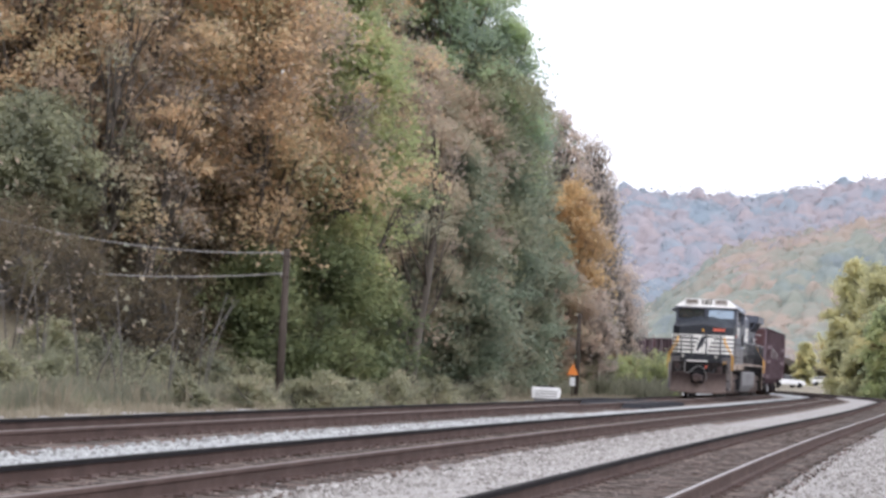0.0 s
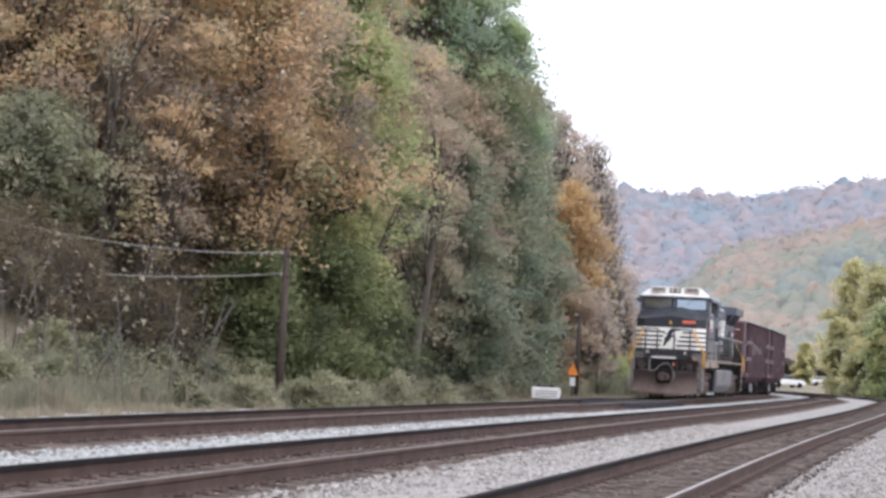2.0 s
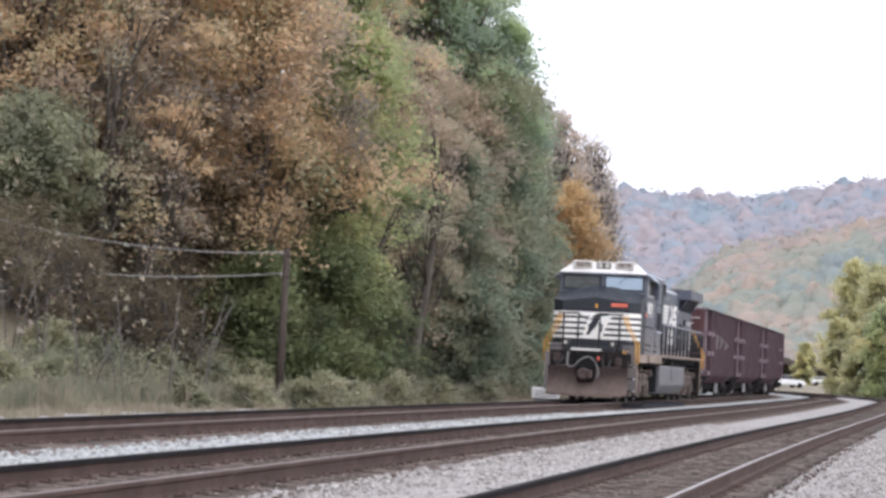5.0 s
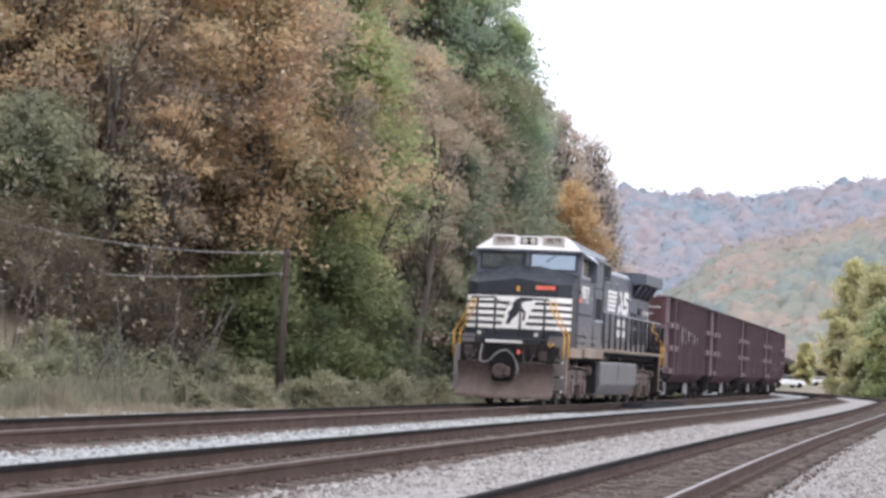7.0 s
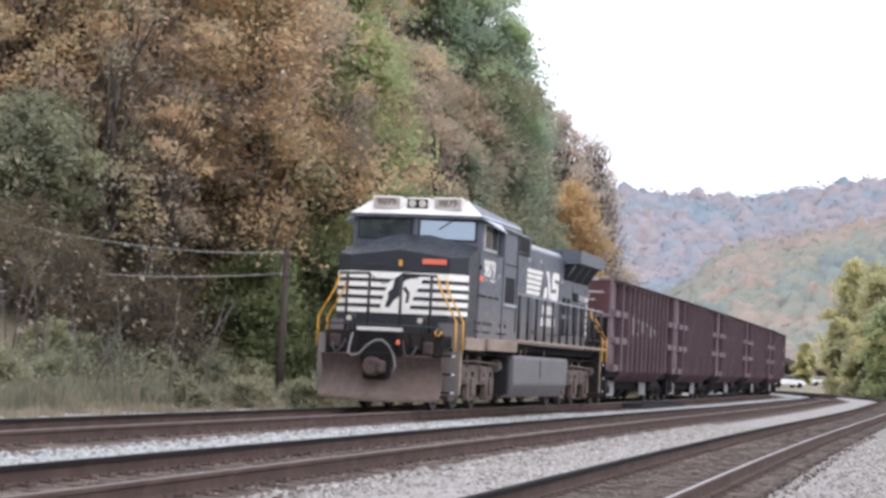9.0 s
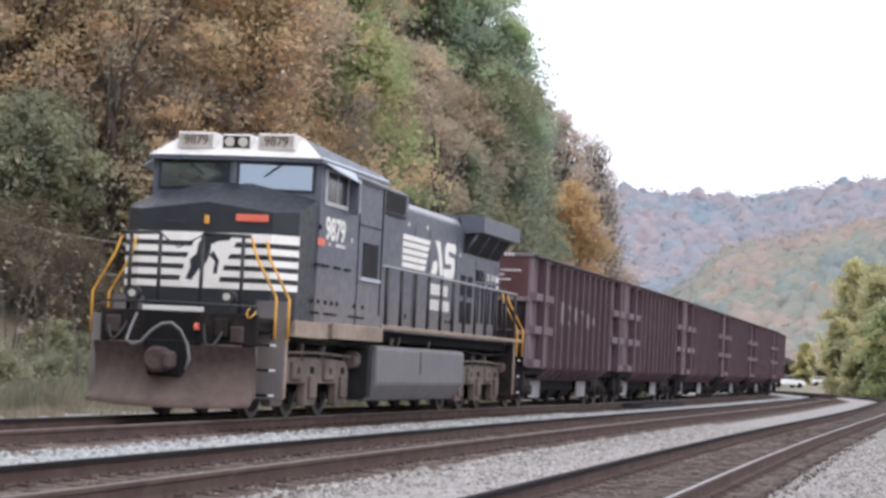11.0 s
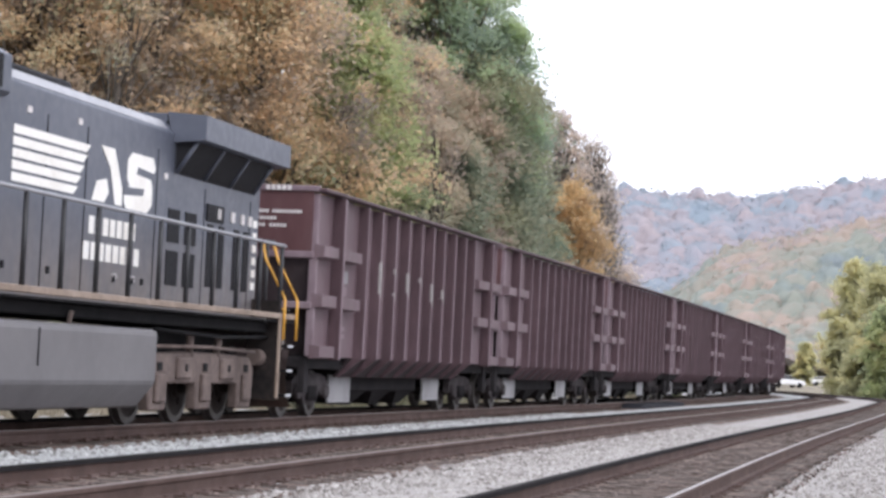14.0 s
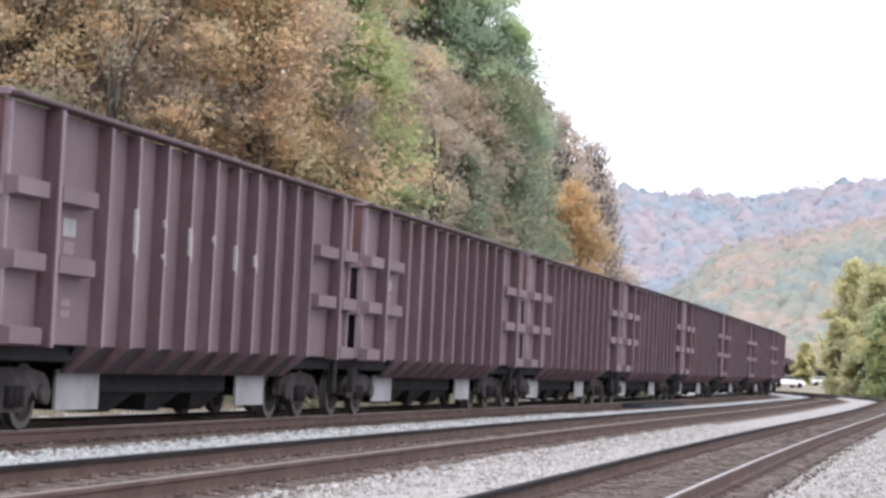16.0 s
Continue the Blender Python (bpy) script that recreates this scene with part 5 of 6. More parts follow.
def build_locomotive():
    loco = thing("locomotive", "dusty black diesel freight locomotive with white nose stripes", "locomotive")
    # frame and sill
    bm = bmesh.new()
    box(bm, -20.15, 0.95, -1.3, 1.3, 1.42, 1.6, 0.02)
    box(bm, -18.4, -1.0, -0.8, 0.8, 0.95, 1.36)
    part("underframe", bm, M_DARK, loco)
    for side in (-1, 1):
        a, b = sorted((side * 1.42, side * 1.53))
        bm = bmesh.new()
        box(bm, -20.15, -6.05, a, b, 1.66, 1.745, 0.01)
        part("walkway_edge", bm, M_SILL, loco, "pale dusted edge of the walkway")
        bm = bmesh.new()
        box(bm, -2.35, -0.35, a, b, 1.38, 1.66, 0.015)
        part("sill_cover", bm, M_SILL, loco, "tan dusted sill cover")
        bm = bmesh.new()
        box(bm, -6.02, -2.55, a, side * 1.56 if side > 0 else b, 1.40, 1.68, 0.015) if side > 0 else box(bm, -6.02, -2.55, -1.56, b, 1.40, 1.68, 0.015)
        part("sill_cover", bm, M_SILL, loco, "tan dusted sill cover")
        bm = bmesh.new()
        box(bm, -20.1, -6.0, *sorted((side * 0.95, side * 1.5)), 1.6, 1.63)
        part("walkway", bm, M_DARK, loco)
    # nose
    bm = bmesh.new()
    shell = [(-1.35, -1.5), (-0.35, -1.5), (0.0, -1.15), (0.0, 0.0), (0.0, 1.15), (-0.35, 1.5), (-1.35, 1.5)]
    tops = [3.72, 3.44, 3.40, 3.55, 3.40, 3.44, 3.72]
    lo = [bm.verts.new((x, y, 1.64)) for x, y in shell]
    hi = [bm.verts.new((x - 0.03, y, z)) for (x, y), z in zip(shell, tops)]
    ridge = bm.verts.new((-1.3, 0.35, 3.97))
    ridge2 = bm.verts.new((-1.3, -0.35, 3.97))
    for i in range(6):
        bm.faces.new((lo[i], lo[i + 1], hi[i + 1], hi[i]))
    bm.faces.new((hi[3], hi[4], ridge))
    bm.faces.new((hi[4], hi[5], hi[6], ridge))
    bm.faces.new((hi[3], ridge2, hi[2]))
    bm.faces.new((hi[2], ridge2, hi[0], hi[1]))
    bm.faces.new((hi[3], ridge, ridge2))
    bmesh.ops.recalc_face_normals(bm, faces=bm.faces[:])
    nose = part("nose", bm, M_NOSE_BLACK, loco, "glossy black nose, darker for its shaded front")
    for k in range(5):
        bm = bmesh.new()
        z0 = 2.12 + k * 0.192
        band(bm, -1.5, 1.5, z0, z0 + (0.15 if k == 4 else 0.108))
        part("stripe", bm, M_STRIPE, nose, "cream-white stripe wrapped round the nose")
    bm = bmesh.new()
    prism(bm, [(-0.44, 2.12), (0.24, 2.12), (0.36, 2.5), (0.62, 3.03), (-0.12, 3.03), (-0.3, 2.62)], 0.006, 0.011, "x")
    part("emblem", bm, M_STRIPE, nose, "plain white patch among the stripes")
    for outline in ([(-0.3, 2.26), (-0.2, 2.24), (-0.08, 2.42), (0.02, 2.5), (0.1, 2.66), (0.12, 2.84), (0.24, 2.9), (0.44, 2.92), (0.46, 2.97), (0.2, 3.02), (0.02, 2.98), (-0.1, 2.86), (-0.13, 2.68), (-0.24, 2.58), (-0.22, 2.46)],
                    [(0.1, 2.66), (0.2, 2.56), (0.17, 2.36), (0.24, 2.36), (0.27, 2.58), (0.16, 2.74)]):
        bm = bmesh.new()
        prism(bm, outline, 0.011, 0.015, "x")
        part("emblem", bm, M_NOSE_BLACK, nose, "dark rearing shape on the white patch")
    bm = bmesh.new()
    box(bm, 0.0, 0.012, 0.52, 1.08, 3.24, 3.36, 0.003)
    part("lettering_bar", bm, M_RED, nose, "red lettering bar on the nose")
    bm = bmesh.new()
    box(bm, -0.01, 0.03, -0.02, 0.06, 3.18, 3.32, 0.008)
    part("marker", bm, M_ORANGE_RAIL, nose)
    bm = bmesh.new()
    tube(bm, [(0.03, -0.75, 3.2), (0.06, -0.7, 3.2), (0.06, -0.4, 3.2), (0.03, -0.35, 3.2)], 0.012, 6)
    part("grab_iron", bm, M_RAILING, nose)
    # cab shell with a slight V in its front
    bm = bmesh.new()
    plan = [(-5.9, -1.52), (-1.42, -1.52), (-1.2, 0.0), (-1.42, 1.52), (-5.9, 1.52)]
    lo = [bm.verts.new((x, y, 1.64)) for x, y in plan]
    hi = [bm.verts.new((x - (0.1 if x > -2 else 0), y, 4.38)) for x, y in plan]
    for i in range(5):
        j = (i + 1) % 5
        bm.faces.new((lo[i], lo[j], hi[j], hi[i]))
    bmesh.ops.recalc_face_normals(bm, faces=bm.faces[:])
    cab = part("cab", bm, M_BLACK, loco)
    # roof
    bm = bmesh.new()
    eave = [(-6.0, -1.56), (-1.34, -1.56), (-1.22, 0.0), (-1.34, 1.56), (-6.0, 1.56)]
    crown_ = [(-6.0, -1.42), (-1.78, -1.1), (-1.72, 0.0), (-1.78, 1.1), (-6.0, 1.42)]
    rings = [[(x, y, 4.36) for x, y in eave], [(x, y, 4.42) for x, y in eave], [(x, y, 4.80 if x > -3 else 4.56) for x, y in crown_]]
    loft(bm, rings)
    roof = part("cab_roof", bm, M_BLACK, cab)
    bm = bmesh.new()
    front = [[(-1.33, -1.555, 4.424), (-1.21, 0.0, 4.424), (-1.33, 1.555, 4.424)], [(-1.775, -1.095, 4.806), (-1.715, 0.0, 4.806), (-1.775, 1.095, 4.806)]]
    loft(bm, [[(x + 0.012, y, z + 0.008) for x, y, z in r] for r in front], closed=False)
    part("roof_front", bm, M_ROOF_PALE, cab, "pale dusted front slope of the roof")
    # pale bluish strips put the sky's reflection along the roof sides
    bm = bmesh.new()
    for side in (-1, 1):
        loft(bm, [[(-1.36, side * 1.562, 4.43), (-5.98, side * 1.562, 4.43)], [(-1.4, side * 1.52, 4.475), (-5.98, side * 1.52, 4.475)]], closed=False)
    part("roof_edge_sheen", bm, M_AWNING, cab)
    for y in (-0.72, 0.72):
        bm = bmesh.new()
        box(bm, -1.78, -1.36, y - 0.34, y + 0.34, 4.56, 4.84, 0.025)
        board = part("number_board", bm, M_ROOF_PALE, cab, "number board with a pale dusty face")
        bm = bmesh.new()
        box(bm, -1.358, -1.352, y - 0.30, y + 0.30, 4.59, 4.81)
        part("board_face", bm, M_BOARD, board)
        me = text_mesh("9879", 0.22)
        me.materials.append(M_PLOW)
        ob = piece("number", me, board, pose(-1.349, y, 4.70, 90, 0, 90))
    bm = bmesh.new()
    box(bm, -1.75, -1.38, -0.27, 0.27, 4.55, 4.82, 0.03)
    lamp_box = part("headlight_box", bm, M_ROOF_PALE, cab)
    bm = bmesh.new()
    box(bm, -1.379, -1.374, -0.24, 0.24, 4.58, 4.79)
    part("lamp_plate", bm, M_GRIME, lamp_box)
    for y in (-0.12, 0.12):
        bm = bmesh.new()
        disc(bm, (-1.372, y, 4.685), (1, 0, 0), 0.085, 0.03, 18)
        part("headlight", bm, M_LENS, lamp_box, "lit headlight lens")
    # windshields, one to each side of the V
    def on_front(y, z):
        k = abs(y) / 1.52
        return Vector((-1.2 - 0.22 * k - 0.1 * (z - 1.64) / 2.74, y, z))
    for side in (-1, 1):
        for name, y0, y1, z0, z1, out, m in (("windshield_frame", 0.06, 1.42, 3.84, 4.34, 0.012, M_NOSE_BLACK), ("windshield", 0.12, 1.36, 3.89, 4.30, 0.03, M_WINDSHIELD)):
            bm = bmesh.new()
            corners = [on_front(side * y0, z0), on_front(side * y1, z0), on_front(side * y1, z1), on_front(side * y0, z1)]
            lo = [bm.verts.new(c) for c in corners]
            hi = [bm.verts.new(c + Vector((out, 0, 0))) for c in corners]
            bm.faces.new(hi)
            for i in range(4):
                bm.faces.new((lo[i], lo[(i + 1) % 4], hi[(i + 1) % 4], hi[i]))
            bmesh.ops.recalc_face_normals(bm, faces=bm.faces[:])
            part(name, bm, m, cab)
        bm = bmesh.new()
        tube(bm, [on_front(side * 0.9, 4.36) + Vector((0.08, 0, 0)), on_front(side * 0.55, 4.1) + Vector((0.06, 0, 0))], 0.012, 6)
        box(bm, -1.42, -1.3, side * 0.95 - 0.05, side * 0.95 + 0.05, 4.34, 4.4)
        part("wiper", bm, M_RAILING, cab)
        bm = bmesh.new()
        tube(bm, [on_front(side * 0.75, 3.83) + Vector((0.05, 0, 0)), on_front(side * 0.55, 3.74) + Vector((0.09, 0, 0))], 0.025, 6)
        part("washer", bm, M_RAILING, cab)
        # side windows, awning, mirror
        y = side * 1.522
        bm = bmesh.new()
        flat_on_side(bm, rect(1.72, 3.12, 3.68, 4.3), y, 0.03)
        wf = part("side_window_frame", bm, M_FRAME, cab, "grey side window frame")
        for u0, u1 in ((1.8, 2.38), (2.46, 3.04)):
            bm = bmesh.new()
            flat_on_side(bm, rect(u0, u1, 3.75, 4.25), y + side * 0.03, 0.008)
            part("window_pane", bm, M_WINDOW, wf)
        bm = bmesh.new()
        flat_on_side(bm, rect(3.35, 3.98, 3.7, 4.3), y, 0.03)
        wf = part("side_window_frame", bm, M_FRAME, cab, "grey side window frame")
        bm = bmesh.new()
        flat_on_side(bm, rect(3.45, 3.9, 3.78, 4.24), y + side * 0.03, 0.008)
        part("window_pane", bm, M_WINDOW, wf)
        bm = bmesh.new()
        box(bm, -3.3, -3.2, *sorted((side * 1.56, side * 1.72)), 3.62, 4.28, 0.01)
        part("mirror", bm, M_BLACK, cab)
        bm = bmesh.new()
        loft(bm, [[(-1.6, side * 1.53, 4.41), (-1.6, side * 1.53, 4.385), (-1.62, side * 1.78, 4.24), (-1.62, side * 1.78, 4.265)],
                  [(-3.5, side * 1.53, 4.41), (-3.5, side * 1.53, 4.385), (-3.3, side * 1.74, 4.17), (-3.3, side * 1.74, 4.195)]])
        part("awning", bm, M_AWNING, cab, "grey window awning")
        bm = bmesh.new()
        tube(bm, [(-3.5, side * 1.6, 4.33), (-5.85, side * 1.6, 4.30)], 0.03, 6)
        part("gutter_rail", bm, M_RAILING_TOP, cab)
        bm = bmesh.new()
        flat_on_side(bm, rect(4.42, 5.5, 2.58, 3.2), y, 0.012)
        part("cab_vent", bm, M_GRILLE, cab, "dark louvred panel")
        bm = bmesh.new()
        flat_on_side(bm, rect(4.2, 5.6, 2.5, 2.56), y, 0.05)
        part("vent_sill", bm, M_AWNING, cab)
        me = text_mesh("9879", 0.54)
        me.materials.append(M_STRIPE)
        me.transform(Matrix.Diagonal((1.17, 1.0, 1.0, 1.0)))
        piece("number", me, cab, pose(-2.5, side * 1.526, 3.27, 90, 0, 180 if side > 0 else 0))
        bm = bmesh.new()
        flat_on_side(bm, rect(1.42, 1.86, 2.97, 3.1), y, 0.006)
        part("decal", bm, M_RED, cab, "small red decal")
        plates_on_side("decal", [rect(2.1, 2.22, 3.0, 3.06), rect(2.55, 3.15, 3.0, 3.06), rect(3.55, 3.65, 3.14, 3.22)], y, 0.006, M_STENCIL, cab)
        bm = bmesh.new()
        disc(bm, (-1.5, y + side * 0.01, 3.28), (0, 1, 0), 0.05, 0.03, 10)
        part("cap", bm, M_SEAM, cab)
        plates_on_side("hinge", [rect(u0, u0 + 0.36, 2.62, 2.66) for u0 in (1.3, 1.75, 2.5, 3.2)], y, 0.03, M_SEAM, cab)
        plates_on_side("latch", [rect(u0, u0 + 0.1, 1.98, 2.05) for u0 in (1.2, 1.55, 2.0, 2.4, 2.75, 3.9, 4.5)], y, 0.02, M_SEAM, cab)
        plates_on_side("slot", [rect(1.2, 1.7, 1.80, 1.84), rect(2.0, 2.8, 1.80, 1.84), rect(3.6, 4.7, 1.80, 1.84)], y, 0.01, M_SEAM, cab)
        plates_on_side("door_seam", [rect(4.05, 4.07, 1.7, 4.3), rect(5.72, 5.78, 1.9, 4.3), rect(4.09, 5.7, 3.5, 3.52)], y, 0.012, M_SEAM, cab)
    # cabinet behind the cab and the long hood
    bm = bmesh.new()
    prism(bm, [(-1.22, 1.62), (1.22, 1.62), (1.22, 3.9), (1.3, 3.95), (1.3, 4.38), (1.15, 4.46), (-1.15, 4.46), (-1.3, 4.38), (-1.3, 3.95), (-1.22, 3.9)], -8.6, -5.95, "x", 0.01)
    cabinet = part("equipment_cabinet", bm, M_BLACK, loco)
    bm = bmesh.new()
    prism(bm, [(-1.02, 1.62), (1.02, 1.62), (1.02, 4.18), (0.86, 4.36), (-0.86, 4.36), (-1.02, 4.18)], -19.4, -8.62, "x", 0.01)
    hood = part("long_hood", bm, M_BLACK, loco)
    for side in (-1, 1):
        y = side * 1.303
        bm = bmesh.new()
        flat_on_side(bm, rect(6.6, 8.3, 3.98, 4.36), y, 0.02)
        part("grille", bm, M_GRILLE, cabinet, "dark intake grille")
        y = side * 1.022
        # a pale strip draws the light reflected by the hood's chamfer
        bm = bmesh.new()
        loft(bm, [[(-9.3, side * 0.99, 4.225), (-14.9, side * 0.99, 4.225)], [(-9.3, side * 0.875, 4.355), (-14.9, side * 0.875, 4.355)]], closed=False)
        part("hood_edge_sheen", bm, M_RAILING_TOP, hood, "pale strip for the sky's sheen along the hood edge")
        for k in range(5):
            z0 = 3.0 + k * 0.143
            slant = 0.18 * (z0 - 3.0) / 0.7
            bm = bmesh.new()
            flat_on_side(bm, [(9.38, z0), (11.35 + slant * 2.6, z0), (11.42 + slant * 2.6 + 0.08, z0 + 0.106), (9.38, z0 + 0.106)], y)
            part("stripe", bm, M_STRIPE, hood, "white stripe on the hood")
        for outline in ([(12.0, 2.98), (12.45, 2.98), (12.6, 3.12), (12.5, 3.3), (12.15, 3.24)], [(12.25, 3.72), (12.75, 3.72), (13.1, 3.2), (13.1, 2.98), (12.85, 2.98), (12.62, 3.45)], [(13.16, 3.06), (13.26, 2.96), (14.12, 2.96), (14.28, 3.08), (14.28, 3.32), (14.2, 3.42), (14.38, 3.6), (14.26, 3.74), (13.42, 3.74), (13.26, 3.62), (13.26, 3.38), (13.36, 3.28), (13.18, 3.16)]):
            bm = bmesh.new()
            flat_on_side(bm, outline, y)
            part("emblem", bm, M_STRIPE, hood, "plain white shape on the hood")
        for outline in ([(13.62, 3.46), (14.4, 3.42), (14.42, 3.52), (13.66, 3.56)], [(13.14, 3.14), (13.9, 3.18), (13.94, 3.28), (13.14, 3.25)]):
            bm = bmesh.new()
            flat_on_side(bm, outline, y + side * 0.006, 0.004)
            part("emblem", bm, M_BLACK, hood)
        for z0, u0, u1, n_bars in ((2.54, 11.95, 13.75, 7), (2.2, 11.8, 13.95, 8)):
            pitch = (u1 - u0) / n_bars
            for k in range(n_bars):
                bm = bmesh.new()
                flat_on_side(bm, rect(u0 + k * pitch, u0 + (k + 0.74) * pitch, z0, z0 + 0.235), y)
                part("lettering_bar", bm, M_STRIPE, hood, "white lettering bar on the hood")
        plates_on_side("door_seam", [rect(u0, u0 + 0.025, 1.75, 3.9 if u0 < 15 else 3.5) for u0 in (9.0, 10.4, 11.75, 14.45, 16.6, 18.9)], y, 0.005, M_SEAM, hood)
        plates_on_side("latch", [rect(u0, u0 + 0.08, 1.95, 2.04) for u0 in (9.2, 9.8, 10.6, 12.9, 13.6, 14.0)], y, 0.02, M_SEAM, hood)
        plates_on_side("decal", [rect(u0, u0 + 0.14, z0, z0 + 0.08) for u0, z0 in ((9.75, 3.86), (11.4, 3.9), (12.9, 1.98), (13.6, 1.98), (14.75, 3.5))], y, 0.01, M_STENCIL, hood)
        for u0 in (15.0, 15.75):
            for z0, z1 in ((2.62, 3.1), (2.0, 2.5)):
                bm = bmesh.new()
                flat_on_side(bm, rect(u0, u0 + 0.5, z0, z1), y, 0.012)
                part("vent", bm, M_GRILLE, hood, "dark louvred vent")
        for u0 in (16.8, 17.35, 18.1, 18.6):
            bm = bmesh.new()
            flat_on_side(bm, rect(u0, u0 + 0.26, 2.05, 3.0), y, 0.012)
            part("vent", bm, M_GRILLE, hood, "dark narrow vent")
        bm = bmesh.new()
        flat_on_side(bm, rect(16.7, 17.5, 3.05, 3.3), y, 0.03)
        part("control_box", bm, M_GRILLE, hood)
        plates_on_side("data_plate", [rect(u0, u0 + 0.16, 3.1, 3.26) for u0 in (17.2, 17.9, 18.4, 18.8)], y, 0.03, M_STENCIL, hood)
        plates_on_side("reflector", [rect(19.1, 19.3, 2.1 + k * 0.2, 2.22 + k * 0.2) for k in range(6)], y, 0.008, M_STRIPE, hood)
        # radiator wing and its sloping louvres
        bm = bmesh.new()
        loft(bm, [[(-15.1, side * 1.0, 4.06), (-15.1, side * 1.5, 4.10), (-15.1, side * 1.5, 4.46), (-15.1, side * 0.9, 4.5)],
                  [(-19.42, side * 1.0, 4.06), (-19.42, side * 1.5, 4.10), (-19.42, side * 1.5, 4.46), (-19.42, side * 0.9, 4.5)]])
        wing = part("radiator_wing", bm, M_BLACK, loco, "overhanging radiator wing")
        bm = bmesh.new()
        loft(bm, [[(-15.2, side * 1.03, 3.62), (-15.2, side * 1.34, 4.08), (-15.2, side * 1.0, 4.08)], [(-18.95, side * 1.03, 3.62), (-18.95, side * 1.34, 4.08), (-18.95, side * 1.0, 4.08)]])
        part("radiator_louvre", bm, M_GRILLE, wing, "dark sloping radiator screen")
        for u0 in (15.2, 16.45, 17.7, 18.95):
            bm = bmesh.new()
            tube(bm, [(-u0, side * 1.045, 3.62), (-u0, side * 1.35, 4.08)], 0.03, 6)
            part("radiator_bar", bm, M_BLACK, wing)
    bm = bmesh.new()
    box(bm, -19.42, -15.1, -0.9, 0.9, 4.34, 4.48, 0.01)
    part("radiator_deck", bm, M_BLACK, loco)
    bm = bmesh.new()
    box(bm, -12.6, -10.4, -0.45, 0.45, 4.36, 4.58, 0.05)
    part("exhaust_hump", bm, M_GRILLE, loco)
    bm = bmesh.new()
    for k, dy in enumerate((-0.18, 0, 0.18)):
        tube(bm, [(-4.6, dy, 4.86), (-4.15 + 0.06 * k, dy, 4.88)], [0.03, 0.075], 8)
    box(bm, -4.7, -4.4, -0.25, 0.25, 4.78, 4.86)
    part("air_horn", bm, M_RAILING, loco)
    # side railings
    for side in (-1, 1):
        bm = bmesh.new()
        tube(bm, [(-6.15, side * 1.2, 2.86), (-6.3, side * 1.47, 2.86), (-19.5, side * 1.47, 2.84)], 0.028, 8)
        part("handrail", bm, M_RAILING_TOP, loco, "rubbed steel handrail")
        for k in range(12):
            u = 6.5 + k * 1.165
            bm = bmesh.new()
            tube(bm, [(-u, side * 1.47, 1.68), (-u, side * 1.47, 2.84)], 0.036, 6)
            part("railing_post", bm, M_RAILING, loco)
    # fuel tank
    bm = bmesh.new()
    prism(bm, [(-1.5, 1.34), (1.5, 1.34), (1.54, 1.28), (1.54, 0.62), (1.28, 0.28), (-1.28, 0.28), (-1.54, 0.62), (-1.54, 1.28)], -13.4, -5.78, "x", 0.03)
    tank = part("fuel_tank", bm, M_TANK, loco, "grey dust-covered fuel tank")
    # a dark box covers the tank's front face, in place of its shade
    bm = bmesh.new()
    box(bm, -5.77, -5.5, -1.44, 1.44, 0.36, 1.28, 0.02)
    part("tank_end_shade", bm, M_GRILLE, loco, "dark box for the shaded front end of the fuel tank")
    for side in (-1, 1):
        plates_on_side("tank_seam", [rect(9.25, 9.28, 0.82, 1.27)], side * 1.541, 0.01, M_GRILLE, tank)
    for side in (-1, 1):
        for u0, u1, rr in ((13.5, 14.0, 0.15), (5.2, 5.6, 0.14)):
            bm = bmesh.new()
            tube(bm, [(-u0, side * 1.16, 1.08), (-u1, side * 1.16, 1.08)], rr, 12)
            part("air_reservoir", bm, M_LOCO_TRUCK, loco)
        for u0, z1 in ((7.4, 1.5), (8.0, 1.54), (10.6, 1.5)):
            bm = bmesh.new()
            tube(bm, [(-u0, side * 1.36, 1.34), (-u0 - 0.04, side * 1.38, z1)], 0.035, 6)
            part("filler_pipe", bm, M_LOCO_TRUCK, tank)
        for x0, x1 in ((-13.9, -19.6), (-5.6, 0.2)):
            bm = bmesh.new()
            tube(bm, [(x0, side * 1.3, 1.36), ((x0 + x1) / 2, side * 1.32, 1.3), (x1, side * 1.3, 1.36)], 0.03, 6)
            part("pipe", bm, M_DARK, loco)
    loco_truck(loco, 2.43, 1.99, -1)
    loco_truck(loco, 16.37, 2.01, -1)
    # front and rear platforms, steps, plow, coupler
    for d, x in ((1, 1.05), (-1, -20.2)):
        def sp(a, b):
            return sorted((x + d * a, x + d * b))
        bm = bmesh.new()
        box(bm, *sp(-1.05, 0.0), -1.3, 1.3, 1.5, 1.66, 0.02)
        box(bm, *sp(-0.08, 0.02), -1.32, 1.32, 1.18, 1.7, 0.02)
        part("end_plate", bm, M_GRIME if d > 0 else M_BLACK, loco)
        bm = bmesh.new()
        box(bm, *sp(0.02, 0.05), -0.62, 0.42, 1.70, 1.78, 0.01)
        part("drop_step", bm, M_STRIPE, loco, "white-edged drop step")
        bm = bmesh.new()
        tube(bm, [(x + d * 0.12, -1.35, 1.82), (x + d * 0.14, -0.2, 1.84), (x + d * 0.12, 1.35, 1.82)], 0.022, 6)
        part("uncoupling_bar", bm, M_RAILING, loco)
        bm = bmesh.new()
        half = [(0.0, 0.5), (0.35, 0.46), (0.75, 0.33), (1.1, 0.17), (1.36, 0.0)]
        low = [(y, s) for y, s in half]
        rows = []
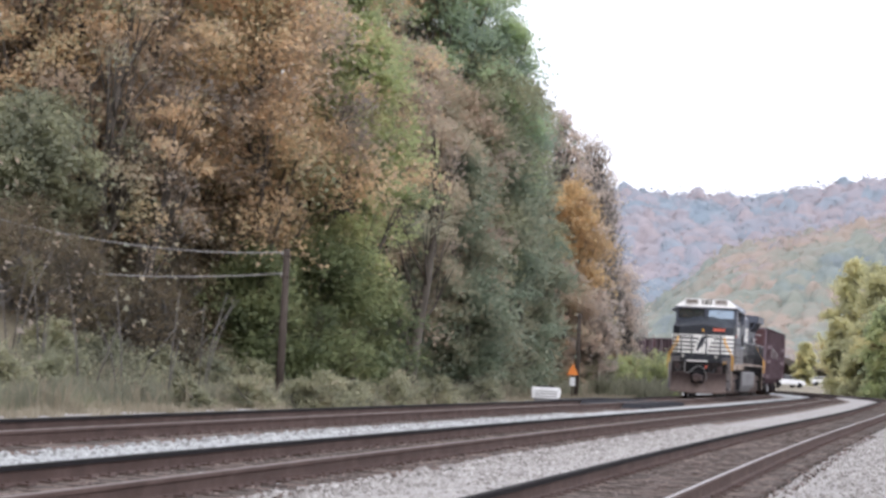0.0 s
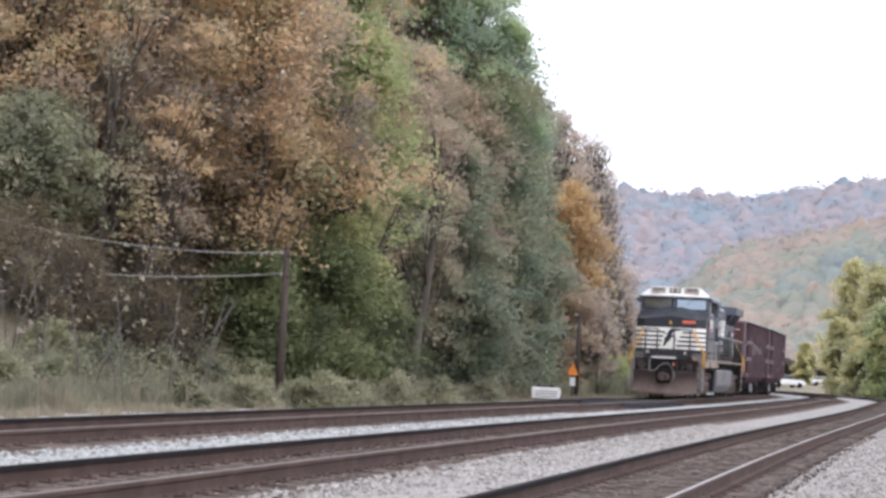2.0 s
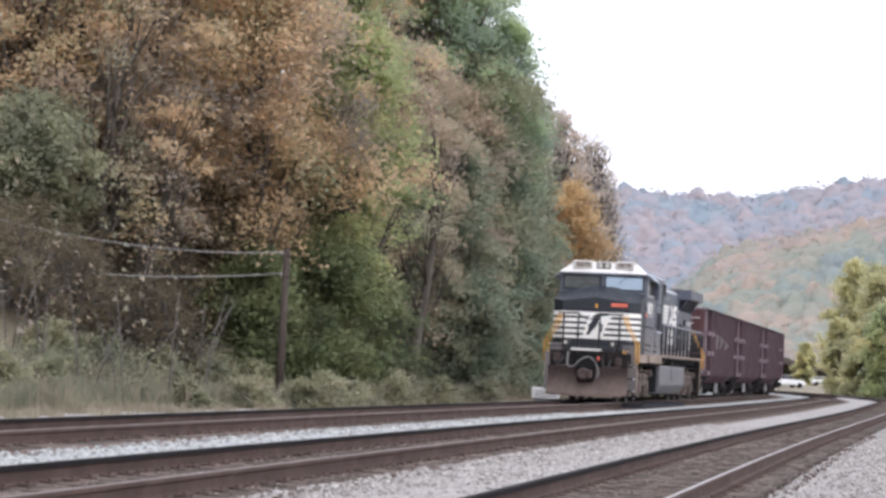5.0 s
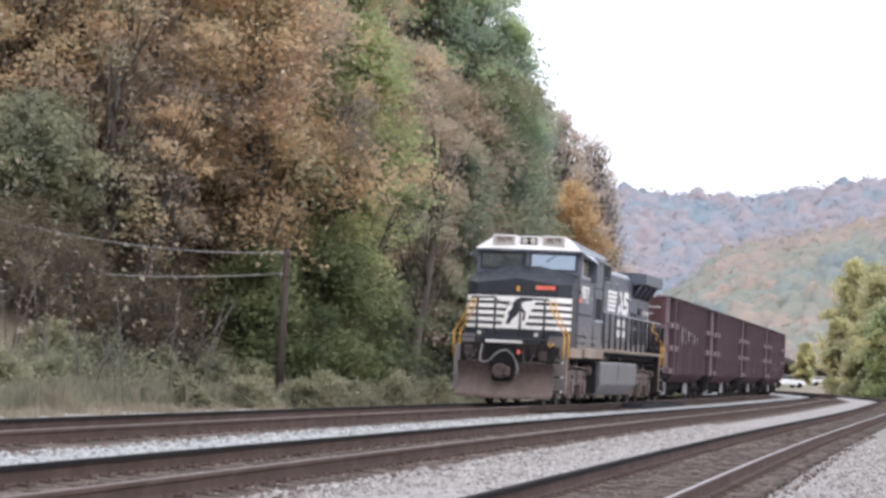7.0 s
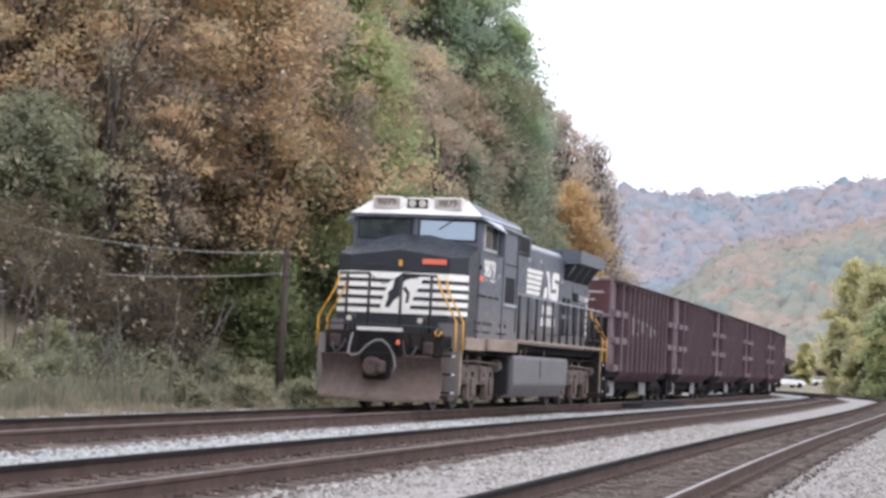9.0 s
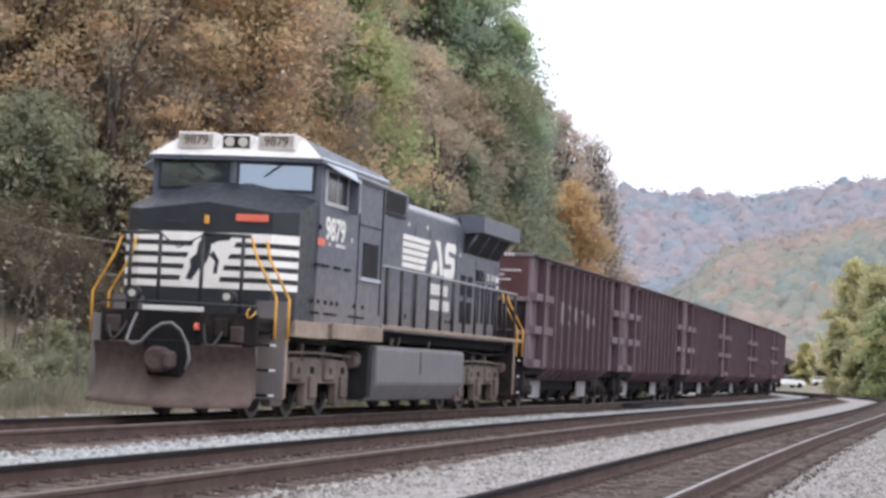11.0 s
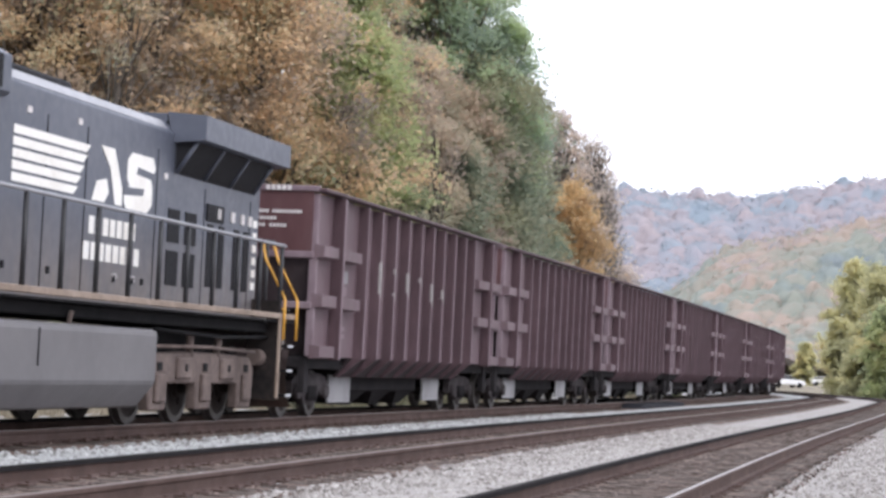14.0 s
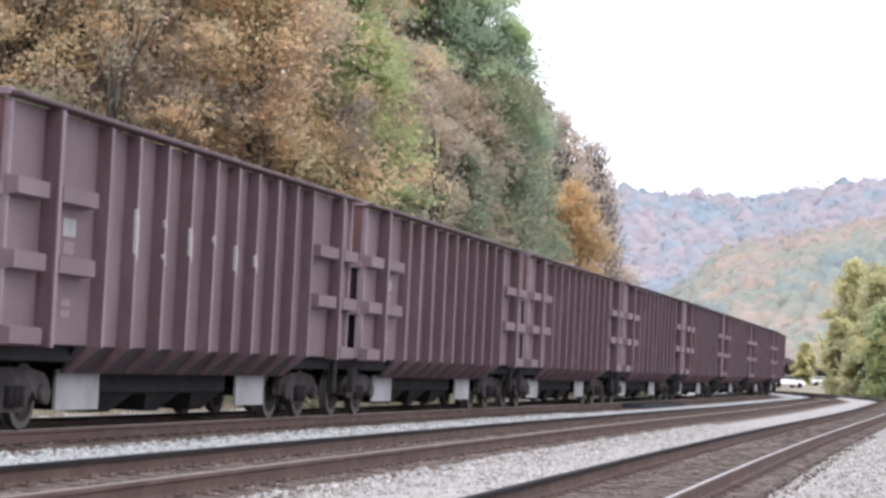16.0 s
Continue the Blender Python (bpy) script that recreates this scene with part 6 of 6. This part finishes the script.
        for z, reach, k in ((1.17, 0.24, 0.7), (0.98, 0.12, 0.75), (0.75, 0.07, 0.82), (0.5, 0.13, 0.9), (0.32, 0.26, 0.96), (0.17, 0.42, 1.0)):
            w = 0.97 + 0.03 * k
            rows.append([(x + d * (reach + s * k), -y * w, z + 0.05 * (y / 1.36) ** 2 * (z < 0.3)) for y, s in reversed(low)] + [(x + d * (reach + s * k), y * w, z + 0.05 * (y / 1.36) ** 2 * (z < 0.3)) for y, s in low[1:]])
        back = [[(a - d * 0.05, b, c_) for a, b, c_ in row] for row in reversed(rows)]
        for face in loft(bm, rows + back + [rows[0]], closed=False):
            face.smooth = True
        part("snow_plow", bm, M_PLOW, loco, "rust-brown dusty snow plow")
        # dark block proud of the plow, for the shaded pocket round the coupler
        bm = bmesh.new()
        prism(bm, [(-0.28, 0.66), (0.28, 0.66), (0.36, 1.24), (-0.36, 1.24)], *sp(0.1, 0.6), "x", 0.03)
        part("pocket_shade_block", bm, M_DARK, loco)
        # dark plate in place of the shaded recess under the drop step
        bm = bmesh.new()
        box(bm, *sp(0.02, 0.06), -0.55, 0.3, 1.22, 1.68, 0.01)
        part("recess_shade_plate", bm, M_DARK, loco)
        for y0, y1, z0, z1, m in ((0.62, 0.86, 1.3, 1.62, M_GRIME), (0.9, 1.12, 1.22, 1.5, M_PLOW), (-1.2, -0.95, 1.3, 1.6, M_PLOW), (-0.9, -0.66, 1.2, 1.44, M_GRIME)):
            bm = bmesh.new()
            box(bm, *sp(0.02, 0.14), y0, y1, z0, z1, 0.03)
            part("bracket", bm, m, loco)
        bm = bmesh.new()
        tube(bm, [(x + d * (0.1 + 0.12 * math.sin(k * 0.63)), 1.24 + 0.07 * math.cos(k * 0.63), 1.74 - 0.1 * math.sin(k * 0.63)) for k in range(10)], 0.012, 6)
        part("cable_loop", bm, M_ORANGE_RAIL, loco, "orange looped cable")
        bm = bmesh.new()
        tube(bm, [(x - d * 0.2, 0, 0.92), (x + d * 0.66, 0, 0.92), (x + d * 0.7, 0, 0.92), (x + d * 0.93, -0.02, 0.92), (x + d * 1.0, -0.02, 0.92)], [0.13, 0.14, 0.2, 0.21, 0.15], 14)
        box(bm, *sp(0.72, 1.04), 0.1, 0.27, 0.78, 1.06, 0.05)
        part("coupler", bm, M_PLOW, loco, "round-headed rusty coupler")
        bm = bmesh.new()
        f_ = x + d * 0.72
        tube(bm, [(x + d * 0.1, -0.68, 1.64), (x + d * 0.4, -0.66, 1.4), (f_, -0.6, 1.2), (f_, -0.5, 1.14), (f_, -0.36, 1.18), (f_, -0.2, 1.36), (f_, -0.02, 1.48), (f_, 0.14, 1.5), (f_, 0.3, 1.38), (f_, 0.42, 1.16), (f_, 0.46, 0.95), (f_, 0.4, 0.78)], 0.024, 8)
        part("air_hose", bm, M_HOSE, loco, "grey hose looped over the coupler")
        for y0, y1, sag in ((0.45, 0.8, 0.36), (-1.15, -0.85, 0.28)):
            bm = bmesh.new()
            pts = [(x + d * (0.08 + 0.2 * math.sin(math.pi * k / 10)), y0 + (y1 - y0) * k / 10, 1.5 - sag * math.sin(math.pi * k / 10) ** 0.8) for k in range(11)]
            tube(bm, pts, 0.024, 8)
            part("air_hose", bm, M_RAILING, loco)
        bm = bmesh.new()
        box(bm, *sp(0.06, 0.16), -1.1, -0.6, 1.16, 1.2)
        box(bm, *sp(0.06, 0.16), 0.45, 1.1, 1.16, 1.2)
        part("plow_brace", bm, M_LOCO_TRUCK, loco)
        bm = bmesh.new()
        box(bm, *sp(0.05, 0.16), 0.3, 0.38, 1.4, 1.52, 0.02)
        part("cock", bm, M_RED, loco)
        # posts of the end railing
        for y in (-0.92, -0.42, 0.3, 0.98):
            bm = bmesh.new()
            tube(bm, [(x - d * 0.1, y, 1.66), (x - d * 0.1, y, 2.96)], 0.034, 8)
            part("railing_post", bm, M_RAILING, loco)
        bm = bmesh.new()
        tube(bm, [(x - d * 0.1, -1.1, 2.94), (x - d * 0.1, -0.42, 2.96)], 0.034, 6)
        tube(bm, [(x - d * 0.1, 0.3, 2.96), (x - d * 0.1, 1.1, 2.94)], 0.034, 6)
        tube(bm, [(x - d * 0.1, -0.42, 2.94), (x + d * 0.05, -0.06, 2.72), (x - d * 0.1, 0.3, 2.94)], 0.014, 6)
        part("railing_chain", bm, M_RAILING, loco)
        for side in (-1, 1):
            if d > 0:
                bm = bmesh.new()
                disc(bm, (x - 0.02, side * 0.8, 1.96), (1, 0, 0), 0.12, 0.16, 18)
                box(bm, x - 0.12, x - 0.02, side * 0.8 - 0.05, side * 0.8 + 0.05, 1.66, 1.9)
                dl = part("ditch_light", bm, M_RAILING, loco)
                bm = bmesh.new()
                disc(bm, (x + 0.068, side * 0.8, 1.96), (1, 0, 0), 0.06, 0.02, 18)
                part("lens", bm, M_LENS, dl, "white lamp lens")
            # stepwell
            bm = bmesh.new()
            a, b = sorted((side * 0.98, side * 1.5))
            box(bm, *sp(-0.98, -0.93), a, b, 0.35, 1.95)
            # the rear well's dark inside is put into its colour
            paint = M_BLACK if d > 0 else M_GRIME
            well = part("stepwell", bm, paint, loco)
            bm = bmesh.new()
            box(bm, *sp(-0.12, -0.07), a, sorted((side * 0.98, side * 1.3))[1] if side > 0 else b, 0.35, 1.62)
            part("step_side", bm, paint, well)
            bm = bmesh.new()
            box(bm, *sp(-0.93, -0.12), side * 1.0 - 0.02, side * 1.0 + 0.02, 0.35, 1.62)
            part("step_back", bm, paint, well)
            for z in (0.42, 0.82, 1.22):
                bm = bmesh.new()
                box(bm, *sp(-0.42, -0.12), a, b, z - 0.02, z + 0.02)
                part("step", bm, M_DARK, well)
                bm = bmesh.new()
                box(bm, *sp(-0.42, -0.12), *sorted((side * 1.5, side * 1.52)), z - 0.015, z + 0.02)
                part("step_edge", bm, M_FRAME, well)
            bm = bmesh.new()
            box(bm, *sp(-1.0, -0.93), *sorted((side * 1.5, side * 1.535)), 0.38, 1.66)
            part("step_trim", bm, M_SILL, well, "pale edge strip of the stepwell")
            for k in (0, 1):
                xo = x - d * (0.16 + 0.72 * k)
                bm = bmesh.new()
                tube(bm, [(xo, side * (1.1 + 0.03 * k), 2.92), (xo, side * 1.2, 2.62), (xo, side * 1.5, 2.08), (xo, side * 1.56, 1.98), (xo, side * 1.56, 1.32)], 0.023, 8)
                part("grab_rail", bm, M_ORANGE_RAIL, loco, "orange-yellow grab rail")
    return loco


locomotive = build_locomotive()
hoppers = [hopper_car()]
for k in range(11):
    hoppers.append(copy_thing(hoppers[0], Matrix.Identity(4)))
# worn bare streaks along the ribs of the first car
for u, z0, z1 in ((3.98, 2.2, 2.92), (5.09, 2.62, 2.86), (5.09, 2.2, 2.4), (6.15, 2.3, 2.82), (7.20, 2.55, 2.78), (8.24, 2.2, 2.7), (9.24, 2.3, 2.62)):
    bm = bmesh.new()
    prism(bm, [(-u - 0.05, z0), (-u + 0.035, z0 + 0.1), (-u + 0.05, z1 - 0.06), (-u + 0.01, z1), (-u - 0.045, z1 - 0.16)], 1.59, 1.631)
    part("worn_streak", bm, M_BARE, hoppers[0], "bare pale scuff on a rib")


# ---- poles, wires, signs and what stands beside the line ----
def ground_at(x, y):
    return float(ground_height(np.array([x]), np.array([y]))[0])


def utility_pole(column, d, top_z, label):
    x, y = on_bearing(sight(column), d)
    z = ground_at(x, y) - 0.3
    pole = thing("utility_pole", label, "utility pole", "line poles")
    pole.location = (x, y, 0)
    bm = bmesh.new()
    tube(bm, [(0, 0, z), (0.02, 0, (z + top_z) / 2), (0.0, 0, top_z)], [0.15, 0.135, 0.115], 10)
    part("post", bm, M_POLE, pole)
    for zz in (top_z - 0.25, top_z - 0.95):
        bm = bmesh.new()
        box(bm, -0.16, 0.16, -0.07, 0.0 - 0.115, zz - 0.05, zz + 0.05)
        part("bracket", bm, M_POLE, pole)
        bm = bmesh.new()
        tube(bm, [(-0.14, -0.09, zz + 0.04), (-0.14, -0.09, zz + 0.16)], [0.035, 0.025], 8)
        part("insulator", bm, M_LAMP_GLASS, pole)
    return Vector((x, y, top_z))


p1 = utility_pole(497, 75, 4.57, "short weathered wooden line pole at the wood's edge")
p2 = utility_pole(-90, 66, 5.23, "weathered wooden line pole among the trees")
p3 = utility_pole(1021, 126, 4.25, "short dark wooden line pole near the bend")
for dz1, dz2, sag in ((-0.25, -0.5, 0.42), (-0.95, -2.0, 0.3)):
    bm = bmesh.new()
    a, b = p1 + Vector((-0.14, -0.09, dz1 + 0.12)), p2 + Vector((-0.14, -0.09, dz2 + 0.12))
    pts = [a.lerp(b, k / 14) - Vector((0, 0, sag * 4 * (k / 14) * (1 - k / 14))) for k in range(15)]
    tube(bm, pts, 0.018, 5)
    me = bpy.data.meshes.new("line_wire")
    bm.to_mesh(me)
    bm.free()
    me.materials.append(M_WIRE)
    tagged(new("line_wire", me), "slack grey line wire strung between wooden poles", "wire", "line wires")


def warning_sign():
    x, y = on_bearing(sight(1014), 118)
    z = ground_at(x, y) - 0.1
    sign = thing("warning_sign", "orange triangular trackside sign over a small white plate", "sign")
    sign.location = (x, y, z)
    bm = bmesh.new()
    tube(bm, [(0, 0, -0.2), (0, 0, 2.0)], 0.04, 8)
    part("post", bm, M_POLE, sign)
    bm = bmesh.new()
    prism(bm, [(-0.31, 1.42), (0.31, 1.42), (0.03, 2.0), (-0.03, 2.0)], -0.07, -0.045)
    part("triangle", bm, M_ORANGE, sign, "orange triangle plate")
    bm = bmesh.new()
    box(bm, -0.15, 0.15, -0.07, -0.045, 0.86, 1.3, 0.01)
    part("plate", bm, M_WHITE, sign, "small white plate")


warning_sign()


def relay_box():
    x, y = on_bearing(sight(968), 101)
    z = ground_at(x, y)
    case = thing("equipment_box", "low white metal box beside the track", "box")
    case.location = (x, y, z)
    bm = bmesh.new()
    prism(bm, [(-0.62, 0.22), (-0.66, 0.55), (-0.62, 0.72), (0.62, 0.72), (0.68, 0.55), (0.6, 0.22)], -0.35, 0.35, "y", 0.03)
    body = part("body", bm, M_WHITE, case)
    for k in range(3):
        bm = bmesh.new()
        box(bm, -0.5, 0.5, -0.358, -0.35, 0.3 + k * 0.11, 0.335 + k * 0.11)
        part("slat_gap", bm, M_TANK, body)
    bm = bmesh.new()
    box(bm, -0.36, 0.36, -0.3, 0.3, 0.725, 0.79, 0.01)
    part("lid", bm, M_DARK, case, "dark lid")
    bm = bmesh.new()
    box(bm, -0.5, 0.5, -0.3, 0.3, -0.1, 0.22)
    part("base", bm, M_TANK, case)


relay_box()


def parked_car(column, d, turn, paint, label):
    x, y = on_bearing(sight(column), d)
    z = ground_at(x, y)
    car = thing("parked_car", label, "car", "parked cars")
    car.matrix_world = pose(x, y, z, 0, 0, turn)
    bm = bmesh.new()
    prism(bm, [(-2.2, 0.35), (2.2, 0.35), (2.25, 0.65), (1.9, 0.9), (0.9, 0.98), (-1.9, 1.0), (-2.25, 0.8)], -0.88, 0.88, "y", 0.06)
    part("body", bm, paint, car)
    bm = bmesh.new()
    loft(bm, [[(-1.7, -0.8, 0.98), (1.0, -0.8, 0.98), (1.0, 0.8, 0.98), (-1.7, 0.8, 0.98)], [(-1.3, -0.65, 1.42), (0.3, -0.65, 1.42), (0.3, 0.65, 1.42), (-1.3, 0.65, 1.42)]])
    cabin = part("cabin", bm, M_WINDOW, car, "dark glazed cabin")
    bm = bmesh.new()
    box(bm, -1.32, 0.32, -0.66, 0.66, 1.42, 1.47, 0.02)
    part("roof", bm, paint, cabin)
    for wx in (-1.4, 1.4):
        for wy in (-0.82, 0.82):
            bm = bmesh.new()
            disc(bm, (wx, wy, 0.32), (0, 1, 0), 0.32, 0.2, 16)
            part("wheel", bm, M_DARK, car)


parked_car(1391, 268, 20, M_WHITE, "white car parked by the road beyond the bend")
parked_car(1458, 330, 10, M_WHITE, "white car parked under the trees")


# ---- ties: the stretch that the camera sees best, one by one ----
tie_kinds = [tie_mesh(k) for k in range(4)]
plates = plate_mesh()
plate_v = np.array([v.co[:] for v in plates.vertices])
plate_f = [tuple(p.vertices) for p in plates.polygons]
rt = random.Random(3)
for n, lat0 in TRACKS.items():
    spots, all_v, all_f = [], [], []
    for k in range(290):
        s = 38 - k * 0.53 + rt.uniform(-0.03, 0.03)
        x, y, z = (float(v) for v in on_line(s, lat0))
        h = float(np.interp(s, S_LINE, heading))
        m = Matrix.Translation((x, y, z - 0.18)) @ Matrix.Rotation(h + rt.uniform(-0.02, 0.02), 4, "Z")
        piece("tie", rt.choice(tie_kinds), tracks[n], m)
        r3 = np.array(m.to_3x3())
        all_f.append(np.array(plate_f) + len(plate_v) * k)
        all_v.append(plate_v @ r3.T + np.array(m.translation))
    ob = new("tie_plates", fast_mesh("tie_plates", np.concatenate(all_v), np.concatenate(all_f), M_RAIL))
    ob.parent = tracks[n]
    tagged(ob, kind="stuff")
    # the ties under and behind the camera, and far down the line
    corner = np.array([(a, b, c) for a in (-0.115, 0.115) for b in (-1.3, 1.3) for c in (-0.16, 0.0)])
    cube = np.array([(0, 1, 3, 2), (4, 6, 7, 5), (0, 4, 5, 1), (2, 3, 7, 6), (0, 2, 6, 4), (1, 5, 7, 3)])
    rest_v, rest_f = [], []
    for k, s in enumerate(list(np.arange(38.53, 59.5, 0.53)) + list(np.arange(-209, -116, 0.53))):
        x, y, z = (float(v) for v in on_line(s, lat0))
        m = Matrix.Translation((x, y, z - 0.18)) @ Matrix.Rotation(float(np.interp(s, S_LINE, heading)) + rt.uniform(-0.02, 0.02), 4, "Z")
        rest_v.append(corner @ np.array(m.to_3x3()).T + np.array(m.translation))
        rest_f.append(cube + 8 * k)
    ob = new("far_ties", fast_mesh("far_ties", np.concatenate(rest_v), np.concatenate(rest_f), M_TIE))
    ob.parent = tracks[n]
    tagged(ob, kind="stuff")


# ---- what moves: the train at about a walking cyclist's pace ----
def nose_at(t):
    return 6.7158 * (t - 9) - 0.0162 * (t - 9) ** 2


def on_rails(s, ahead, behind, lean=0.397):
    """The pose of a vehicle whose origin lies at s, with its two pivots so far behind it."""
    a, b = on_line(s - ahead), on_line(s - behind)
    d = a - b
    turn = math.degrees(math.atan2(d[1], d[0]))
    pitch = -math.degrees(math.atan2(d[2], math.hypot(d[0], d[1])))
    u = d / np.linalg.norm(d)
    o = a + u * ahead
    return pose(*[float(v) for v in o], 0, 0, turn) @ pose(0, 0, 0, lean, pitch, 0)


def motions():
    times = [0.5 * k for k in range(33)]
    walk(locomotive, [(t, on_rails(nose_at(t), 3.0, 19.5)) for t in times])
    for k, car in enumerate(hoppers):
        back = LOCO_TO_HOPPER + HOPPER_PITCH * k
        walk(car, [(t, on_rails(nose_at(t) - back, 1.55, 13.85)) for t in times])
    beats = [0.1 * k for k in range(161)]
    for vehicle in [locomotive] + hoppers[:5]:
        for axle in vehicle.children:
            if axle.name.startswith("wheelset"):
                x, y, r = axle.location
                walk(axle, [(t, pose(x, y, r, 0, math.degrees(nose_at(t) / r) % 360, 0)) for t in beats])


motions()
